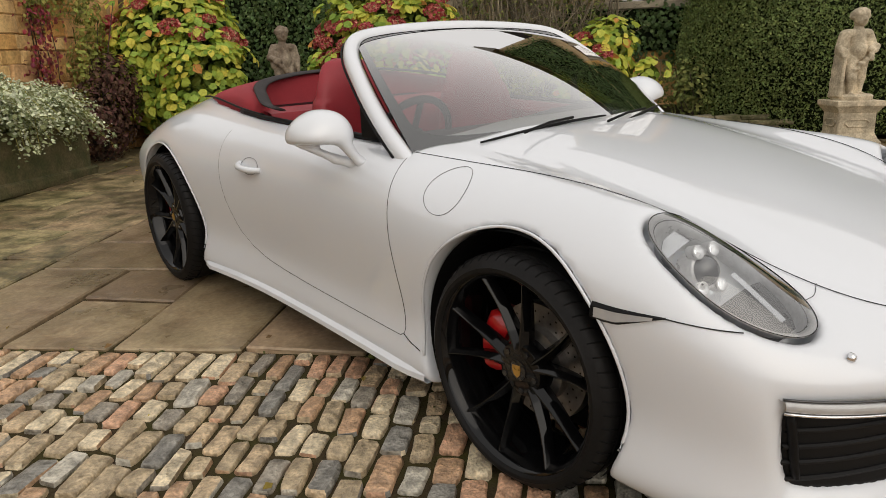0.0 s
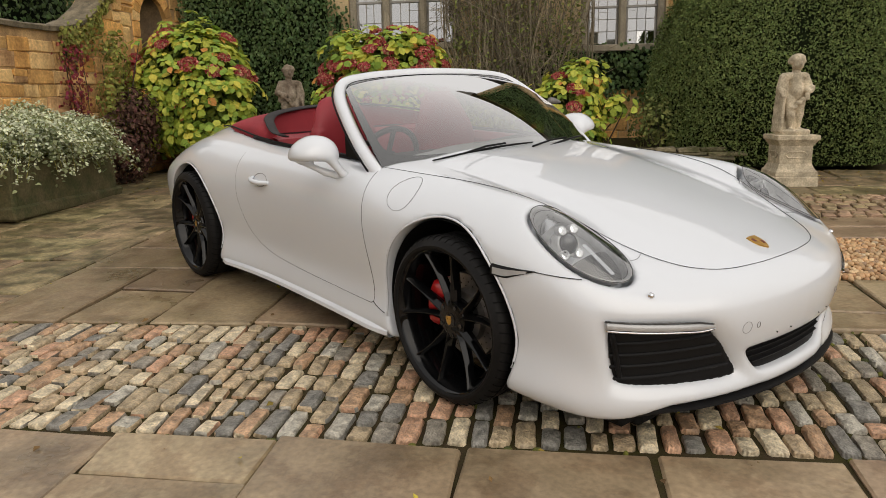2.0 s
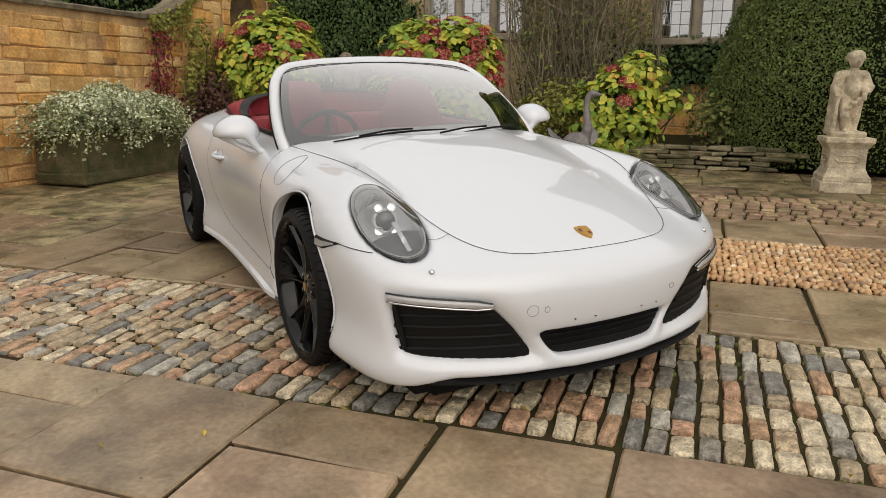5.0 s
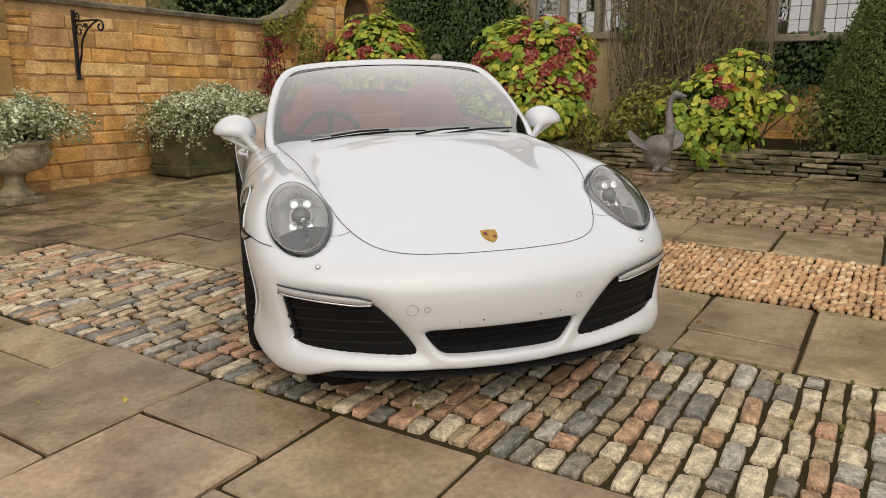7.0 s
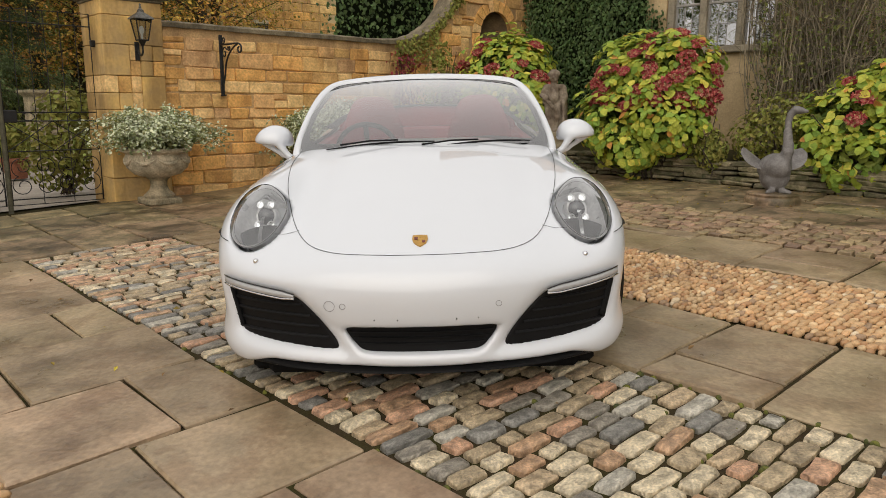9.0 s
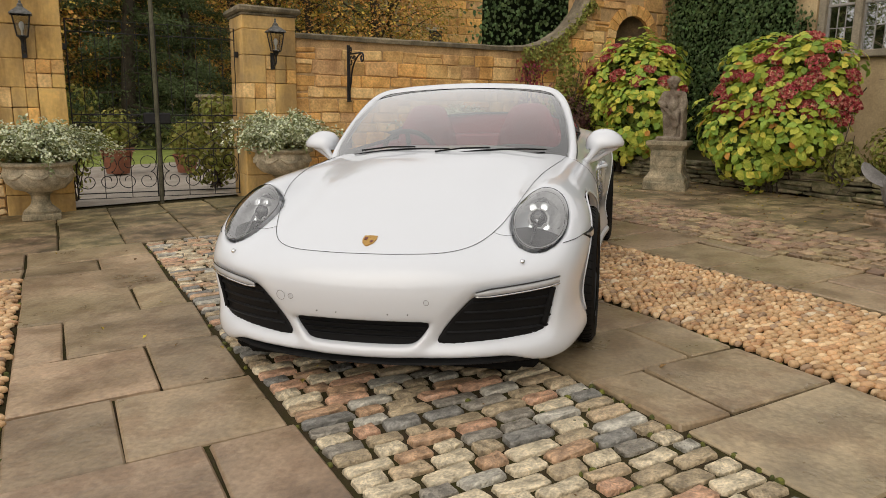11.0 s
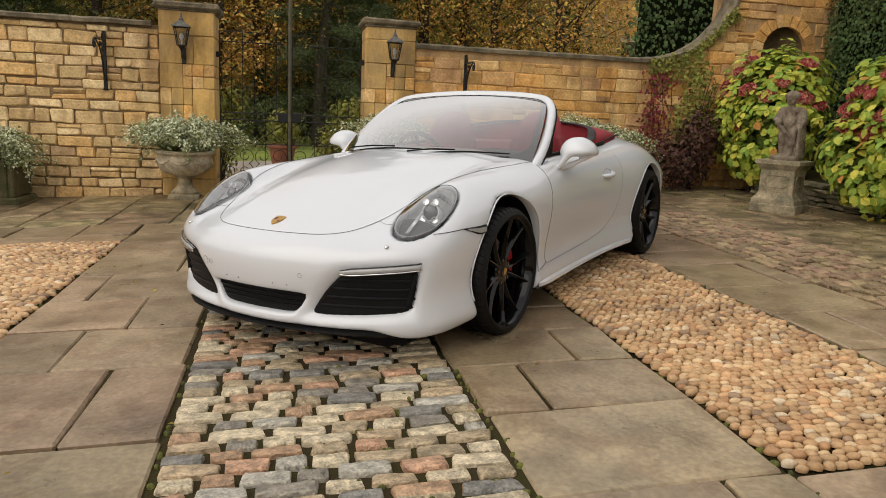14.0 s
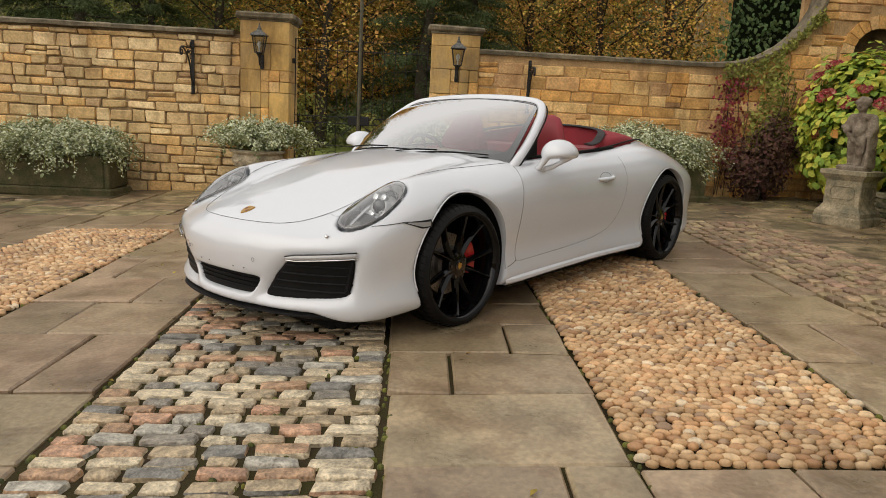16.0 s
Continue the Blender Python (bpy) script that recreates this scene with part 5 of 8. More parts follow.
part("well_lining", Geo().box((-2.02, 0, 0.865), (0.30, 0.98, 0.05), 0.02), M_PLASTIC, roof)
g = Geo()
rows = []
for y in np.linspace(-0.60, 0.60, 25):
    rows.append([(-1.74, y, 0.60), (-1.76, y, 0.80), (-1.80, y, 0.885), (-1.90, y, 0.90), (-2.10, y, 0.885)])
part("rear_bench", g.sheet(rows), M_LEATHER, car, "red leather rear shelf", smooth=40)
for s in (1, -1):
    pts = []
    for x in np.linspace(-1.72, -2.60, 24):
        t = (-x - 1.72) / 0.90
        half = 0.672 - 0.10 * t**2.2
        z = float(top_z(np.array([x]), np.array([half]))[0])
        pts.append((x, s * half, z + 0.006))
    part("roof_edge_trim", Geo().tube(pts, 0.007, 6, flat=0.7), M_PLASTIC, car, "black trim along the folded roof", smooth=True)

# ---- ground ----
def structure(ob, label, category):
    return tagged(ob, label, category, kind="structure")


xs = [-160, -80, -40, -20, -12, -8, -5, 0, 5, 10, 20, 40, 80, 160]
ys = [-160, -80, -40, -20, -8, -4, 0, 4, 8, 11, 20, 40, 80, 160]
structure(part("ground", Geo().sheet([[(x, y, floor_z(max(-8, min(11, y))) - 0.05) for x in xs] for y in ys]), M_BED), "dark damp earth under and around the courtyard", "ground")
structure(part("lawn", Geo().sheet([[(x, y, floor_z(max(-8, min(11, y))) - 0.035) for x in (-60, -30, -12, -7.2)] for y in (-40, -8, 0, 4, 11, 40)]), M_GRASS), "green lawn beyond the iron gate", "lawn")
structure(part("garden_path", Geo().sheet([[(x, y, floor_z(y) - 0.03) for x in (-10.5, -7, -4.9)] for y in (-3.0, 0, 3, 5.5)]), M_GRAVEL), "pale gravel path beyond the gate", "path")

# ---- garden wall with gate pillars, upright; blocks are laid over a mortar core ----
WF = -4.42
rng = random.Random(5)


def block_mesh(s, material=M_STONE, jit=0.011):
    v = Geo().box((0, 0, 0), s, rng.uniform(0.007, 0.015), jit=jit, rng=rng)
    return v.mesh("stone_block", material, 30)


def lay_blocks(parent, at, y0, y1, z0, z1, skip=None, sizes=(0.20, 0.48), rise=(0.12, 0.19), top=None, material=M_STONE, name="stone_block", axis="y", joint=(0.005, 0.013), thin=0.07):
    """Courses of rough blocks on a wall that runs along an axis; at: the place of the face across it."""
    z = z0
    while z < z1 - 0.05:
        h = min(rng.uniform(*rise), z1 - z)
        if z1 - z - h < 0.06:
            h = z1 - z
        y = y0
        first = True
        while y < y1 - 0.04:
            w = rng.uniform(*sizes) * (0.6 if first and rng.random() < 0.5 else 1)
            first = False
            w = min(w, y1 - y)
            if y1 - y - w < 0.1:
                w = y1 - y
            # here and there two thin stones lie in place of one
            cut = rng.uniform(0.4, 0.6) if h > 0.13 and rng.random() < thin else 1.0
            for zz, hh in ((z, h * cut), (z + h * cut, h * (1 - cut))):
                c = (y + w / 2, zz + hh / 2)
                if hh < 0.02 or (skip and skip(*c)) or (top and c[1] + hh / 2 > top(c[0])):
                    continue
                d = 0.06
                gap = rng.uniform(*joint)
                proud = rng.uniform(-0.006, 0.008)
                if axis == "y":
                    me = block_mesh((d, w - gap, hh - gap), material)
                    m = pose(at - d / 2 + 0.012 + proud, c[0], c[1], rng.uniform(-1.2, 1.2), rng.uniform(-1.5, 1.5), 0)
                else:
                    me = block_mesh((w - gap, d, hh - gap), material)
                    m = pose(c[0], at + d / 2 - 0.012 - proud, c[1], rng.uniform(-1.5, 1.5), rng.uniform(-1.2, 1.2), 0)
                part(name, me, None, parent, m=m)
            y += w
        z += h


def coping(name, pts, wide, thick, label):
    """Rough stone capping along a line of (y, z) points."""
    g = Geo()
    rows = []
    for i, (y, z) in enumerate(pts):
        a, b = pts[max(0, i - 1)], pts[min(len(pts) - 1, i + 1)]
        t = Vector((0, b[0] - a[0], b[1] - a[1])).normalized()
        n = Vector((0, -t.z, t.y))
        j = lambda: rng.uniform(-0.006, 0.006)
        c = Vector((WF - 0.16, y, z))
        rows.append([c + Vector((dx + j(), 0, 0)) + n * (dn + j()) for dx, dn in ((wide, -thick), (wide + 0.004, -0.02), (wide - 0.03, 0), (0, 0.012), (-wide + 0.03, 0), (-wide, -0.02), (-wide, -thick))])
    g.sheet(rows, closed=True)
    g.f.append(tuple(range(7)))
    g.f.append(tuple(len(g.v) - 7 + i for i in range(7)))
    return structure(part(name, g, M_COPING, smooth=40), label, "coping")


TOP_L, TOP_R = 2.17, 2.11
wl = structure(part("wall_west_1", Geo().box((WF - 0.20, -2.9, TOP_L / 2 - 0.45), (0.36, 6.5, TOP_L + 0.8), 0.005), M_GROUT), "honey limestone garden wall of coursed blocks", "wall")
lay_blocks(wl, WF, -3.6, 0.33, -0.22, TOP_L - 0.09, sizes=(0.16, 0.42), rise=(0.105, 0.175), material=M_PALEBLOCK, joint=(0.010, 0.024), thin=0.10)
coping("coping_1", [(y, TOP_L) for y in np.arange(-6.15, 0.40, 0.16)], 0.23, 0.065, "dark lichened flat stone coping")
SWEEP = [(6.85, TOP_R + 0.01), (7.10, 2.15), (7.35, 2.215), (7.58, 2.325), (7.78, 2.46), (7.95, 2.63), (8.08, 2.82), (8.17, 3.05), (8.22, 3.3), (8.25, 3.6), (8.26, 4.4)]
sw = spline([p[0] for p in SWEEP[:7]], [p[1] for p in SWEEP[:7]])


def wall_top(y):
    return TOP_R - 0.08 if y < 6.9 else float(sw(y)) - 0.08 if y < 8.08 else 4.4 if y > 8.2 else 2.8


outline = [(3.5, -0.6), (8.30, -0.6)] + [(p[0], p[1] - 0.03) for p in SWEEP[::-1]] + [(3.5, TOP_R - 0.03)]
wr = structure(part("wall_west_2", Geo().prism(outline, WF - 0.36, WF - 0.004, "x"), M_MORTAR), "honey limestone garden wall sweeping up to the house", "wall")
lay_blocks(wr, WF, 3.54, 8.26, -0.05, 4.3, top=wall_top)
path = [(y, TOP_R) for y in np.arange(3.5, 6.85, 0.16)] + [tuple(p) for p in smooth_path(SWEEP, 40)]
coping("coping_2", path, 0.20, 0.065, "lichened coping that sweeps up in a curve")

# tall wall with an arched niche
NY, NR, NS, NB = 9.03, 0.36, 2.33, 1.25
wn_ = structure(part("wall_west_3", Geo().box((WF - 0.42, 9.15, 2.4), (0.10, 2.1, 6.0), 0.0), M_MORTAR), "tall honey stone wall with an arched niche", "wall")
g = Geo()
g.prism([(8.26, -0.6), (NY - NR, -0.6), (NY - NR, 5.2), (8.26, 5.2)], WF - 0.38, WF - 0.004, "x")
g.prism([(NY + NR, -0.6), (10.1, -0.6), (10.1, 5.2), (NY + NR, 5.2)], WF - 0.38, WF - 0.004, "x")
g.prism([(NY - NR, -0.6), (NY + NR, -0.6), (NY + NR, NB), (NY - NR, NB)], WF - 0.38, WF - 0.004, "x")
arc = [(NY + NR * math.cos(a), NS + NR * math.sin(a)) for a in np.linspace(0, math.pi, 21)]
for a, b in zip(arc, arc[1:]):
    g.prism([a, (a[0], 5.2), (b[0], 5.2), b], WF - 0.38, WF - 0.004, "x")
part("niche_front", g, M_MORTAR, wn_)
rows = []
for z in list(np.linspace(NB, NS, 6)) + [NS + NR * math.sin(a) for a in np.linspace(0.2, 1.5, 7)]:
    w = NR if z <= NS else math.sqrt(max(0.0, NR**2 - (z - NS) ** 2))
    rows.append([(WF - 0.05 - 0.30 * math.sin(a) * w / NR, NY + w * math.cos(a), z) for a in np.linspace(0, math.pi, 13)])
# the recess takes the darkened stone, its shade painted in
part("niche_recess", Geo().sheet(rows), M_NICHE, wn_, "curved back of the niche, darkened in colour for shade", smooth=True)


def in_niche(y, z):
    return (abs(y - NY) < NR + 0.16 and NB - 0.05 < z < NS) or math.hypot(y - NY, z - NS) < NR + 0.2 and z >= NS


lay_blocks(wn_, WF + 0.004, 8.20, 10.05, 0.2, 4.6, skip=in_niche, rise=(0.15, 0.24), sizes=(0.25, 0.5))
for i in range(11):
    a0, a1 = math.pi * i / 11 + 0.012, math.pi * (i + 1) / 11 - 0.012
    o = [(NY + r * math.cos(a), NS + r * math.sin(a)) for r, a in ((NR - 0.004, a0), (NR + 0.17, a0), (NR + 0.17, a1), (NR - 0.004, a1))]
    part("arch_stone", Geo().prism(o, WF - 0.05, WF + 0.016, "x"), M_STONE, wn_)
for s in (-1, 1):
    for k in range(5):
        part("jamb_stone", Geo().box((WF - 0.015, NY + s * (NR + 0.085), NB + 0.11 + 0.215 * k), (0.06, 0.165, 0.205), 0.01, jit=0.004, rng=rng), M_STONE, wn_)

# gate pillars of dressed stone
def pillar(y0, y1, top, name):
    yc, w = (y0 + y1) / 2, y1 - y0
    zb = floor_z(yc)
    p = thing(name, "square dressed stone gate pillar with a flat weathered cap", "gate pillar", "pair of gate pillars", pose(-4.36 - 0.34, yc, zb))
    h = top - zb
    r = random.Random(int(y0 * 100))
    z = -0.15
    k = 0
    while z < h - 0.10:
        ch = min(r.uniform(0.28, 0.42), h - 0.09 - z)
        if h - 0.09 - z - ch < 0.1:
            ch = h - 0.09 - z
        cut = [-w / 2, r.choice((-0.07, 0.08, 0.0)), w / 2] if k % 2 else [-w / 2, w / 2]
        if 0.75 < z + ch / 2 < 1.75:
            # small stones let in round the lantern's fixing
            cut = [-w / 2, -0.19, -0.05, 0.06, w / 2] if k % 2 else [-w / 2, -0.05, 0.06, 0.20, w / 2]
        for a, b in zip(cut, cut[1:]):
            n = 2 if b - a < 0.15 else 1
            for i in range(n):
                zz = z + ch * (i + 0.5) / n
                part("pillar_block", Geo().box((r.uniform(-0.002, 0.003), (a + b) / 2, zz), (0.66, b - a - 0.004, ch / n - 0.004), 0.008, jit=0.002, rng=r), M_STONE if n == 2 and r.random() < 0.6 else M_ASHLAR, p)
        z += ch
        k += 1
    g = Geo()
    g.box((0, 0, h - 0.080), (0.69, w + 0.03, 0.03), 0.008, jit=0.004, rng=r)
    g.box((0, 0, h - 0.026), (0.77, w + 0.11, 0.085), 0.022, jit=0.010, rng=r)
    part("pillar_cap", g, M_COPING, p, "dark weathered cap stone")
    return p


pillar(0.335, 0.99, 2.40, "gate_pillar")
pillar(2.89, 3.545, 2.37, "gate_pillar")


# wall lanterns
def lantern(y, z):
    t = thing("wall_lantern", "black iron wall lantern with glazed sides on a stone pillar", "lantern", "pair of wall lanterns", pose(-4.36 + 0.17, y, z + 0.018) @ Matrix.Scale(0.83, 4))
    g = Geo()
    for a in range(4):
        c, s = [(1, 1), (1, -1), (-1, -1), (-1, 1)][a]
        g.tube([(c * 0.058, s * 0.058, -0.17), (c * 0.098, s * 0.098, 0.09)], 0.008, 6)
    for r, zz in ((0.058, -0.17), (0.098, 0.09)):
        g.tube([(r, r, zz), (r, -r, zz), (-r, -r, zz), (-r, r, zz)], 0.009, 6, closed=True)
    part("lantern_frame", g, M_IRON, t)
    g = Geo()
    rows = [[(c * r, s * r, zz) for c, s in ((1, 1), (1, -1), (-1, -1), (-1, 1))] for r, zz in ((0.125, 0.088), (0.118, 0.105), (0.07, 0.145), (0.035, 0.175), (0.03, 0.20), (0.0, 0.205))]
    g.sheet(rows, closed=True)
    g.lathe([(0.03, 0.195), (0.034, 0.205), (0.016, 0.225), (0.018, 0.24), (0.010, 0.255), (0.013, 0.268), (0.0, 0.29)], 10)
    part("lantern_roof", g, M_ZINC, t)
    for c, s in ((1, 0), (-1, 0), (0, 1), (0, -1)):
        a, b = 0.056, 0.094
        if c:
            q = [(c * a, -a, -0.165), (c * a, a, -0.165), (c * b, b, 0.085), (c * b, -b, 0.085)]
        else:
            q = [(-a, s * a, -0.165), (a, s * a, -0.165), (b, s * b, 0.085), (-b, s * b, 0.085)]
        part("pane", Geo().add(q, [(0, 1, 2, 3)]), M_LAMPGLASS, t).visible_shadow = False
    part("bulb", Geo().lathe([(0.012, -0.16), (0.014, -0.10), (0.030, -0.06), (0.032, -0.03), (0.02, 0.0), (0, 0.01)], 12), M_BULB, t, smooth=True)
    g = Geo()
    g.lathe([(0.012, -0.26), (0.02, -0.235), (0.045, -0.19), (0.062, -0.17)], 10)
    g.tube(smooth_path([(0, 0, -0.25), (-0.01, 0, -0.33), (-0.09, 0, -0.36), (-0.16, 0, -0.30), (-0.20, 0, -0.29)], 16), 0.013, 6)
    g.box((-0.20, 0, -0.30), (0.02, 0.06, 0.24), 0.006)
    part("lantern_arm", g, M_IRON, t)
    return t


lantern(0.63, 2.005)
lantern(3.245, 1.985)


# wrought iron hanging brackets on the walls
def bracket(y, z):
    t = thing("hanging_bracket", "black wrought iron hanging basket bracket on the stone wall", "bracket", "wall brackets", pose(WF + 0.02, y, z))
    part("back_bar", Geo().box((0.012, 0, 0), (0.022, 0.045, 0.70), 0.006), M_IRON, t)
    part("arm", Geo().tube(smooth_path([(0.02, 0, 0.24), (0.2, 0, 0.235), (0.42, 0, 0.235), (0.50, 0, 0.21), (0.51, 0, 0.15), (0.46, 0, 0.13), (0.43, 0, 0.17), (0.46, 0, 0.195)], 36), 0.011, 6), M_IRON, t)
    part("brace", Geo().tube(smooth_path([(0.02, 0, -0.26), (0.09, 0, -0.12), (0.13, 0, 0.02), (0.22, 0, 0.13), (0.34, 0, 0.20), (0.42, 0, 0.225)], 30), 0.011, 6), M_IRON, t)
    for c, r, a0 in (((0.10, 0.14), 0.07, 0.5), ((0.22, 0.19), 0.035, 2.5), ((0.08, 0.29), 0.045, 4.0)):
        pts = [(c[0] + r * (1 - 0.11 * a) * math.cos(a0 + a), 0, c[1] + r * (1 - 0.11 * a) * math.sin(a0 + a)) for a in np.linspace(0, 7.5, 26)]
        part("scroll", Geo().tube(pts, 0.008, 5), M_IRON, t)
    part("foot_scroll", Geo().tube([(0.02 + 0.03 * math.sin(a), 0.025 * math.cos(a), -0.35) for a in np.linspace(0, 5, 10)], 0.009, 5), M_IRON, t)


bracket(4.24, 1.645)
bracket(-0.30, 1.66)

# ---- iron gate between the pillars ----
GX = -4.62
gate = thing("iron_gate", "black wrought iron double gate with scrolled lower panels", "gate", m=pose(GX, 0, floor_z(1.9)))


def leaf(y0, y1):
    lf = part("gate_leaf", Geo().tube([(0, y0, 0.06), (0, y0, 2.05), (0, y1, 2.05), (0, y1, 0.06)], 0.010, 6, closed=True), M_IRON, gate, "black iron gate leaf")
    for z in (0.12, 0.62, 0.93, 1.02, 1.92):
        part("rail", Geo().tube([(0, y0, z), (0, y1, z)], 0.0065, 6), M_IRON, lf)
    n = 6
    for i in range(1, n):
        y = y0 + (y1 - y0) * i / n
        part("bar", Geo().tube([(0, y, 1.02), (0, y, 2.05)], 0.0045, 5), M_IRON, lf)
        if i % 2 == 0:
            part("bar", Geo().tube([(0, y, 0.06), (0, y, 1.02)], 0.0045, 5), M_IRON, lf)
    w = (y1 - y0) / 2
    for k in range(2):
        a, b = y0 + w * k, y0 + w * (k + 1)
        part("cross_bar", Geo().tube([(0, a, 0.62), (0, b, 0.93)], 0.005, 5), M_IRON, lf)
        part("cross_bar", Geo().tube([(0, b, 0.62), (0, a, 0.93)], 0.005, 5), M_IRON, lf)
        for q in (-1, 1):
            c = ((a + b) / 2 + q * w * 0.24, 0.36)
            for up in (1, -1):
                pts = [(0, c[0] + q * 0.10 * (1 - 0.1 * t) * math.cos(t), c[1] + up * (0.12 + 0.10 * (1 - 0.1 * t) * math.sin(t) - 0.02)) for t in np.linspace(-1.2, 6.4, 22)]
                part("scroll", Geo().tube(pts, 0.005, 5), M_IRON, lf)
        part("ring", Geo().tube([(0, (a + b) / 2 + 0.06 * math.cos(t), 0.975 + 0.04 * math.sin(t)) for t in np.linspace(0, 6.28, 14, endpoint=False)], 0.005, 5, closed=True), M_IRON, lf)
    return lf


leaf(1.03, 1.89)
leaf(1.95, 2.85)
part("gate_pole", Geo().tube([(0.03, 1.92, -0.02), (0.03, 1.92, 2.75)], 0.024, 10), M_POLE, gate, "tall iron pole at the meeting of the leaves")
part("lock_box", Geo().box((0, 1.92, 0.98), (0.06, 0.30, 0.13), 0.01), M_IRON, gate, "iron lock box")
part("hinge", Geo().box((0, 1.01, 1.75), (0.05, 0.05, 0.07), 0.008), M_IRON, gate)
part("hinge", Geo().box((0, 2.87, 1.75), (0.05, 0.05, 0.07), 0.008), M_IRON, gate)

# ---- house front ----
HY = 9.78
WINS = [(1.50, 2.64, 1.90, 3.75, 2), (-1.80, -0.18, 2.00, 3.85, 3)]
g = Geo()
g.prism([(-4.5, -0.5), (-1.80, -0.5), (-1.80, 4.1), (-4.5, 4.1)], HY, HY + 0.4, "y")
g.prism([(-0.18, -0.5), (1.50, -0.5), (1.50, 4.1), (-0.18, 4.1)], HY, HY + 0.4, "y")
g.prism([(2.64, -0.5), (12.0, -0.5), (12.0, 6.2), (2.64, 6.2)], HY, HY + 0.4, "y")
for x0, x1, z0, z1, n in WINS:
    g.prism([(x0, -0.5), (x1, -0.5), (x1, z0), (x0, z0)], HY, HY + 0.4, "y")
    g.prism([(x0, z1), (x1, z1), (x1, 6.2 if x0 > 1 else 4.1), (x0, 6.2 if x0 > 1 else 4.1)], HY, HY + 0.4, "y")
house = structure(part("wall_house", g, M_HOUSE), "honey limestone house front behind the planting", "wall")
part("low_roof", Geo().prism([(HY - 0.3, 4.05), (HY + 4.0, 5.3), (HY + 4.0, 5.1), (HY + 0.2, 4.0)], -5.0, 1.4, "x"), M_ROOF, house, "low stone slate roof")
part("house_roof", Geo().prism([(HY - 0.35, 6.0), (HY + 5.0, 10.0), (HY + 5.0, 9.8), (HY + 0.2, 6.0)], 1.4, 12.2, "x"), M_ROOF, house, "stone slate roof")
rng = random.Random(8)
lay_blocks(house, HY, 2.66, 3.6, 0.6, 4.2, axis="x", material=M_STONE, sizes=(0.28, 0.5), rise=(0.18, 0.26))
lay_blocks(house, HY, 1.2, 2.9, 0.3, 1.80, axis="x", material=M_STONE, sizes=(0.28, 0.5), rise=(0.18, 0.26))
structure(part("room", Geo().box((2, HY + 2.4, 2.6), (13, 0.1, 6), 0), M_ROOM), "dim room behind the house windows", "room")
for k, (x0, x1, z0, z1, n) in enumerate(WINS):
    win = structure(thing(f"window_{k + 1}", "", "window", m=pose(0, HY, 0)), "stone mullioned window with leaded panes", "window")
    part("window_sill", Geo().box(((x0 + x1) / 2, -0.02, z0 - 0.035), (x1 - x0 + 0.16, 0.16, 0.09), 0.012), M_MULLION, win, "pale stone sill")
    w = (x1 - x0) / n
    for i in range(n + 1):
        x = x0 + w * i
        part("mullion", Geo().box((min(max(x, x0 + 0.05), x1 - 0.05), 0.10, (z0 + z1) / 2), (0.10, 0.18, z1 - z0), 0.025), M_MULLION, win, "stone mullion")
    for i in range(n):
        a, b = x0 + w * i + 0.05 + (0.05 if i == 0 else 0), x0 + w * (i + 1) - 0.05 - (0.05 if i == n - 1 else 0)
        casement = part("casement", Geo().tube([(a + 0.015, 0.10, z0 + 0.02), (b - 0.015, 0.10, z0 + 0.02), (b - 0.015, 0.10, z1 - 0.02), (a + 0.015, 0.10, z1 - 0.02)], 0.022, 4, closed=True), M_WINLEAD, win, "pale painted casement")
        zt = z0 + 0.52 + (0.08 if k else 0)
        part("transom_bar", Geo().box(((a + b) / 2, 0.095, zt), (b - a, 0.04, 0.035), 0.006), M_WINLEAD, casement)
        nx = 3
        zs = list(np.linspace(z0 + 0.03, zt, 4 if not k else 3)) + list(np.linspace(zt, z1 - 0.03, 6))[1:]
        xq = np.linspace(a + 0.03, b - 0.03, nx + 1)
        for x in xq[1:-1]:
            part("lead", Geo().box((x, 0.10, (z0 + z1) / 2), (0.011, 0.012, z1 - z0 - 0.05)), M_WINLEAD, casement)
        for z in zs[1:-1]:
            part("lead", Geo().box(((a + b) / 2, 0.10, z), (b - a - 0.04, 0.012, 0.011)), M_WINLEAD, casement)
        for u in range(nx):
            for v in range(len(zs) - 1):
                tx, tz = rng.uniform(-0.004, 0.004), rng.uniform(-0.004, 0.004)
                j = (-tx - tz, tx - tz, tx + tz, tz - tx)
                me = Geo().add([(xq[u], 0.10 + j[0], zs[v]), (xq[u + 1], 0.10 + j[1], zs[v]), (xq[u + 1], 0.10 + j[2], zs[v + 1]), (xq[u], 0.10 + j[3], zs[v + 1])], [(0, 1, 2, 3)])
                part("pane", me, M_PANE, casement)
# the house's other side and the far boundary, plain, to close the court
structure(part("wall_east", Geo().box((12.2, 2.0, 0.5), (0.4, 16.0, 1.8), 0.02), M_MORTAR), "plain stone boundary wall", "wall")
structure(part("wall_south", Geo().box((3.5, -9.0, 0.2), (17.6, 0.4, 1.6), 0.02), M_MORTAR), "plain stone boundary wall", "wall")

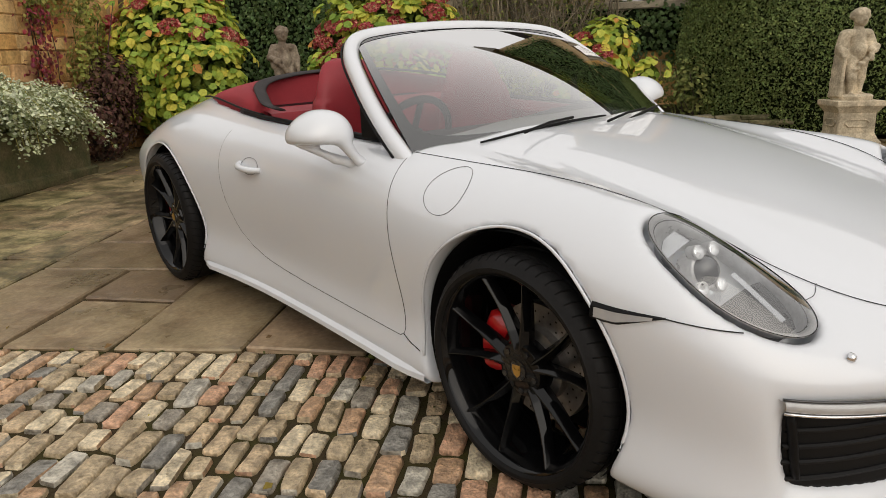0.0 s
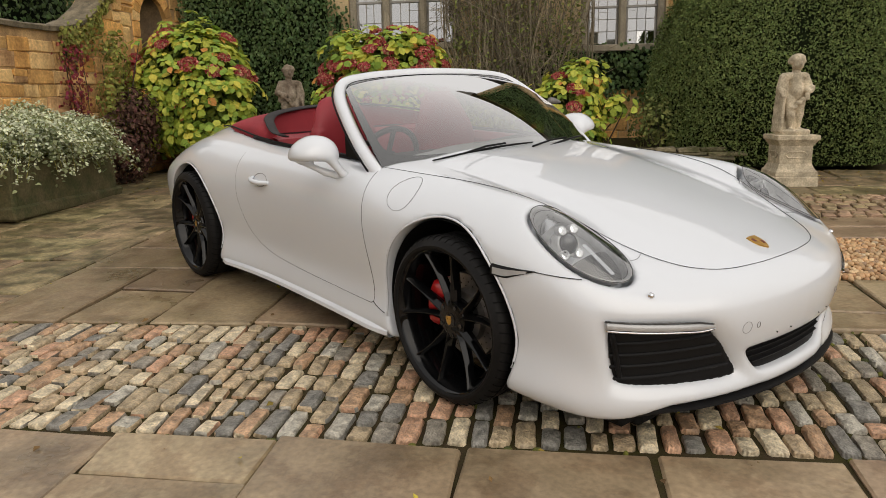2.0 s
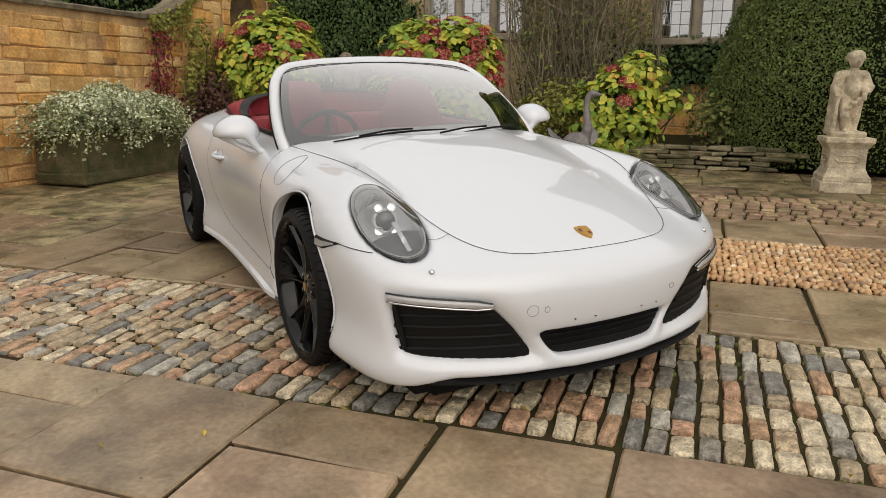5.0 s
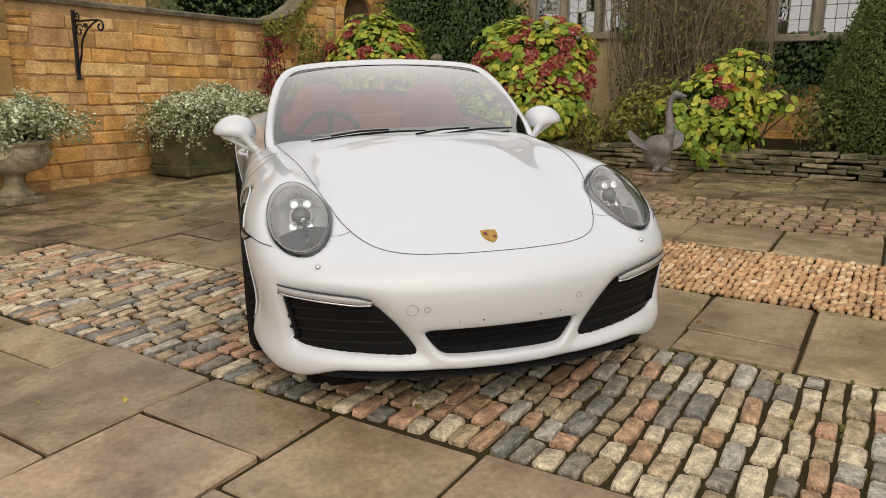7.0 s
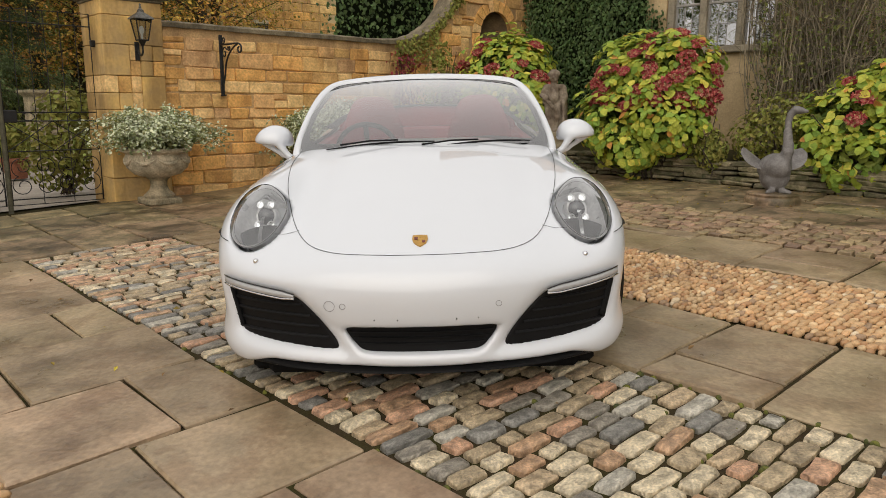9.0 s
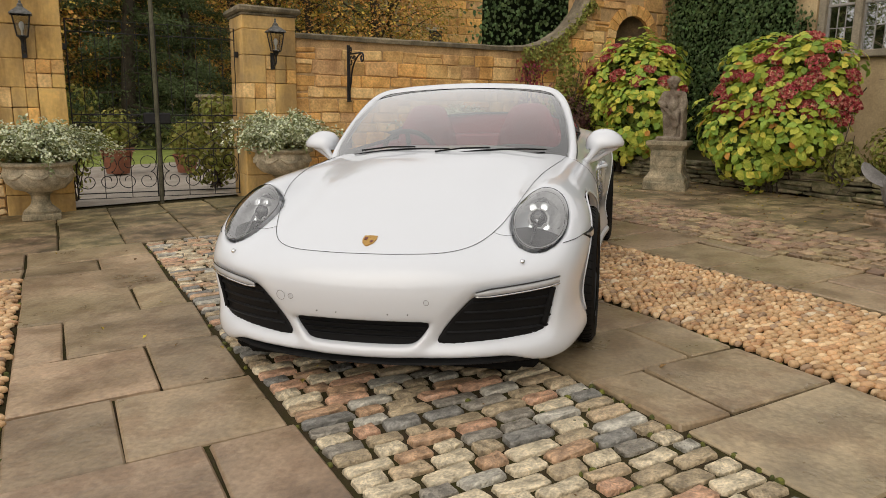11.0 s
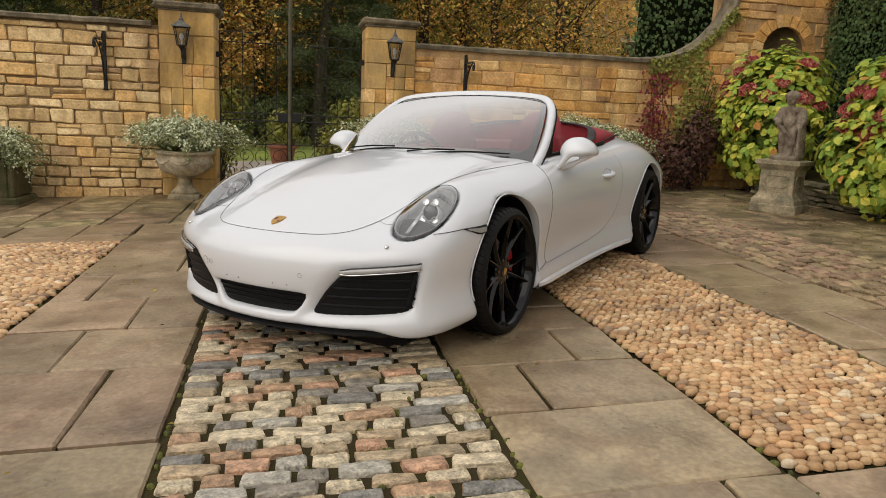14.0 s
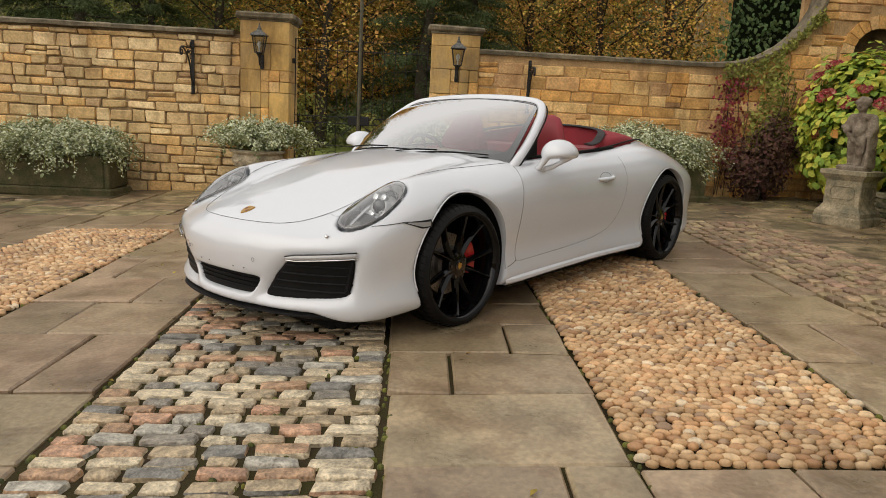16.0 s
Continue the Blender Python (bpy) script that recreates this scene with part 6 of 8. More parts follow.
# ---- raised bed along the house with a dry-stone edge ----
bed = structure(part("bed_soil", Geo().sheet([[(x, y, floor_z(y) + 0.24) for x in (-4.4, -1.0, 2.9)] for y in (8.25, 9.0, HY)]), M_BED), "dark soil of the raised flower bed", "flower bed")
M_EDGING = mat("mossy_edging_stone", (0.26, 0.215, 0.135), 0.92, var=0.5, scale=8, fine=50, bump=0.7, tint=(0.075, 0.075, 0.028), vary=0.4)
edge = thing("bed_edging", "low dry-stone wall that edges the flower bed", "low wall")
rng = random.Random(21)
for layer in range(5):
    x = -3.5 + rng.uniform(0, 0.2)
    while x < 2.95:
        w = rng.uniform(0.18, 0.48)
        h = 0.055
        part("edging_stone", Geo().box((x + w / 2, 8.20 + rng.uniform(-0.02, 0.02), floor_z(8.2) + 0.028 + layer * 0.054), (w - 0.012, 0.20, h - 0.007), 0.010, jit=0.014, rng=rng), M_EDGING, edge)
        x += w

# ---- plants ----
def leaf_mesh(name, pos, nrm, size, material, rs, aspect=0.62, fold=0.18, droop=0.25, tips=None):
    """Many leaves in one mesh: each a folded, drooping blade of six points. pos, nrm: arrays; size: array."""
    n = len(pos)
    nrm = nrm / np.maximum(np.linalg.norm(nrm, axis=1, keepdims=True), 1e-6)
    d = rs.normal(size=(n, 3)) if tips is None else tips + rs.normal(size=(n, 3)) * 0.35
    d -= nrm * (d * nrm).sum(1, keepdims=True)
    d /= np.maximum(np.linalg.norm(d, axis=1, keepdims=True), 1e-6)
    s = np.cross(nrm, d)
    L = size[:, None]
    W = L * aspect * 0.5
    up = nrm * L * fold
    dn = nrm * L * droop
    v = np.stack([pos, pos + d * L * 0.35 + s * W + up * 0.5, pos + d * L * 0.75 + s * W * 0.7 - dn * 0.2 + up * 0.4, pos + d * L - dn, pos + d * L * 0.75 - s * W * 0.7 - dn * 0.2 + up * 0.4, pos + d * L * 0.35 - s * W + up * 0.5, pos + d * L * 0.5 - dn * 0.1], 1)
    o = (np.arange(n) * 7)[:, None]
    f = np.concatenate([o + [0, 6, 2, 1], o + [6, 3, 2, 2], o + [0, 5, 4, 6], o + [6, 4, 3, 3]])
    faces = [tuple(q) if q[2] != q[3] else tuple(q[:3]) for q in f.tolist()]
    me = bpy.data.meshes.new(name)
    me.from_pydata(v.reshape(-1, 3).tolist(), [], faces)
    me.materials.append(material)
    return me


def quad_leaves(name, pos, nrm, size, material, rs, aspect=0.6):
    """Many small leaves of one folded quad each."""
    n = len(pos)
    nrm = nrm / np.maximum(np.linalg.norm(nrm, axis=1, keepdims=True), 1e-6)
    d = rs.normal(size=(n, 3))
    d -= nrm * (d * nrm).sum(1, keepdims=True)
    d /= np.maximum(np.linalg.norm(d, axis=1, keepdims=True), 1e-6)
    s = np.cross(nrm, d)
    L = size[:, None]
    v = np.stack([pos - d * L * 0.5, pos + s * L * aspect * 0.5 + nrm * L * 0.12, pos + d * L * 0.5 - nrm * L * 0.1, pos - s * L * aspect * 0.5 + nrm * L * 0.12], 1)
    o = (np.arange(n) * 4)[:, None]
    f = np.concatenate([o + [0, 1, 2], o + [0, 2, 3]])
    me = bpy.data.meshes.new(name)
    me.from_pydata(v.reshape(-1, 3).tolist(), [], f.tolist())
    me.materials.append(material)
    return me


def sphere_dirs(n, rs):
    d = rs.normal(size=(n, 3))
    return d / np.linalg.norm(d, axis=1, keepdims=True)


def clumps(blobs, n, rs, depth=0.25):
    """Points on and a little under the joint outside of some ellipsoids (centre, radii), with outward ways."""
    pos, nrm = [], []
    share = np.array([b[1][0] * b[1][2] for b in blobs])
    share = share / share.sum()
    for (c, r), q in zip(blobs, share):
        m = int(n * q * 1.6)
        d = sphere_dirs(m, rs)
        k = 1 - depth * rs.random(m) ** 1.5
        p = np.array(c) + d * np.array(r) * k[:, None]
        keep = np.ones(m, bool)
        for c2, r2 in blobs:
            if c2 is not c:
                keep &= (((p - np.array(c2)) / np.array(r2)) ** 2).sum(1) > 0.62
        pos.append(p[keep])
        nrm.append((d / np.array(r))[keep])
    return np.concatenate(pos), np.concatenate(nrm)


# flower heads: three mopheads that all hydrangeas share
HEADS = []
for k in range(3):
    rs = np.random.RandomState(40 + k)
    d = sphere_dirs(150, rs)
    d[:, 2] = np.abs(d[:, 2]) * 0.8 - 0.25
    r = np.array((0.095, 0.09, 0.07)) * rs.uniform(0.8, 1.12, (150, 1))
    HEADS.append(quad_leaves("flower_head", d * r, d + rs.normal(size=(150, 3)) * 0.5, rs.uniform(0.03, 0.05, 150), M_FLOWER, rs, 0.95))


def hydrangea(x, y, blobs, n, heads, seed, label, size=(0.07, 0.125), up=0.0, region=None, scale=1.0):
    rs = np.random.RandomState(seed)
    t = thing("hydrangea_bush", label, "hydrangea", "hydrangeas in the flower bed", stand(x, y, 0, up) @ Matrix.Scale(scale, 4))
    # shoots: each a whorl of broad leaves round its tip; some reach out past the rest
    hub, axis = clumps(blobs, int(n / 4.6), rs, 0.30)
    axis = axis / np.linalg.norm(axis, axis=1, keepdims=True) + np.array((0.0, -0.1, 0.35)) + rs.normal(size=axis.shape) * 0.25
    axis /= np.linalg.norm(axis, axis=1, keepdims=True)
    hub = hub + axis * (np.abs(rs.normal(size=(len(hub), 1))) * 0.045 + (rs.random((len(hub), 1)) < 0.12) * rs.uniform(0.05, 0.16, (len(hub), 1)))
    pos, nrm, tips = [], [], []
    for h_, x_ in zip(hub, axis):
        u_ = np.cross(x_, rs.normal(size=3))
        u_ /= np.linalg.norm(u_)
        w_ = np.cross(x_, u_)
        k_ = rs.randint(4, 7)
        for j_ in range(k_):
            a_ = 2 * math.pi * j_ / k_ + rs.normal() * 0.2
            o_ = u_ * math.cos(a_) + w_ * math.sin(a_)
            pos.append(h_ + o_ * 0.012 + rs.normal(size=3) * 0.012)
            nrm.append(x_ * 0.9 + o_ * 0.25 + np.array((0, 0, 0.25)))
            tips.append(o_ + np.array((0, 0, -0.25)))
    pos, nrm, tips = np.array(pos), np.array(nrm), np.array(tips)
    part("crown", leaf_mesh("crown", pos, nrm, rs.uniform(*size, len(pos)), M_HYD, rs, 0.80, 0.10, 0.10, tips=tips), None, t, "yellow-green and lime autumn leaves")
    # inner layer uses the darker copy, so its shade is painted
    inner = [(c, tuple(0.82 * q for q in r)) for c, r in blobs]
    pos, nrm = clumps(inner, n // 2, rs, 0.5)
    part("inner_leaves", leaf_mesh("inner_leaves", pos, nrm + rs.normal(size=nrm.shape), rs.uniform(0.08, 0.14, len(pos)), M_HYDDARK, rs, 0.7), None, t, "inner leaves with shade painted in as darker green")
    g = Geo()
    for i in range(26):
        a, c = rs.uniform(0, 6.28), blobs[i % len(blobs)][0]
        e = np.array(c) + rs.normal(size=3) * 0.22
        b = np.array((0.22 * math.cos(a), 0.15 * math.sin(a), 0.0))
        g.tube([b, b * 0.55 + e * 0.45, e], [0.013, 0.010, 0.006], 5)
    part("branchwork", g, M_DARKTWIG, t, "brown woody stems")
    pos, nrm = clumps(blobs, 600, rs, 0.02)
    ok = [i for i in range(len(pos)) if nrm[i][1] < 0.6 and (region is None or region(pos[i]))]
    chosen = []
    for i in ok:
        if len(chosen) >= heads:
            break
        if all(np.linalg.norm(pos[i] - pos[j]) > 0.13 for j in chosen):
            chosen.append(i)
    for j, i in enumerate(chosen):
        nn = Vector(nrm[i]).normalized()
        m = Matrix.Translation(Vector(pos[i]) + nn * 0.03) @ (nn * 0.6 + Vector((0, -0.2, 0.6))).to_track_quat("Z", "Y").to_matrix().to_4x4() @ Matrix.Scale(rs.uniform(0.75, 1.2), 4)
        part("flower_head", HEADS[j % 3], None, t, "faded red-pink mophead flower" if j == 0 else "", m=m)
    return t


hydrangea(-3.58, 8.36, [((0, 0, 1.15), (0.70, 0.58, 0.56)), ((-0.28, -0.05, 0.80), (0.56, 0.52, 0.50)), ((0.36, -0.15, 0.88), (0.48, 0.46, 0.54)), ((0.05, 0.05, 1.50), (0.44, 0.40, 0.28)), ((0.2, -0.1, 0.55), (0.52, 0.46, 0.38))], 3100, 15, 3, "large hydrangea with lime-yellow leaves and red-pink mopheads", region=lambda p: p[2] > 0.7, scale=1.07)
hydrangea(-0.98, 8.20, [((0, 0, 1.05), (0.76, 0.56, 0.56)), ((0.20, 0, 1.34), (0.58, 0.45, 0.40)), ((-0.30, 0, 1.32), (0.46, 0.45, 0.38)), ((-0.30, -0.2, 0.70), (0.54, 0.5, 0.44)), ((0.30, -0.2, 0.75), (0.48, 0.45, 0.46)), ((-0.1, -0.3, 0.45), (0.44, 0.4, 0.32))], 3300, 46, 4, "large hydrangea thick with faded red-pink mopheads", region=lambda p: p[2] > 0.85)
hydrangea(1.47, 8.45, [((-0.22, 0, 0.66), (0.46, 0.42, 0.46)), ((-0.02, 0, 1.02), (0.32, 0.32, 0.30)), ((-0.48, -0.1, 0.58), (0.30, 0.32, 0.36)), ((-0.1, -0.15, 0.36), (0.42, 0.36, 0.28)), ((0.40, -0.1, 0.74), (0.17, 0.16, 0.12))], 1150, 3, 5, "lime-yellow hydrangea with few faded flowers", region=lambda p: p[2] > 0.6 and p[0] > -0.3)


# clipped dome of a hedge
def dome(x, y, rx, ry, h, n, seed, name, label, material, core, size, up=0.0):
    rs = np.random.RandomState(seed)
    t = thing(name, label, "hedge", m=stand(x, y, 0, up))

    def spread(m, k=1.0, lumps=0.035):
        d = sphere_dirs(m, rs)
        d[:, 2] = np.abs(d[:, 2])
        e = np.abs(d) ** 0.75 * np.sign(d)
        e /= (np.abs(e) ** 2.4).sum(1, keepdims=True) ** (1 / 2.4)
        w = 1 + lumps * (np.sin(e[:, 0] * 7 + seed) + np.sin(e[:, 2] * 9 + 2) * np.sin(e[:, 1] * 8)) + rs.normal(size=m) * 0.016
        tuck = 1 - 0.17 * np.clip((0.42 - e[:, 2]) / 0.42, 0, 1) ** 1.6
        return e * np.array((rx, ry, h)) * np.stack([tuck, tuck, np.ones(m)], 1) * w[:, None] * k, e / np.array((rx, ry, h))

    pos, nrm = spread(n)
    nrm = nrm / np.linalg.norm(nrm, axis=1, keepdims=True) + rs.normal(size=nrm.shape) * 0.65
    part("foliage", quad_leaves("foliage", pos, nrm, rs.uniform(*size, n), material, rs), None, t, "dense small dark green leaves")
    pos, nrm = spread(n // 2, 0.965)
    part("inner_foliage", quad_leaves("inner_foliage", pos, nrm + rs.normal(size=nrm.shape), rs.uniform(*size, n // 2) * 1.2, material, rs), None, t)
    # core coloured near-black to paint in the shade inside the hedge
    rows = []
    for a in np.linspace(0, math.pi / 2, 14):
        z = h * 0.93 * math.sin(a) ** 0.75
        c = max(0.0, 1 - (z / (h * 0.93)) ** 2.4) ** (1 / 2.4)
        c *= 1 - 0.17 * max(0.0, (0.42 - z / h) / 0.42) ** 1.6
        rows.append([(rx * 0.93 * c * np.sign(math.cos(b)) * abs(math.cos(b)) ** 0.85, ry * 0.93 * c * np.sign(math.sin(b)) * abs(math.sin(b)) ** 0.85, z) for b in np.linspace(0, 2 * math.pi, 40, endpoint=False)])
    part("painted_shade_core", Geo().sheet(rows, closed=True), core, t, smooth=True)
    return t


dome(3.90, 9.05, 1.66, 1.15, 2.62, 80000, 11, "topiary_hedge", "large clipped dome of dark green hedge beside the house", M_HEDGE, M_HEDGECORE, (0.020, 0.042))


# ivy on the house
def ivy(name, label, boxes, n, seed, material, size, bulge=0.22, sag=0.0):
    """Leaves that hang over parts of a wall along x; boxes: (x0, x1, z0, z1)."""
    rs = np.random.RandomState(seed)
    t = thing(name, label, "climber")
    pos = []
    for x0, x1, z0, z1 in boxes:
        m = int(n * (x1 - x0) * (z1 - z0) / sum((b[1] - b[0]) * (b[3] - b[2]) for b in boxes))
        x, z = rs.uniform(x0, x1, m), rs.uniform(z0, z1, m)
        depth = bulge * (0.5 + 0.5 * np.sin(x * 5.1 + seed) * np.sin(z * 4.3 + 1)) * rs.uniform(0.3, 1, m) + 0.03
        x += rs.normal(size=m) * 0.08
        z += rs.normal(size=m) * 0.08
        pos.append(np.stack([x, HY - depth, z], 1))
    pos = np.concatenate(pos)
    nrm = np.array((0, -0.9, 0.35)) + rs.normal(size=pos.shape) * 0.45
    part("foliage", leaf_mesh("foliage", pos, nrm, rs.uniform(*size, len(pos)), material, rs, 0.85, 0.1, 0.2, tips=np.tile((0, -0.2, -1.0), (len(pos), 1))), None, t)
    # near-black boxes paint in shade behind the ivy; no stems are built
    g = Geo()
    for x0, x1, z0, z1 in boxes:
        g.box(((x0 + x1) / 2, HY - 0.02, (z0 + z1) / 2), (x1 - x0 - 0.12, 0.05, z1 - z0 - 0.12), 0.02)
    part("branchwork", g, M_HEDGECORE, t, "near-black backing that paints in shade behind the ivy")
    return t


ivy("ivy", "dark green ivy that covers the house front", [(-4.35, -2.05, 0.4, 4.6), (-2.05, -1.85, 0.4, 2.5)], 17000, 31, M_IVY, (0.03, 0.062))
ivy("wall_climber", "dark climber over the upper house front beside the hedge", [(2.80, 8.9, 2.5, 4.1), (1.6, 7.6, 4.1, 5.95)], 15000, 35, M_IVY, (0.05, 0.09), 0.16)
ivy("low_climber", "dull green climber below the window", [(0.9, 2.75, 1.25, 1.9)], 1300, 33, M_IVY, (0.035, 0.07), 0.14)


# a tangle of bare winter stems against the house
def tangle(x0, x1, top, n, seed, name, label, material, y=9.45, leaves=0):
    rs = np.random.RandomState(seed)
    t = thing(name, label, "shrub", m=stand(0, y, 0, 0.2))
    g = Geo()
    for i in range(n):
        bx = rs.uniform(x0 + 0.15, x1 - 0.15)
        p = np.array((bx, rs.uniform(-0.25, 0.2), 0.0))
        hgt = top * rs.uniform(0.55, 1.05)
        lean = rs.normal() * 0.28
        pts = [p]
        for k in range(1, 7):
            q = pts[-1] + np.array((lean * hgt / 6 + rs.normal() * 0.06, rs.normal() * 0.05, hgt / 6))
            q[0] = min(max(q[0], x0 - 0.1), x1 + 0.1)
            pts.append(q)
        if rs.random() < 0.35:
            pts += [pts[-1] + np.array((rs.normal() * 0.2, -0.1, -0.12)), pts[-1] + np.array((rs.normal() * 0.3, -0.15, -0.45))]
        r0 = rs.uniform(0.004, 0.010)
        g.tube(pts, [r0 * (1 - 0.6 * k / len(pts)) for k in range(len(pts))], 4, cap=False)
        for _ in range(3):
            k = rs.randint(2, len(pts) - 1)
            w = np.array((rs.normal() * 0.25, rs.normal() * 0.12, rs.uniform(-0.1, 0.3)))
            g.tube([pts[k], pts[k] + w * 0.6, pts[k] + w * 1.2 + (0, 0, -0.06)], [0.004, 0.003, 0.002], 4, cap=False)
    part("branchwork", g, material, t, "pale brown bare stems")
    if leaves:
        pos = np.stack([rs.uniform(x0, x1, leaves), rs.uniform(-0.35, 0.2, leaves), rs.uniform(0.1, top, leaves)], 1)
        part("foliage", leaf_mesh("foliage", pos, rs.normal(size=pos.shape) + (0, -0.6, 0.5), rs.uniform(0.03, 0.07, leaves), M_GREENWOOD, rs), None, t, "sparse dull green leaves")
    return t


tangle(-0.25, 1.55, 3.4, 230, 51, "bare_shrub", "leggy shrub of bare grey-brown stems against the house", M_TWIG, leaves=4200)


def leafy_shrub(x, y, blobs, n, seed, name, label, material, size, up=0.0, kind="shrub"):
    rs = np.random.RandomState(seed)
    t = thing(name, label, kind, m=stand(x, y, 0, up))
    pos, nrm = clumps(blobs, n, rs, 0.6)
    part("foliage", leaf_mesh("foliage", pos, nrm + rs.normal(size=nrm.shape) * 0.6 + (0, 0, 0.5), rs.uniform(*size, len(pos)), material, rs, 0.6), None, t)
    g = Geo()
    for i in range(18):
        a, c = rs.uniform(0, 6.28), blobs[i % len(blobs)][0]
        e = np.array(c) + rs.normal(size=3) * 0.15
        b = np.array((0.08 * math.cos(a), 0.08 * math.sin(a), 0.0))
        g.tube([b, b * 0.55 + e * 0.45, e], [0.010, 0.007, 0.004], 4)
    part("branchwork", g, M_DARKTWIG, t)
    return t


leafy_shrub(0.55, 8.55, [((0, 0, 0.45), (0.5, 0.4, 0.4)), ((0.45, 0, 0.35), (0.4, 0.35, 0.3)), ((-0.3, -0.1, 0.3), (0.35, 0.3, 0.3))], 1500, 61, "olive_shrub", "loose olive-green shrub in the flower bed", M_OLIVE, (0.04, 0.08), 0.2)
leafy_shrub(2.45, 8.65, [((0, 0, 0.42), (0.42, 0.3, 0.4)), ((0.25, 0.1, 0.3), (0.3, 0.3, 0.3))], 900, 62, "small_green_shrub", "small bright green shrub beside the hedge", M_GREENWOOD, (0.03, 0.07), 0.1)
leafy_shrub(-0.15, 8.12, [((0, 0, 0.18), (0.22, 0.12, 0.24))], 260, 63, "fern_tuft", "drooping green fern over the stone edging", M_OLIVE, (0.04, 0.09), 0.2)
leafy_shrub(-4.0, 7.35, [((0, 0, 0.42), (0.35, 0.5, 0.45)), ((0.1, 0.2, 0.8), (0.25, 0.35, 0.35))], 1300, 64, "purple_shrub", "dark purple-brown shrub in the wall's corner", M_BROWNLEAF, (0.04, 0.08))
leafy_shrub(-4.12, 7.5, [((0, 0, 0.95), (0.18, 0.35, 0.4)), ((0.0, 0.05, 1.45), (0.12, 0.28, 0.4))], 500, 65, "wall_climber", "green and olive climber on the curved wall", M_OLIVE, (0.04, 0.08))

# red creeper down the wall and ivy on the sweep
rs = np.random.RandomState(71)
cr = thing("red_creeper", "crimson creeper that hangs down the stone wall", "climber", m=pose(WF, 7.05, 0))
pos = np.stack([0.03 + 0.10 * rs.random(420), rs.normal(size=420) * 0.13 + 0.06 * np.sin(np.linspace(0, 9, 420)), rs.uniform(0.75, 1.95, 420)], 1)
part("foliage", leaf_mesh("foliage", pos, np.array((0.9, -0.2, 0.3)) + rs.normal(size=pos.shape) * 0.5, rs.uniform(0.03, 0.06, 420), M_CREEPER, rs, 0.8, tips=np.tile((0, 0, -1.0), (420, 1))), None, cr)
g = Geo()
for i in range(5):
    y = rs.normal() * 0.07
    g.tube([(0.03, y, 2.0), (0.05, y + rs.normal() * 0.05, 1.4), (0.04, y + rs.normal() * 0.06, 0.8), (0.04, y, 0.3)], 0.005, 4)
part("branchwork", g, M_DARKTWIG, cr)
iv = thing("wall_ivy", "ivy and moss trailing over the curved coping", "climber", m=pose(WF, 0, 0))
pos = []
for i in range(700):
    y = rs.uniform(6.9, 8.2)
    z = float(sw(min(y, 8.08))) + rs.normal() * 0.05 - 0.03 - abs(rs.normal()) * 0.16 * (y < 7.7)
    pos.append((0.05 + 0.05 * rs.random(), y + rs.normal() * 0.03, z))
pos = np.array(pos)
part("foliage", leaf_mesh("foliage", pos, np.array((0.9, -0.2, 0.4)) + rs.normal(size=pos.shape) * 0.5, rs.uniform(0.03, 0.06, 700), M_OLIVE, rs, 0.8, tips=np.tile((0.0, 0, -1.0), (700, 1))), None, iv)


# grey-green under-layer leaf, its colour also darkened to paint inner shade
M_SAGE = leafy(mat("sage_leaf_painted_shade", (0.33, 0.37, 0.19), 0.65, var=0.2, scale=20, fine=60, bump=0.1, vary=0.35, hue=0.02, island=True, spec=0.2), 0.3)


# silver trailing plants for pots and troughs
def silver(parent, cx, cy, rx, ry, z, n, seed, trail=0.25, high=0.28):
    """Trailing stems with pale felted leaves, as parts of a planter."""
    rs = np.random.RandomState(seed)
    g, pos, nrm = Geo(), [], []
    for i in range(n):
        a = rs.uniform(0, 2 * math.pi)
        r = math.sqrt(rs.random())
        b = np.array((cx + rx * 0.7 * r * math.cos(a), cy + ry * 0.7 * r * math.sin(a), z))
        out = np.array((math.cos(a) * rx, math.sin(a) * ry, 0))
        out = out / np.linalg.norm(out)
        up = high * rs.uniform(0.4, 1.15) * (1 - 0.35 * r)
        reach = (0.12 + 0.30 * rs.random()) * (0.4 + r)
        m = b + out * reach * 0.5 + (0, 0, up)
        e = b + out * reach * 1.1 + (rs.normal() * 0.05, rs.normal() * 0.05, up - trail * rs.random() * (0.3 + r) * 1.3)
        pts = smooth_path([b, m, e], 10)
        g.tube(pts, 0.003, 4, cap=False)
        for k in range(2, len(pts)):
            for _ in range(4):
                pos.append(pts[k] + rs.normal(size=3) * 0.024)
                nrm.append(out * 0.4 + (0, 0, 0.8) + rs.normal(size=3) * 0.5)
    pos, nrm = np.array(pos), np.array(nrm)
    part("branchwork", g, M_OLIVE, parent)
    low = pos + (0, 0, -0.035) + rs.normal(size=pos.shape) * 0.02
    part("inner_foliage", leaf_mesh("inner_foliage", low[::2], nrm[::2] + rs.normal(size=nrm[::2].shape) * 0.5, rs.uniform(0.03, 0.055, len(low[::2])), M_SAGE, rs, 0.75), None, parent, "grey-green inner leaves, also darkened in colour for shade")
    part("foliage", leaf_mesh("foliage", pos, nrm, rs.uniform(0.020, 0.040, len(pos)), M_SILVER, rs, 0.75, 0.1, 0.15), None, parent, "pale silver-green trailing leaves")


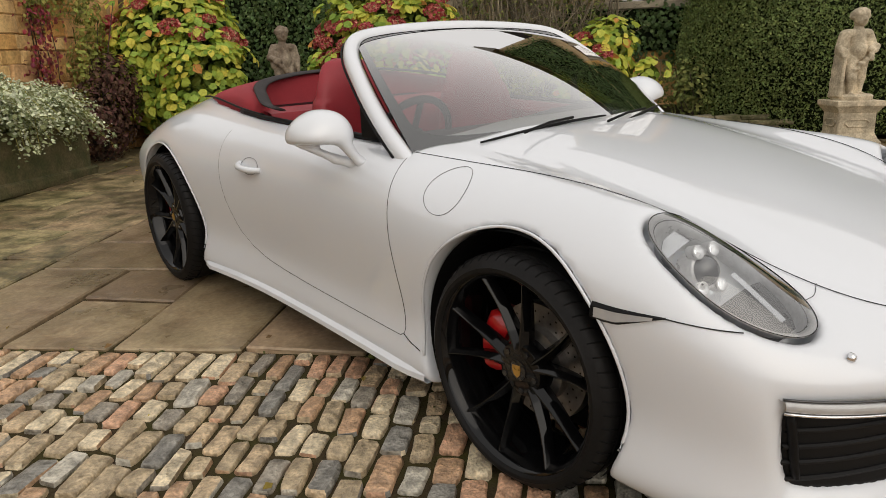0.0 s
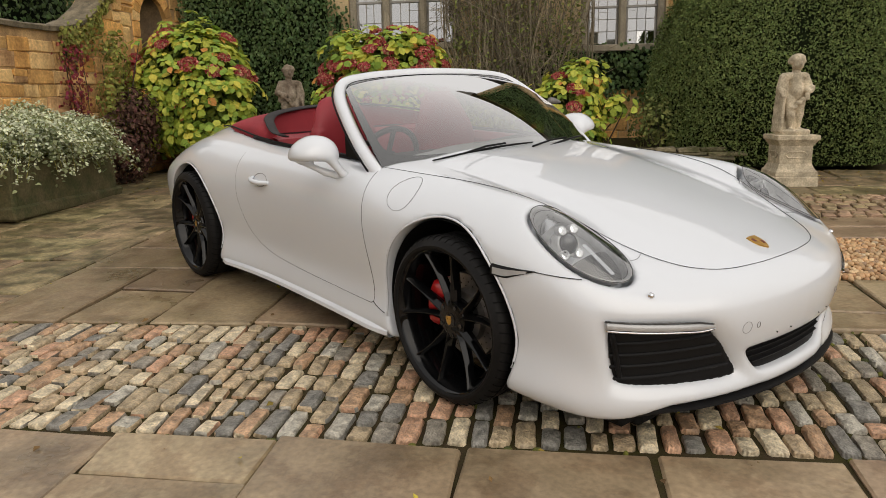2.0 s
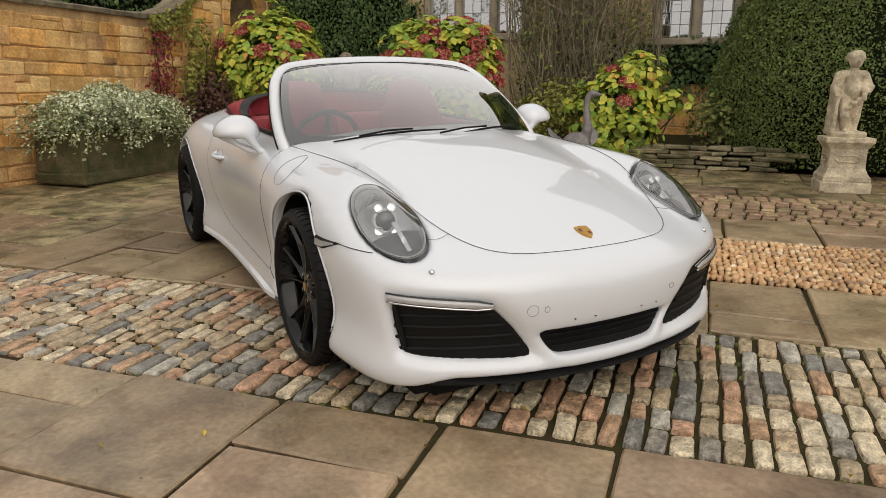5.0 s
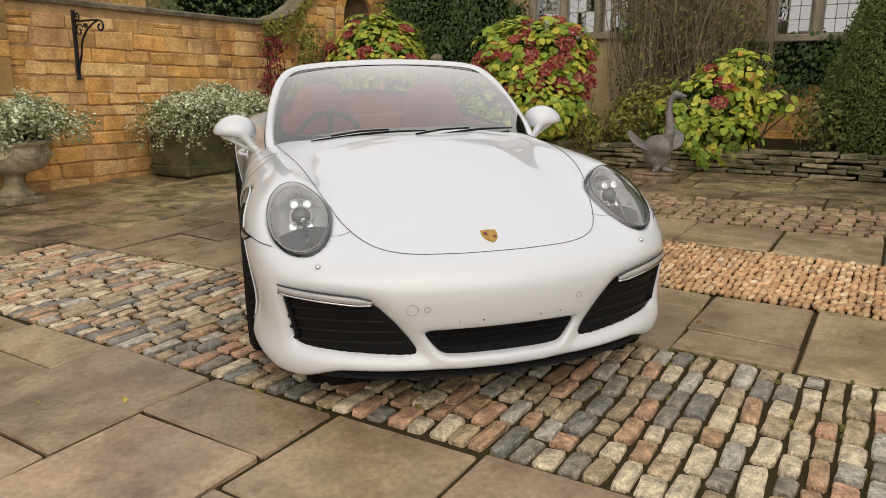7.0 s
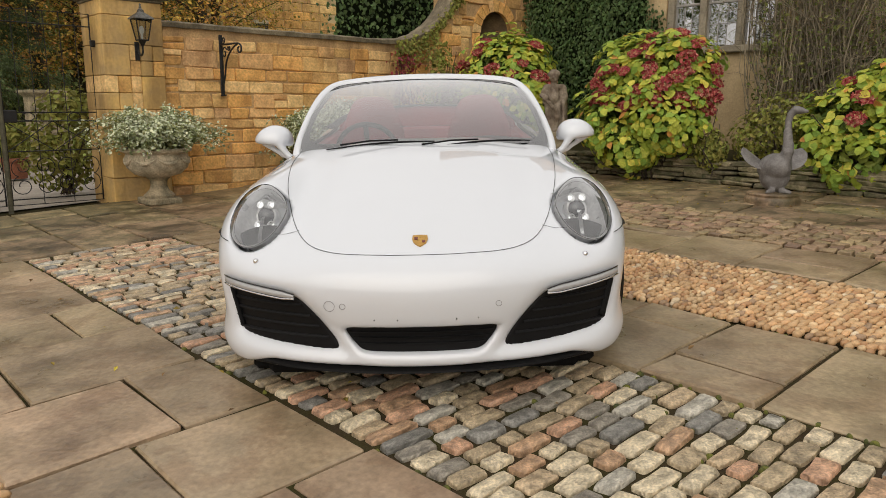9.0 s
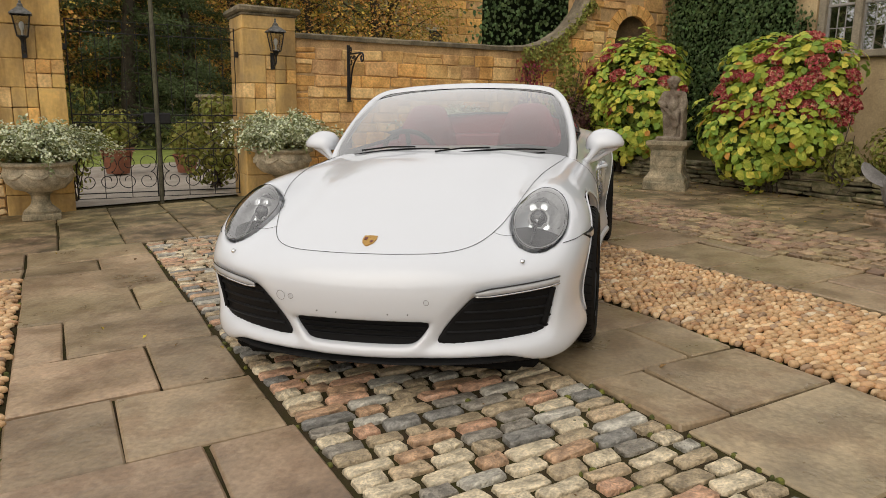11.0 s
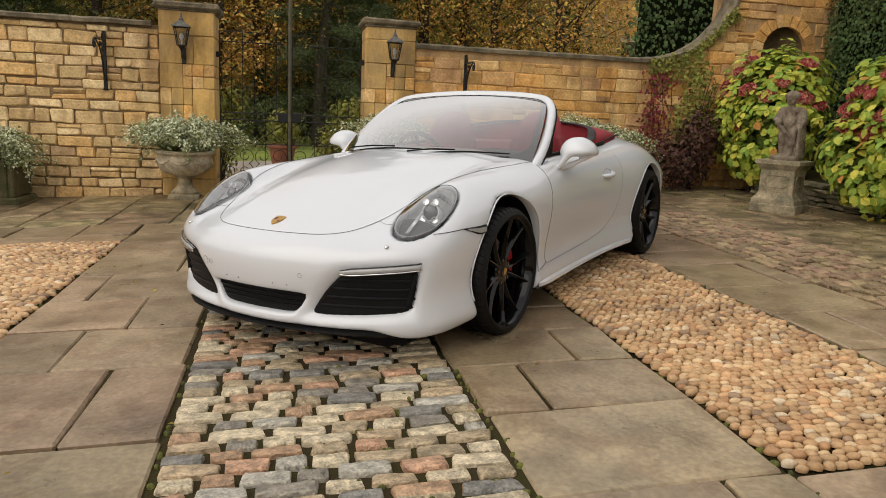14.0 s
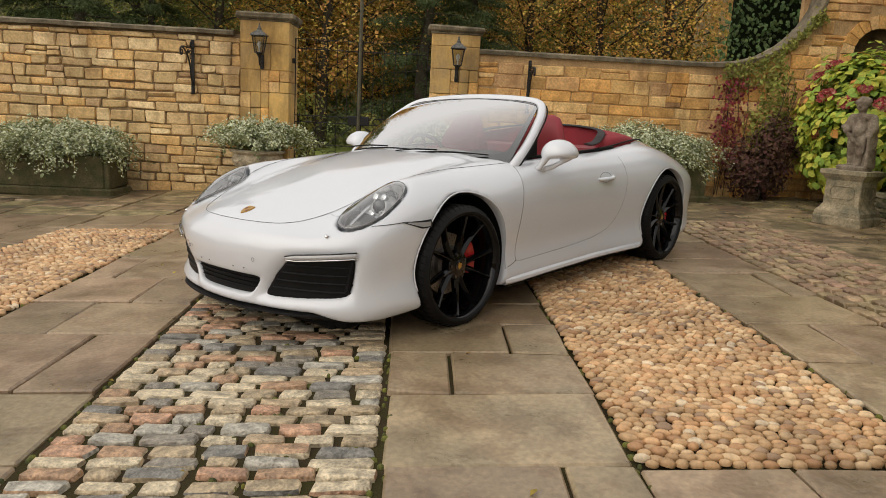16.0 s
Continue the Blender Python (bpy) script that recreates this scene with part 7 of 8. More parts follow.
def urn(x, y, seed):
    t = thing("stone_urn", "carved stone urn on a foot, planted with silver trailing foliage", "urn", "pair of planted urns", stand(x, y))
    g = Geo()
    g.box((0, 0, 0.03), (0.36, 0.36, 0.07), 0.012)
    part("plinth", g, M_OLDSTONE, t)
    part("foot", Geo().lathe([(0.16, 0.065), (0.165, 0.09), (0.14, 0.11), (0.10, 0.15), (0.085, 0.20), (0.09, 0.25), (0.12, 0.275), (0.125, 0.29)], 32), M_OLDSTONE, t, smooth=35)
    part("bowl", Geo().lathe([(0.12, 0.285), (0.24, 0.32), (0.31, 0.39), (0.335, 0.47), (0.315, 0.535), (0.325, 0.55), (0.36, 0.565), (0.365, 0.585), (0.345, 0.60), (0.30, 0.60), (0.29, 0.56), (0.0, 0.555)], 40), M_PALESTONE, t, "weathered carved bowl", smooth=35)
    rs = np.random.RandomState(seed)
    for i in range(8):
        a = 2 * math.pi * i / 8
        part("swag", Geo().tube([(0.328 * math.cos(a + d), 0.328 * math.sin(a + d), 0.50 - 0.055 * math.cos(d * 4)) for d in np.linspace(-0.36, 0.36, 9)], [0.008, 0.014, 0.018, 0.022, 0.024, 0.022, 0.018, 0.014, 0.008], 6), M_PALESTONE, t, smooth=True)
    silver(t, 0, 0, 0.32, 0.32, 0.60, 200, seed, 0.10, 0.40)
    return t


urn(-3.95, 3.22, 81)
urn(-4.02, 0.66, 82)


def trough(x, y, wx, wy, h, seed, label):
    t = thing("stone_trough", label, "planter", "stone troughs by the wall", stand(x, y))
    rs = random.Random(seed)
    g = Geo()
    th = 0.07
    for a, b in (((0, -wy / 2 + th / 2), (wx, th)), ((0, wy / 2 - th / 2), (wx, th))):
        g.box((a[0], a[1], 0.1 + h / 2), (b[0], b[1], h), 0.015, jit=0.01, rng=rs)
    for sx in (-1, 1):
        g.box((sx * (wx / 2 - th / 2), 0, 0.1 + h / 2), (th, wy - 2 * th + 0.01, h), 0.015, jit=0.008, rng=rs)
    part("trough_sides", g, M_DARKSTONE, t, "mossy dark stone sides")
    part("soil", Geo().box((0, 0, 0.1 + h - 0.08), (wx - 0.1, wy - 0.1, 0.04), 0.01), M_BED, t)
    part("foot_stone", Geo().box((0.01, 0.02, 0.045), (wx + 0.05, wy + 0.08, 0.12), 0.02, jit=0.015, rng=rs), M_DARKSTONE, t)
    silver(t, 0, 0, wx * 0.70, wy * 0.55, 0.08 + h, int(300 * wy), seed, 0.22, 0.44)
    return t


trough(-3.95, 5.75, 0.62, 1.60, 0.44, 91, "long mossy stone trough with silver trailing foliage")
trough(-4.02, -1.95, 0.62, 1.55, 0.42, 92, "long dark stone trough spilling silver foliage")


# ---- statues and pedestals ----
def pedestal(x, y, turn, w, h, material, label, name="stone_pedestal"):
    t = thing(name, label, "pedestal", "garden pedestals", stand(x, y, turn))
    part("base_step", Geo().box((0, 0, 0.04), (w * 1.34, w * 1.34, 0.13), 0.02, jit=0.006, rng=rng), material, t)
    g = Geo()
    sq = lambda k, z: [(k * w / 2 * a, k * w / 2 * b, z) for a, b in ((1, 1), (1, -1), (-1, -1), (-1, 1))]
    g.sheet([sq(1.28, 0.10), sq(1.26, 0.14), sq(1.12, 0.17), sq(1.04, 0.20), sq(1.0, 0.22)], closed=True)
    part("base_moulding", g, material, t)
    part("die", Geo().box((0, 0, (0.21 + h - 0.10) / 2), (w, w, h - 0.31), 0.01), material, t)
    for a in range(4):
        m = pose(0, 0, 0, 0, 0, 90 * a)
        k, z0, z1 = w * 0.33, 0.28, h - 0.17
        c = 0.03
        o = [(-k + c, z0), (k - c, z0), (k, z0 + c), (k, z1 - c), (k - c, z1), (-k + c, z1), (-k, z1 - c), (-k, z0 + c)]
        part("panel_moulding", Geo().tube([(p[0], -w / 2 - 0.001, p[1]) for p in o], 0.008, 6, closed=True), material, t, m=m)
    g = Geo()
    g.sheet([sq(1.0, h - 0.11), sq(1.08, h - 0.09), sq(1.20, h - 0.06), sq(1.28, h - 0.045), sq(1.28, h - 0.005), sq(1.22, h), sq(0.0, h)], closed=True)
    part("cap_moulding", g, material, t)
    return t


def blob(*parts_, thin=1.0, soft=0.012):
    """A soft union of capsules: (a, b, radius a, radius b)."""
    def f(x, y, z):
        out = None
        for a, b, ra, rb in parts_:
            a, b = np.array(a), np.array(b)
            d = b - a
            t = np.clip(((x - a[0]) * d[0] + (y - a[1]) * d[1] + (z - a[2]) * d[2]) / max(d @ d, 1e-9), 0, 1)
            e = np.sqrt((x - a[0] - t * d[0]) ** 2 + (y - a[1] - t * d[1]) ** 2 + (z - a[2] - t * d[2]) ** 2) - (ra + (rb - ra) * t) * thin
            out = e if out is None else -smax(-out, -e, soft)
        return out + 0.0025 * np.sin(x * 61) * np.sin(y * 57 + 1) * np.sin(z * 53)

    return f


def garden_statue(x, y, z, turn, scale, shape, material, label, lo, hi, base):
    v, f = nets(shape, lo, hi, 0.0085, 2)
    g = Geo()
    g.add(v.tolist(), f.tolist())
    g.lathe([(base, 0.0), (base * 1.02, 0.035), (base * 0.92, 0.05), (0.0, 0.055)], 20)
    me = g.mesh("garden_statue", material, 45, fix=False)
    ob = new("garden_statue", me)
    ob.matrix_basis = pose(x, y, z, 0, 0, turn) @ Matrix.Scale(scale, 4)
    return tagged(ob, label, "statue", "garden statues")


P1 = (3.56, 7.15)
pedestal(*P1, 4, 0.325, 0.51, M_PALESTONE, "pale limestone pedestal with moulded cap and panel")


def cherub(side, seed):
    """A standing child with curled hair, drapery down one side and a garland; side: 1 or -1 mirrors it."""
    r = np.random.RandomState(seed)
    f = [((0, -0.012, 0.705), (0, -0.02, 0.675), 0.060, 0.050), ((0, -0.072, 0.690), (0, -0.078, 0.678), 0.008, 0.010), ((0, 0, 0.63), (0, 0, 0.59), 0.030, 0.036),
         ((0, 0, 0.545), (0, -0.012, 0.43), 0.060, 0.068), ((0, -0.036, 0.42), (0, -0.030, 0.395), 0.060, 0.056), ((-0.035, 0, 0.345), (0.035, 0, 0.345), 0.058, 0.058), ((-0.078, 0, 0.565), (0.078, 0, 0.565), 0.033, 0.033),
         ((0.052, 0, 0.32), (0.052, -0.012, 0.18), 0.056, 0.038), ((0.052, -0.012, 0.18), (0.056, 0.005, 0.06), 0.037, 0.025), ((0.056, -0.01, 0.045), (0.066, -0.08, 0.04), 0.025, 0.018),
         ((-0.048, -0.01, 0.32), (-0.062, -0.06, 0.19), 0.055, 0.039), ((-0.062, -0.06, 0.19), (-0.045, -0.02, 0.06), 0.037, 0.025), ((-0.045, -0.04, 0.045), (-0.060, -0.105, 0.04), 0.025, 0.018),
         ((-0.10, 0, 0.562), (-0.150, 0.015, 0.455), 0.033, 0.028), ((-0.150, 0.015, 0.455), (-0.135, -0.05, 0.37), 0.028, 0.024), ((0.10, 0, 0.562), (0.145, -0.015, 0.46), 0.033, 0.028), ((0.145, -0.015, 0.46), (0.065, -0.100, 0.43), 0.028, 0.023),
         ((0.0, 0.075, 0.24), (0.0, 0.07, 0.03), 0.035, 0.055), ((0.0, 0.02, 0.31), (0.0, 0.03, 0.06), 0.055, 0.050), ((-0.085, 0.03, 0.40), (-0.10, 0.04, 0.05), 0.050, 0.062), ((-0.11, 0.02, 0.55), (-0.12, 0.03, 0.42), 0.045, 0.052), ((0.10, 0.0, 0.50), (0.09, 0.0, 0.38), 0.040, 0.045)]
    for k in range(5):
        f.append(((-0.135 - 0.006 * k, -0.055 + 0.024 * k, 0.42 - 0.012 * k), (-0.150 - 0.004 * k, -0.055 + 0.028 * k, 0.04), 0.013, 0.018))
    for k in range(11):
        t = k / 10
        c = (0.14 - 0.20 * t + r.normal() * 0.008, -0.078 - 0.035 * math.sin(3.1 * t), 0.46 - 0.20 * t + r.normal() * 0.008)
        f.append((c, c, 0.021, 0.021))
    for k in range(46):
        d = r.normal(size=3)
        d /= np.linalg.norm(d)
        d[2] = abs(d[2]) * 0.95 - 0.15
        if d[1] > -0.45 or d[2] > 0.5:
            c = tuple(np.array((0, -0.004, 0.712)) + d * 0.064)
            f.append((c, c, 0.0165, 0.0165))
    return [((side * a[0], a[1], a[2]), (side * b[0], b[1], b[2]), p, q) for a, b, p, q in f]


garden_statue(P1[0], P1[1], floor_z(P1[1]) + 0.51, 14, 1.03, blob(*cherub(1, 95), soft=0.006), M_PALESTONE, "pale stone statue of a standing cherub on a pedestal", (-0.26, -0.2, 0.0), (0.26, 0.18, 0.86), 0.165)
P2 = (-1.90, 7.42)
pedestal(*P2, 35, 0.37, 0.58, M_OLDSTONE, "weathered grey stone pedestal with moulded cap")
M_STAINED = mat("iron_stained_stone", (0.30, 0.25, 0.185), 0.9, var=0.5, scale=9, fine=55, bump=0.6, tint=(0.13, 0.095, 0.065))
garden_statue(P2[0], P2[1], floor_z(P2[1]) + 0.58, 30, 0.98, blob(*cherub(-1, 96), soft=0.006), M_STAINED, "stained old stone cherub statue on a weathered pedestal", (-0.26, -0.2, 0.0), (0.26, 0.18, 0.84), 0.17)

# lead swan with raised wings on a round stone
SW = (0.96, 7.28)
sw_base = part("swan_plinth", Geo().lathe([(0.25, -0.03), (0.255, 0.03), (0.245, 0.055), (0.235, 0.065), (0.24, 0.085), (0.225, 0.10), (0.0, 0.105)], 36), M_MOSSY, None, m=stand(*SW), smooth=35)
tagged(sw_base, "low round mossy stone plinth on the paving", "plinth")
neck = smooth_path([(0.03, -0.08, 0.28), (0.055, -0.125, 0.40), (0.05, -0.115, 0.52), (0.045, -0.10, 0.64), (0.055, -0.10, 0.74), (0.09, -0.112, 0.785)], 10)
shape = [((0, 0.0, 0.14), (0, 0.02, 0.22), 0.13, 0.15), ((0, -0.06, 0.25), (0, 0.10, 0.22), 0.12, 0.09), ((0, 0.10, 0.22), (0, 0.22, 0.27), 0.08, 0.02), ((0, 0, 0.14), (0, 0, 0.02), 0.11, 0.05), ((0.095, -0.113, 0.79), (0.135, -0.126, 0.785), 0.033, 0.026), ((0.15, -0.13, 0.780), (0.205, -0.15, 0.770), 0.017, 0.009)]
for i in range(len(neck) - 1):
    r = 0.056 - 0.032 * min(1, i / 6)
    shape.append((tuple(neck[i]), tuple(neck[i + 1]), r, 0.056 - 0.032 * min(1, (i + 1) / 6)))
shape += [((0.05, -0.09, 0.02), (0.10, -0.14, 0.012), 0.03, 0.02), ((-0.05, -0.09, 0.02), (-0.10, -0.14, 0.012), 0.03, 0.02)]
v, f = nets(blob(*shape), (-0.2, -0.34, 0.0), (0.2, 0.3, 0.86), 0.0125, 2)
g = Geo().add(v.tolist(), f.tolist())
for s in (-1, 1):
    up_ = Vector((s * 0.62, 0.30, 0.72)).normalized()
    out_ = Vector((s * 0.55, 0.55, -0.55)).cross(up_).normalized()
    thick_ = up_.cross(out_)
    root = Vector((s * 0.085, 0.02, 0.23))
    rows = []
    for t in np.linspace(0, 1, 13):
        w = 0.032 + 0.088 * math.sin(math.pi * (0.12 + 0.86 * t)) ** 0.7 if t < 1 else 0.012
        c = root + up_ * (0.29 * t) + thick_ * (0.05 * math.sin(2.2 * t))
        rows.append([c + out_ * (w * math.cos(q)) + thick_ * (0.016 * math.sin(q)) for q in np.linspace(0, 2 * math.pi, 14, endpoint=False)])
    g.sheet(rows, closed=True)
    g.f.append(tuple(len(g.v) - 14 + i for i in range(14)))
me = g.mesh("swan_statue", M_LEAD, 60, fix=False)
swan = tagged(new("swan_statue", me), "grey lead swan ornament with raised wings on a plinth", "statue")
swan.matrix_basis = pose(SW[0], SW[1], floor_z(SW[1]) + 0.10, 0, 0, 42)

# ---- trees and the far side ----
def tree(name, label, h, spread, seed, material, n, size, fir=False, bare=0.0, base=0.25):
    """One tree: tapered trunk, limbs and a crown of leaf clumps, at the world's middle."""
    rs = np.random.RandomState(seed)
    t = thing(name, label, "tree")
    lean = rs.normal(size=2) * 0.03 * h
    spine = smooth_path([(0, 0, -0.3), (lean[0] * 0.3, lean[1] * 0.3, h * 0.35), (lean[0], lean[1], h * 0.7), (lean[0] * 1.2, lean[1] * 1.2, h * 0.97)], 12)
    g = Geo()
    r0 = 0.018 * h + 0.05
    g.tube(spine, [r0 * (1 - 0.9 * i / len(spine)) for i in range(len(spine))], 8)
    part("trunk", g, M_BARK, t, smooth=True)
    limbs, pos, nrm = Geo(), [], []
    count = 46 if fir else 30
    for i in range(count):
        k = base + (0.97 - base) * (i + rs.random()) / count
        p = spine[min(len(spine) - 1, int(k * (len(spine) - 1)))] * 1.0
        p = np.array((p[0], p[1], k * h))
        a = i * 2.4 + rs.normal() * 0.3
        reach = spread * ((1.02 - k) * 1.15 if fir else math.sin(math.pi * min(1, 0.18 + 0.78 * (k - base) / (1 - base))) * rs.uniform(0.7, 1.1))
        out = np.array((math.cos(a), math.sin(a), -0.18 if fir else rs.uniform(0.15, 0.8)))
        e = p + out * reach
        m = (p + e) / 2 + (0, 0, 0.06 * reach)
        limbs.tube([p, m, e], [0.03 * (1.1 - k) * h / 8 + 0.012, 0.02, 0.008], 5, cap=False)
        q = max(3, int(n / count))
        tt = rs.random(q) ** 0.6
        s = p + (e - p) * tt[:, None] + rs.normal(size=(q, 3)) * reach * (0.10 if fir else 0.24) * np.array((1, 1, 0.5 if fir else 0.8))
        pos.append(s)
        nrm.append(np.tile((0, 0, 0.8), (q, 1)) + (s - p) / max(reach, 0.1) * 0.7 + rs.normal(size=(q, 3)) * 0.5)
    tagged(part("branchwork", limbs, M_BARK, t), kind="stuff")
    pos, nrm = np.concatenate(pos), np.concatenate(nrm)
    part("crown", leaf_mesh("crown", pos, nrm, rs.uniform(*size, len(pos)), material, rs, 0.32 if fir else 0.7, 0.15, 0.3), None, t)
    return t


kinds = [
    tree("fir_tree", "dark green fir tree beyond the garden wall", 11, 3.0, 101, M_FIR, 28000, (0.07, 0.16), True, base=0.06),
    tree("green_tree", "broad dull green tree beyond the garden wall", 9, 3.4, 102, M_GREENWOOD, 20000, (0.055, 0.12), base=0.12),
    tree("autumn_tree", "tree with orange-gold autumn leaves beyond the wall", 8, 3.0, 103, M_AUTUMN, 11000, (0.055, 0.12), base=0.15),
    tree("olive_tree", "tall thin tree with brown-green leaves beyond the wall", 10, 3.0, 104, M_OLIVE, 11000, (0.055, 0.12), base=0.15),
]
SPOTS = {
    0: [(-16, 2.6), (-17.5, 4.6), (-15.5, -5.0), (-22, 4.0), (-14.5, -7), (-26, -2), (-34, 17), (-17, -12), (-30, 3), (-28, -9), (-33, 14), (-12, -5.5)],
    1: [(-17.0, -3.6), (-15, -9), (-24, 1.0), (-13, 15.5), (-30, 8), (-27, -6), (-10.5, -9), (-36, 20)],
    2: [(-18.5, 0.9), (-16.6, -0.3), (-19.5, 8.8), (-18.6, 10.8), (-20.0, -0.8), (-20.5, 6.4), (-22, -4.5), (-24, 3.6), (-31, 20), (-20.5, -1.8), (-32, -3), (-34, 7), (-26, 5.5)],
    3: [(-22.5, 8.2), (-21, 12.2), (-21, 2.6), (-18, -6.2), (-25, -11), (-31, 10.5), (-36, 1), (-38, 12)],
}
rng = random.Random(77)
for k, spots in SPOTS.items():
    for i, (x, y) in enumerate(spots):
        s = rng.uniform(0.85, 1.25) * (0.72 if k == 0 and x > -19 else 1)
        m = pose(x, y, floor_z(max(-8, min(11, y))) - 0.05, 0, 0, rng.uniform(0, 360)) @ Matrix.Scale(s, 4)
        ob = kinds[k] if i == 0 else copy_thing(kinds[k], m)
        ob.matrix_basis = m
        tagged(ob, group="trees beyond the wall")

# undergrowth between the trees
rs = np.random.RandomState(111)
n = 16000
pos = np.stack([rs.uniform(-30, -14.0, n), rs.uniform(-16, 22, n), np.zeros(n)], 1)
pos[:, 2] = np.abs(rs.normal(size=n)) * 0.9 * (1 + 0.6 * np.sin(pos[:, 0] * 0.9) * np.sin(pos[:, 1] * 0.7)) * np.clip((-pos[:, 0] - 13.0) / 5, 0.1, 1) + 0.1
ob = part("undergrowth", leaf_mesh("undergrowth", pos, rs.normal(size=pos.shape) + (0.6, 0, 0.8), rs.uniform(0.09, 0.2, n), M_GREENWOOD, rs), None)
tagged(ob, "dark green undergrowth between the trees", "undergrowth", kind="stuff")

# wooded hillside far behind
rows = []
for a in np.linspace(math.radians(95), math.radians(232), 35):
    rows.append([((70 + 8 * k) * math.cos(a), (70 + 8 * k) * math.sin(a), z + 2.5 * math.sin(a * 17 + k) * (k > 0)) for k, z in enumerate((-4, 7, 15, 20))])
structure(part("backdrop", Geo().sheet(rows), M_HILL, smooth=True), "dark wooded hillside in the distance", "hillside")

# cut-stone house beyond the wall, with ivy
FH = thing("stone_outbuilding", "pale stone building with a small window beyond the garden wall", "house", m=pose(-25.6, 16.9, 0.3, 0, 0, -8) @ Matrix.Scale(1.35, 4))
part("outer_wall", Geo().box((0, 0, 3.2), (3.0, 3.6, 7.0), 0.02), M_HOUSE, FH)
r2 = random.Random(4)
for k in range(20):
    for j in range(6):
        y = -1.8 + 0.6 * j + (0.3 if k % 2 else 0)
        if y + 0.6 < 1.82:
            part("stone_course", Geo().box((1.51, y + 0.3, 0.5 + 0.26 * k), (0.04, 0.58, 0.245), 0.012, jit=0.006, rng=r2), M_STONE, FH)
win = part("window", Geo().box((1.535, -0.75, 2.75), (0.06, 0.42, 0.62), 0.01), M_ROOM, FH, "small dark window")
part("window_surround", Geo().box((1.55, -0.75, 3.1), (0.06, 0.6, 0.10), 0.01), M_PALESTONE, win)
part("quoin", Geo().box((1.50, -1.78, 3.2), (0.08, 0.25, 7.0), 0.02), M_STONE, FH)
rs = np.random.RandomState(121)
ivx = thing("ivy_mass", "dark ivy that covers a tall wall behind", "climber", m=pose(-7.6, 9.95, 0.3))
pos = np.stack([rs.normal(size=6500) * 0.28, rs.uniform(-1.9, 2.2, 6500), rs.uniform(0.5, 5.0, 6500)], 1)
pos[:, 1] += (pos[:, 2] - 2) * 0.12
part("foliage", leaf_mesh("foliage", pos, np.array((0.9, -0.3, 0.4)) + rs.normal(size=pos.shape) * 0.5, rs.uniform(0.05, 0.10, 6500), M_IVY, rs, 0.8, tips=np.tile((0, 0, -1.0), (6500, 1))), None, ivx)
# near-black box that paints in the shade behind these leaves, no branches
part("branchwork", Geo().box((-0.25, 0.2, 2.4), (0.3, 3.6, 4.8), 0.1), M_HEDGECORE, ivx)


# pots and a stone pier in the garden beyond the gate
def garden_pot(x, y, r, h, seed, label, plant=0.5):
    t = thing("terracotta_pot", label, "plant pot", "pots beyond the gate", stand(x, y))
    part("pot", Geo().lathe([(r * 0.68, 0), (r * 0.95, h * 0.85), (r * 1.06, h * 0.86), (r * 1.06, h), (r * 0.92, h), (r * 0.88, h * 0.9), (0, h * 0.9)], 24), M_TERRA, t, smooth=35)
    rs = np.random.RandomState(seed)
    pos, nrm = clumps([((0, 0, h + plant * 0.5), (r * 1.3, r * 1.3, plant * 0.6))], 420, rs, 0.8)
    part("foliage", leaf_mesh("foliage", pos, nrm + rs.normal(size=nrm.shape), rs.uniform(0.05, 0.10, len(pos)), M_OLIVE, rs), None, t)
    g = Geo()
    for i in range(7):
        a = rs.uniform(0, 6.28)
        g.tube([(0, 0, h * 0.9), (r * 0.6 * math.cos(a), r * 0.6 * math.sin(a), h + plant * 0.8)], 0.007, 4)
    part("branchwork", g, M_DARKTWIG, t)


garden_pot(-8.6, 1.75, 0.26, 0.42, 131, "terracotta pot with a leafy shrub beyond the gate", 0.6)
garden_pot(-8.0, 2.75, 0.20, 0.30, 132, "small terracotta pot with green plant beyond the gate", 0.5)
leafy_shrub(-5.6, 2.75, [((0, 0, 0.5), (0.3, 0.5, 0.5)), ((0, 0.1, 0.95), (0.25, 0.4, 0.35))], 900, 133, "gate_shrub", "yellow-green shrub behind the iron gate", M_OLIVE, (0.05, 0.10))
leafy_shrub(-5.3, 0.95, [((0, 0, 0.6), (0.25, 0.3, 0.6)), ((0, 0.15, 1.15), (0.2, 0.25, 0.3))], 380, 134, "gate_shrub", "thin olive shrub behind the gate pillar", M_OLIVE, (0.04, 0.08))
pedestal(-9.4, 3.6, 10, 0.5, 1.25, M_OLDSTONE, "old stone pier in the garden beyond the gate", "stone_pier")

# ---- paving, laid in its own sloping plane ----
rng = random.Random(17)


def south_edge(x):
    """The sett strip's south edge, a little askew to the courses of flags."""
    return float(np.interp(x, (-2.0, 0.0, 2.0, 3.5, 6.0), (1.43, 1.46, 1.525, 1.575, 1.62)))


def north_edge(x):
    return float(np.interp(x, (-2.0, 0.0, 2.2, 3.5, 6.0), (2.55, 2.62, 2.715, 2.75, 2.78)))


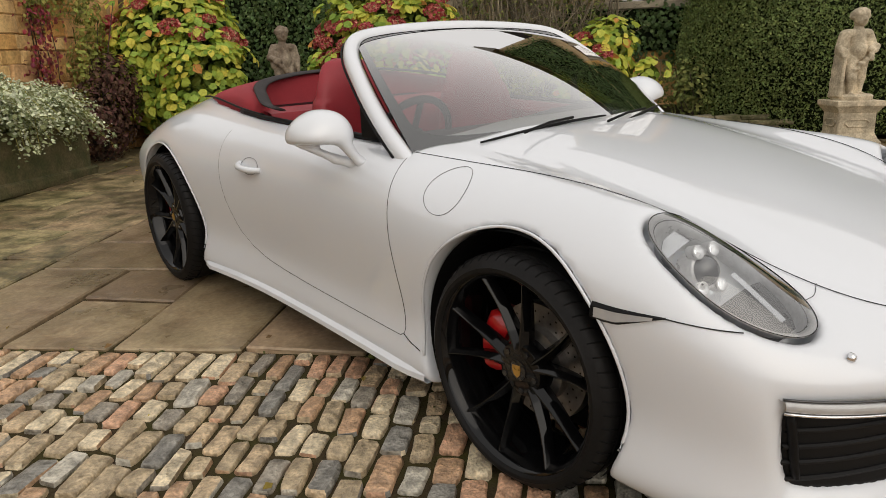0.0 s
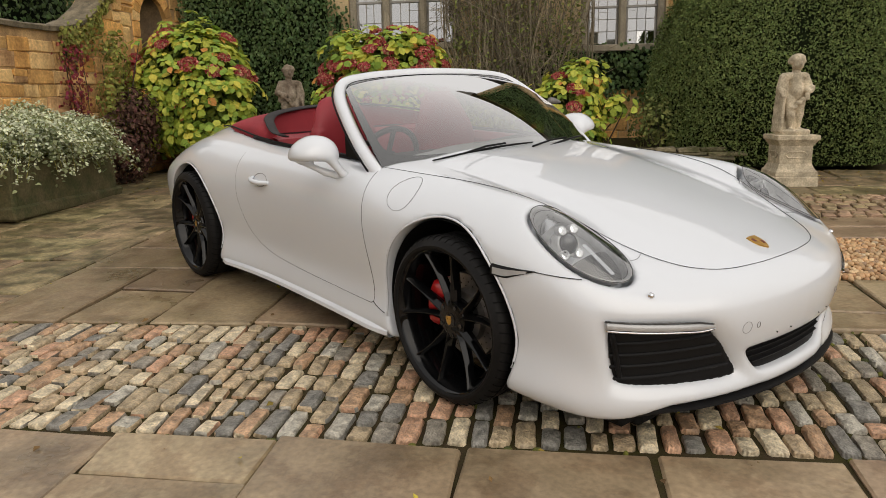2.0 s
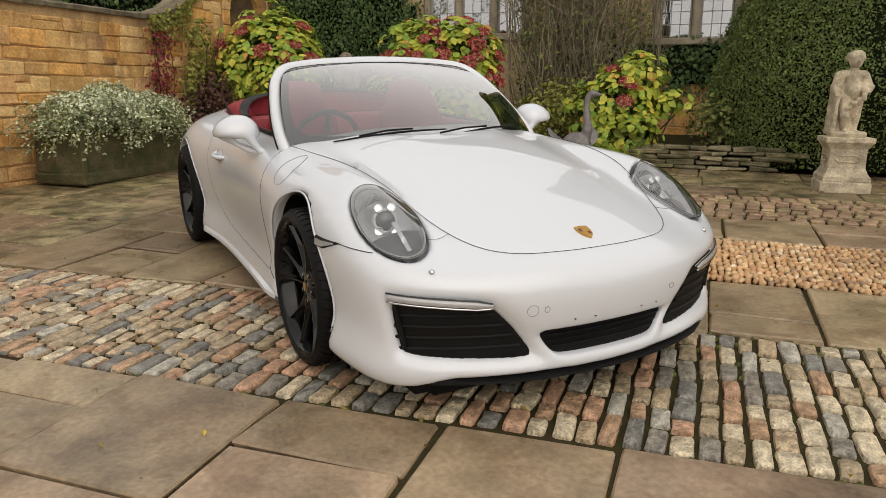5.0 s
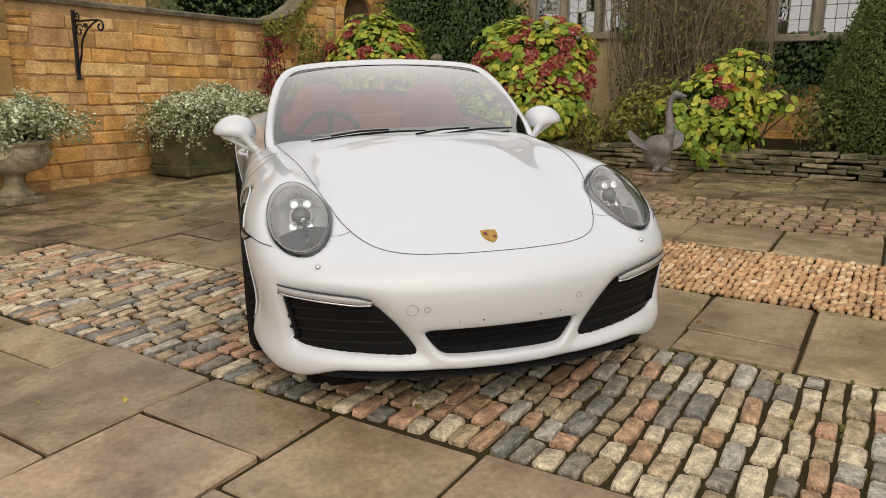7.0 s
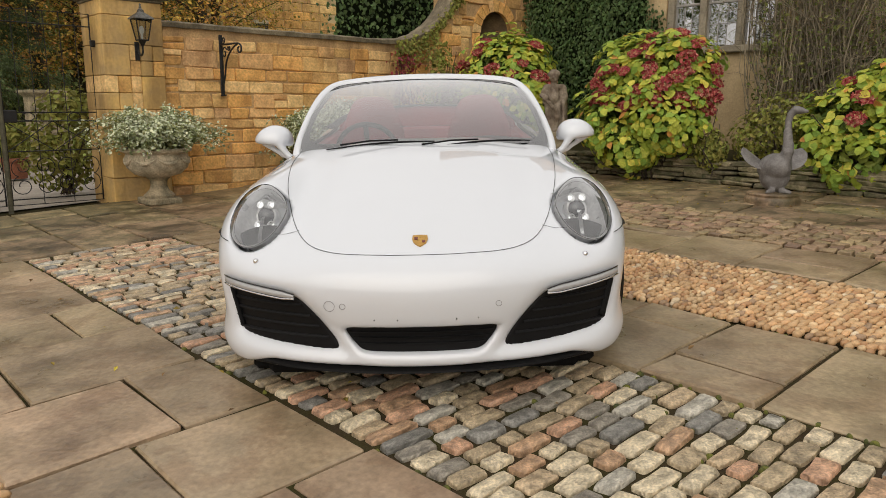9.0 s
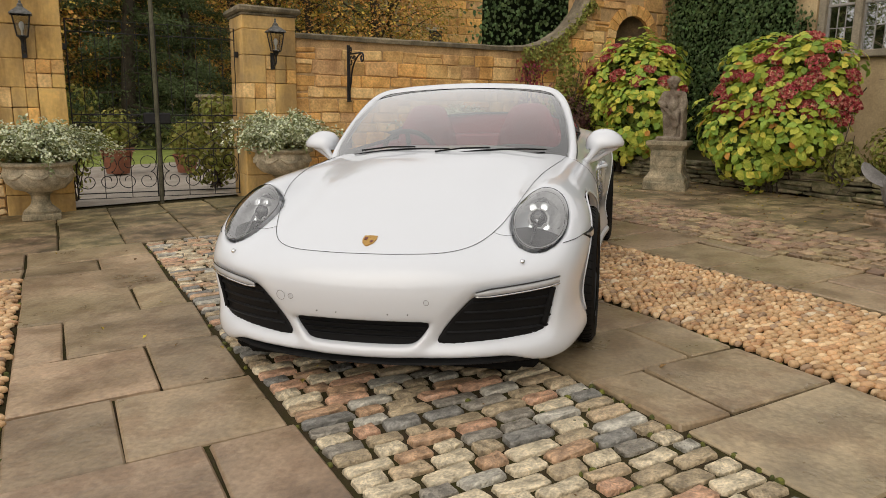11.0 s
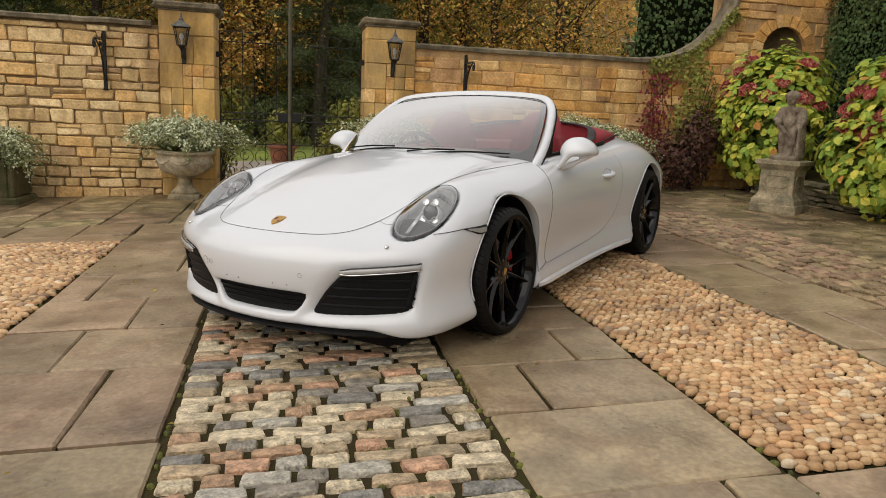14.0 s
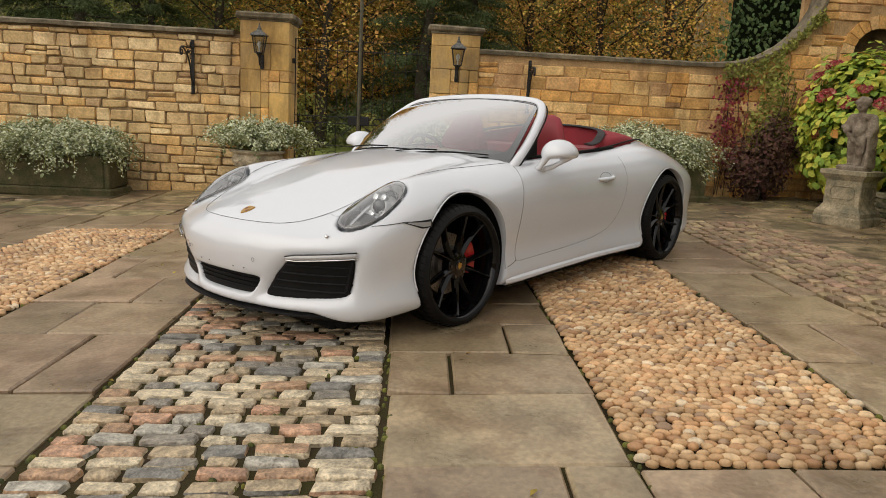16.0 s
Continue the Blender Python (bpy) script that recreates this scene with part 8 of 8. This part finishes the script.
def slab_field(name, label, x0, x1, y0, y1, material, lens=(0.5, 0.95), rows=(0.5, 0.75), joints=None, splits=None):
    """A field of flagstones. joints: given breaks along x; splits: break along y for each bay (None: whole)."""
    f = structure(thing(name, "", "paving", m=G), label, "paving")
    cells = []
    if joints:
        for i, (a, b) in enumerate(zip(joints, joints[1:])):
            s = splits[i] if splits else None
            u, v = (e((a + b) / 2) if callable(e) else e for e in (y0, y1))
            cells += [(a, b, u, v)] if s is None else [(a, b, u, s), (a, b, s, v)]
    else:
        y = y0
        while y < y1 - 0.05:
            h = min(rng.uniform(*rows), y1 - y)
            if y1 - y - h < 0.3:
                h = y1 - y
            x = x0
            while x < x1 - 0.05:
                w = min(rng.uniform(*lens), x1 - x)
                if x1 - x - w < 0.3:
                    w = x1 - x
                cells.append((x, x + w, y, y + h))
                x += w
            y += h
    for a, b, c, d in cells:
        gap = rng.uniform(0.008, 0.019)
        me = Geo().box((0, 0, -0.025), (b - a - gap, d - c - gap, 0.05), 0.008, jit=0.009, rng=rng).mesh("slab", material)
        part("slab", me, None, f, m=pose((a + b) / 2, (c + d) / 2, rng.uniform(-0.003, 0.003), rng.uniform(-0.25, 0.25), rng.uniform(-0.25, 0.25), 0))
    return f


bed = structure(part("joint_bed", Geo().sheet([[(x, y, -0.019) for x in (-4.6, -2, 0, 2, 4, 6, 11.9)] for y in (-8.7, -2, 0, 2, 4, 6, 8.3)]), M_JOINT, m=G), "earth and moss in the joints of the paving", "paving")

AJ = [-2.05, -1.52, -1.08, -0.45, 0.16, 0.82, 1.45, 2.06, 2.84, 3.45, 4.05, 4.7, 5.3, 6.0]
AS = [None, 1.05, None, 1.19, 0.78, 1.14, 0.94, 1.20, None, 1.05, None, 1.1, None]
slab_field("paving_south", "wet york stone flags beside the sett strip", 0, 0, 0.55, south_edge, M_SLAB, joints=AJ, splits=AS)
BJ = [-2.05, -1.5, -1.0, -0.42, 0.10, 0.55, 0.98, 1.42, 1.87, 2.34, 2.84, 3.45, 4.05, 4.7, 5.3, 6.0]
BS = [None, 3.15, None, 3.27, None, 3.1, None, None, 3.31, 3.01, None, 3.34, None, 3.2, None]
slab_field("paving_middle", "grey-brown york stone flags between setts and pebbles", 0, 0, north_edge, 3.60, M_SLAB, joints=BJ, splits=BS)
CJ = [-2.05, -1.4, -0.7, 0.05, 0.55, 1.2, 1.83, 2.45, 3.1, 3.8, 4.5, 5.2, 6.0]
CS = [None, 5.05, None, None, 5.29, None, 5.03, None, 5.08, None, 5.1, None]
slab_field("paving_north", "york stone flags beside the brick strip", 0, 0, 4.68, 5.45, M_SLAB, joints=CJ, splits=CS)
slab_field("paving_west", "worn mossy stone flags towards the garden wall", -4.42, -2.05, -4.0, 8.2, M_MOSSY, rows=(0.42, 0.75), lens=(0.45, 0.95))
slab_field("paving_west_court", "wet stone flags behind the car", -2.05, -0.10, 3.60, 4.68, M_SLAB, rows=(0.5, 0.6), lens=(0.5, 0.9))
slab_field("paving_west_brick_end", "stone flags at the end of the brick strip", -2.05, -1.95, 5.45, 6.40, M_SLAB, rows=(0.5, 0.5), lens=(0.1, 0.1))
slab_field("paving_bed_side", "mossy stone flags along the flower bed", -2.05, 6.0, 6.40, 8.15, M_MOSSY, rows=(0.5, 0.7), lens=(0.6, 1.1))
slab_field("paving_pebble_end", "large stone flags at the end of the pebbles", 3.47, 6.0, 3.60, 4.68, M_SLAB, rows=(0.5, 0.6), lens=(0.6, 0.9))
slab_field("paving_far_south", "stone flags in the south of the court", -2.05, 6.0, -3.0, -0.52, M_SLAB, rows=(0.6, 0.85), lens=(0.7, 1.2))
slab_field("paving_south_west", "stone flags beside the pebbled panel", -2.05, -1.12, -0.52, 0.55, M_SLAB, rows=(0.5, 0.6), lens=(0.45, 0.9))
slab_field("paving_south_east", "stone flags past the pebbled panel", 3.47, 6.0, -0.52, 0.55, M_SLAB, rows=(0.5, 0.6), lens=(0.6, 0.9))


def sett_shape(wx, wy, r):
    """A worn stone: rounded, uneven outline and a slightly crowned top."""
    n = 10
    wob = [1 + r.uniform(-0.10, 0.06) for _ in range(n)]
    v, f = [], []
    out = ((1, -0.82), (1, 0), (1, 0.82), (0.74, 1), (-0.74, 1), (-1, 0.82), (-1, 0), (-1, -0.82), (-0.74, -1), (0.74, -1))
    for c, z in ((1.0, -0.045), (0.99, -0.012), (0.93, -0.003), (0.80, 0.0)):
        for i, (px, py) in enumerate(out):
            v.append((wx / 2 * c * px * wob[i], wy / 2 * (1 - (1 - c) * 0.55) * py * wob[i], z + (r.uniform(-0.003, 0.003) if z > -0.005 else 0)))
    for k in range(3):
        f += [(k * n + i, k * n + (i + 1) % n, (k + 1) * n + (i + 1) % n, (k + 1) * n + i) for i in range(n)]
    v.append((r.uniform(-0.01, 0.01), r.uniform(-0.02, 0.02), r.uniform(0.001, 0.005)))
    f += [(3 * n + i, 3 * n + (i + 1) % n, 4 * n) for i in range(n)]
    return v, f


# the strip of granite setts
setts = structure(thing("sett_strip", "", "paving", m=G), "strip of worn multicoloured stone setts across the court", "paving")
SETTS = [Geo().add(*sett_shape(0.092, 0.16, rng)).mesh("sett", M_SETT, 38) for _ in range(14)]
joined = Geo()
x = -2.02
strip_bed = [[(x_, y_, -0.023 + rng.uniform(-0.006, 0.006)) for x_ in np.arange(-2.04, 6.02, 0.045)] for y_ in np.arange(1.41, 2.79, 0.045)]
part("sand_joint", Geo().sheet(strip_bed), M_JOINT, setts, "dark sand and moss between the setts")
while x < 6.0:
    w = rng.uniform(0.072, 0.094)
    y = south_edge(x) + 0.012
    lens_ = []
    left = north_edge(x) - 0.010 - y
    while left > 0.26:
        q = rng.uniform(0.11, 0.225)
        lens_.append(q)
        left -= q
    if left > 0.09:
        lens_.append(left)
    else:
        lens_[-1] += left
    for q in lens_:
        tilt = (rng.uniform(-1.8, 1.8), rng.uniform(-2.4, 2.4), rng.uniform(-4, 4))
        m = pose(x + w / 2 + rng.uniform(-0.004, 0.004), y + q / 2, rng.uniform(-0.006, 0.004), *tilt) @ Matrix.Diagonal(((w - rng.uniform(0.009, 0.018)) / 0.092, (q - rng.uniform(0.010, 0.030)) / 0.16, 1, 1))
        if 0.3 < x < 3.25:
            part("sett", SETTS[rng.randrange(14)], None, setts, m=m)
        else:
            v, f = sett_shape(0.092, 0.16, rng)
            joined.add([m @ Vector(p) for p in v], f)
        y += q
    x += w
tagged(part("sett_rows", joined, M_SETT_FAR, setts, "worn stone setts of the strip's ends", smooth=38), kind="stuff")


def pebble_shape(r, long=0.054, wide=0.037, high=0.030):
    v, f = [], []
    L, W, H = long * r.uniform(0.8, 1.2) / 2, wide * r.uniform(0.85, 1.15) / 2, high / 2
    n = 9
    for k, (c, z) in enumerate(((0.88, -0.75), (1.0, 0.0), (0.84, 0.58), (0.48, 0.90), (0.0, 1.0))):
        if c == 0:
            v.append((0, 0, H * z))
        else:
            v += [(W * c * math.cos(2 * math.pi * i / n), L * c * math.sin(2 * math.pi * i / n) * (1 + 0.12 * math.sin(i)), H * z) for i in range(n)]
    for k in range(3):
        f += [(k * n + i, k * n + (i + 1) % n, (k + 1) * n + (i + 1) % n, (k + 1) * n + i) for i in range(n)]
    f += [(3 * n + i, 3 * n + (i + 1) % n, 4 * n) for i in range(n)]
    return v, f


def pebble_panel(name, label, x0, x1, y0, y1, near, seed):
    r = random.Random(seed)
    t = structure(thing(name, "", "paving", m=G), label, "paving")
    kinds_ = [Geo().add(*pebble_shape(r)).mesh("pebble", M_PEBBLE, True) for _ in range(12)]
    joined = Geo()
    part("mortar_bed", Geo().sheet([[(x_, y_, -0.019) for x_ in np.linspace(x0, x1, 12)] for y_ in np.linspace(y0, y1, 6)]), M_JOINT, t, "dark mortar between the pebbles")
    x = x0 + 0.02
    count = row = 0
    while x < x1 - 0.010:
        y = y0 + (0.026 if row % 2 else 0.046) + r.uniform(0.0, 0.006)
        while y < y1 - 0.022:
            s = r.uniform(0.86, 1.12)
            yaw = 16 * math.sin(x * 2.3 + 1.1 * y) - 8 + r.uniform(-20, 20)
            m = pose(x + r.uniform(-0.008, 0.008), y, -0.004 + r.uniform(-0.006, 0.005), r.uniform(-10, 10), r.uniform(-12, 12), yaw) @ Matrix.Diagonal((s, s * r.uniform(0.9, 1.1), s, 1))
            if near[0] < x < near[1] and near[2] < y < near[3] and count < 300:
                part("pebble", kinds_[r.randrange(12)], None, t, m=m)
                count += 1
            else:
                v, f = pebble_shape(r)
                joined.add([m @ Vector(p) for p in v], f)
            y += r.uniform(0.047, 0.056)
        x += r.uniform(0.0365, 0.0405)
        row += 1
    tagged(part("pebble_bed", joined, M_PEBBLE_FAR, t, "buff pebbles set on edge", smooth=True), kind="stuff")
    return t


pebble_panel("pebble_panel_north", "panel of buff pebbles set on edge in rows", -0.10, 3.47, 3.60, 4.68, (2.75, 3.6, 3.6, 4.7), 3)
pebble_panel("pebble_panel_south", "panel of pale buff pebbles set in rows", -1.12, 3.47, -0.52, 0.56, (1.0, 2.0, 0.1, 0.6), 4)

# brick strip
strip = structure(thing("brick_strip", "", "paving", m=G), "strip of worn brown-red bricks near the flower bed", "paving")
BRICKS = [Geo().box((0, 0, -0.018), (0.096, 0.087, 0.06), 0.007, jit=0.006, rng=rng).mesh("brick", M_BRICKPAVE, 40) for _ in range(10)]
joined = Geo()
y = 5.455
while y < 6.36:
    x = -1.95 + rng.uniform(-0.012, 0.012)
    while x < 6.0:
        m = pose(x + 0.06, y + 0.055, rng.uniform(-0.007, 0.005), rng.uniform(-2.5, 2.5), rng.uniform(-2, 2), rng.uniform(-3, 3))
        if 0.4 < x < 3.9:
            part("brick", BRICKS[rng.randrange(10)], None, strip, m=m)
        else:
            joined.box(m.translation + Vector((0, 0, -0.018)), (0.097, 0.088, 0.06), 0.009, m=m.to_3x3(), jit=0.006, rng=rng)
        x += rng.uniform(0.114, 0.122)
    y += 0.113
tagged(part("brick_rows", joined, M_BRICKPAVE_FAR, strip, "worn bricks of the strip's ends"), kind="stuff")

# moss cushions in the sett joints and along edges, and a few fallen leaves
moss = Geo()
for i in range(300):
    if i < 180:
        x, y = rng.uniform(-2, 5), rng.choice((rng.uniform(1.46, 2.72), 0.0, 1.0))
        y = y if y > 1.2 else (north_edge(x) + rng.gauss(0, 0.012) if y else south_edge(x) + 0.005)
        if rng.random() < 0.55:
            x, y = rng.uniform(2.2, 4.2), rng.uniform(2.2, 2.75)
    else:
        x, y = rng.uniform(-1, 3.6), rng.choice((3.60, 4.68, 5.45, 6.40, 0.55)) + rng.gauss(0, 0.012)
    r = rng.uniform(0.006, 0.016)
    moss.lathe([(r * 1.2, -0.02), (r, -0.010), (r * 0.6, -0.006), (0.0, -0.004)], 7, c=(x, y, 0))
tagged(part("moss_cushions", moss, M_MOSS, None, m=G, smooth=True), "small green moss cushions in the paving joints", "moss", kind="stuff")
M_LITTER = ramped(mat("leaf_litter", (1, 1, 1), 0.8, var=0.3, scale=20, bump=0.1, vary=0.2, island=True, spec=0.1), [(0, (0.40, 0.30, 0.07)), (0.35, (0.26, 0.16, 0.07)), (0.7, (0.16, 0.10, 0.05)), (0.88, (0.55, 0.45, 0.08))], island=True)
rs = np.random.RandomState(141)
n = 900
pos = np.stack([rs.uniform(-4.2, 5.0, n), 8.15 - np.abs(rs.normal(size=n)) * 0.9, rs.uniform(0.006, 0.014, n)], 1)
pos[:60, 1] = rs.uniform(0.5, 4.6, 60)
pos[:60, 0] = rs.uniform(-2, 4, 60)
ob = part("fallen_leaves", quad_leaves("fallen_leaves", pos, rs.normal(size=pos.shape) * 0.25 + (0, 0, 1), rs.uniform(0.012, 0.04, n), M_LITTER, rs), None, m=G)
tagged(ob, "scattered small yellow and brown fallen leaves on the paving", "fallen leaves", kind="stuff")
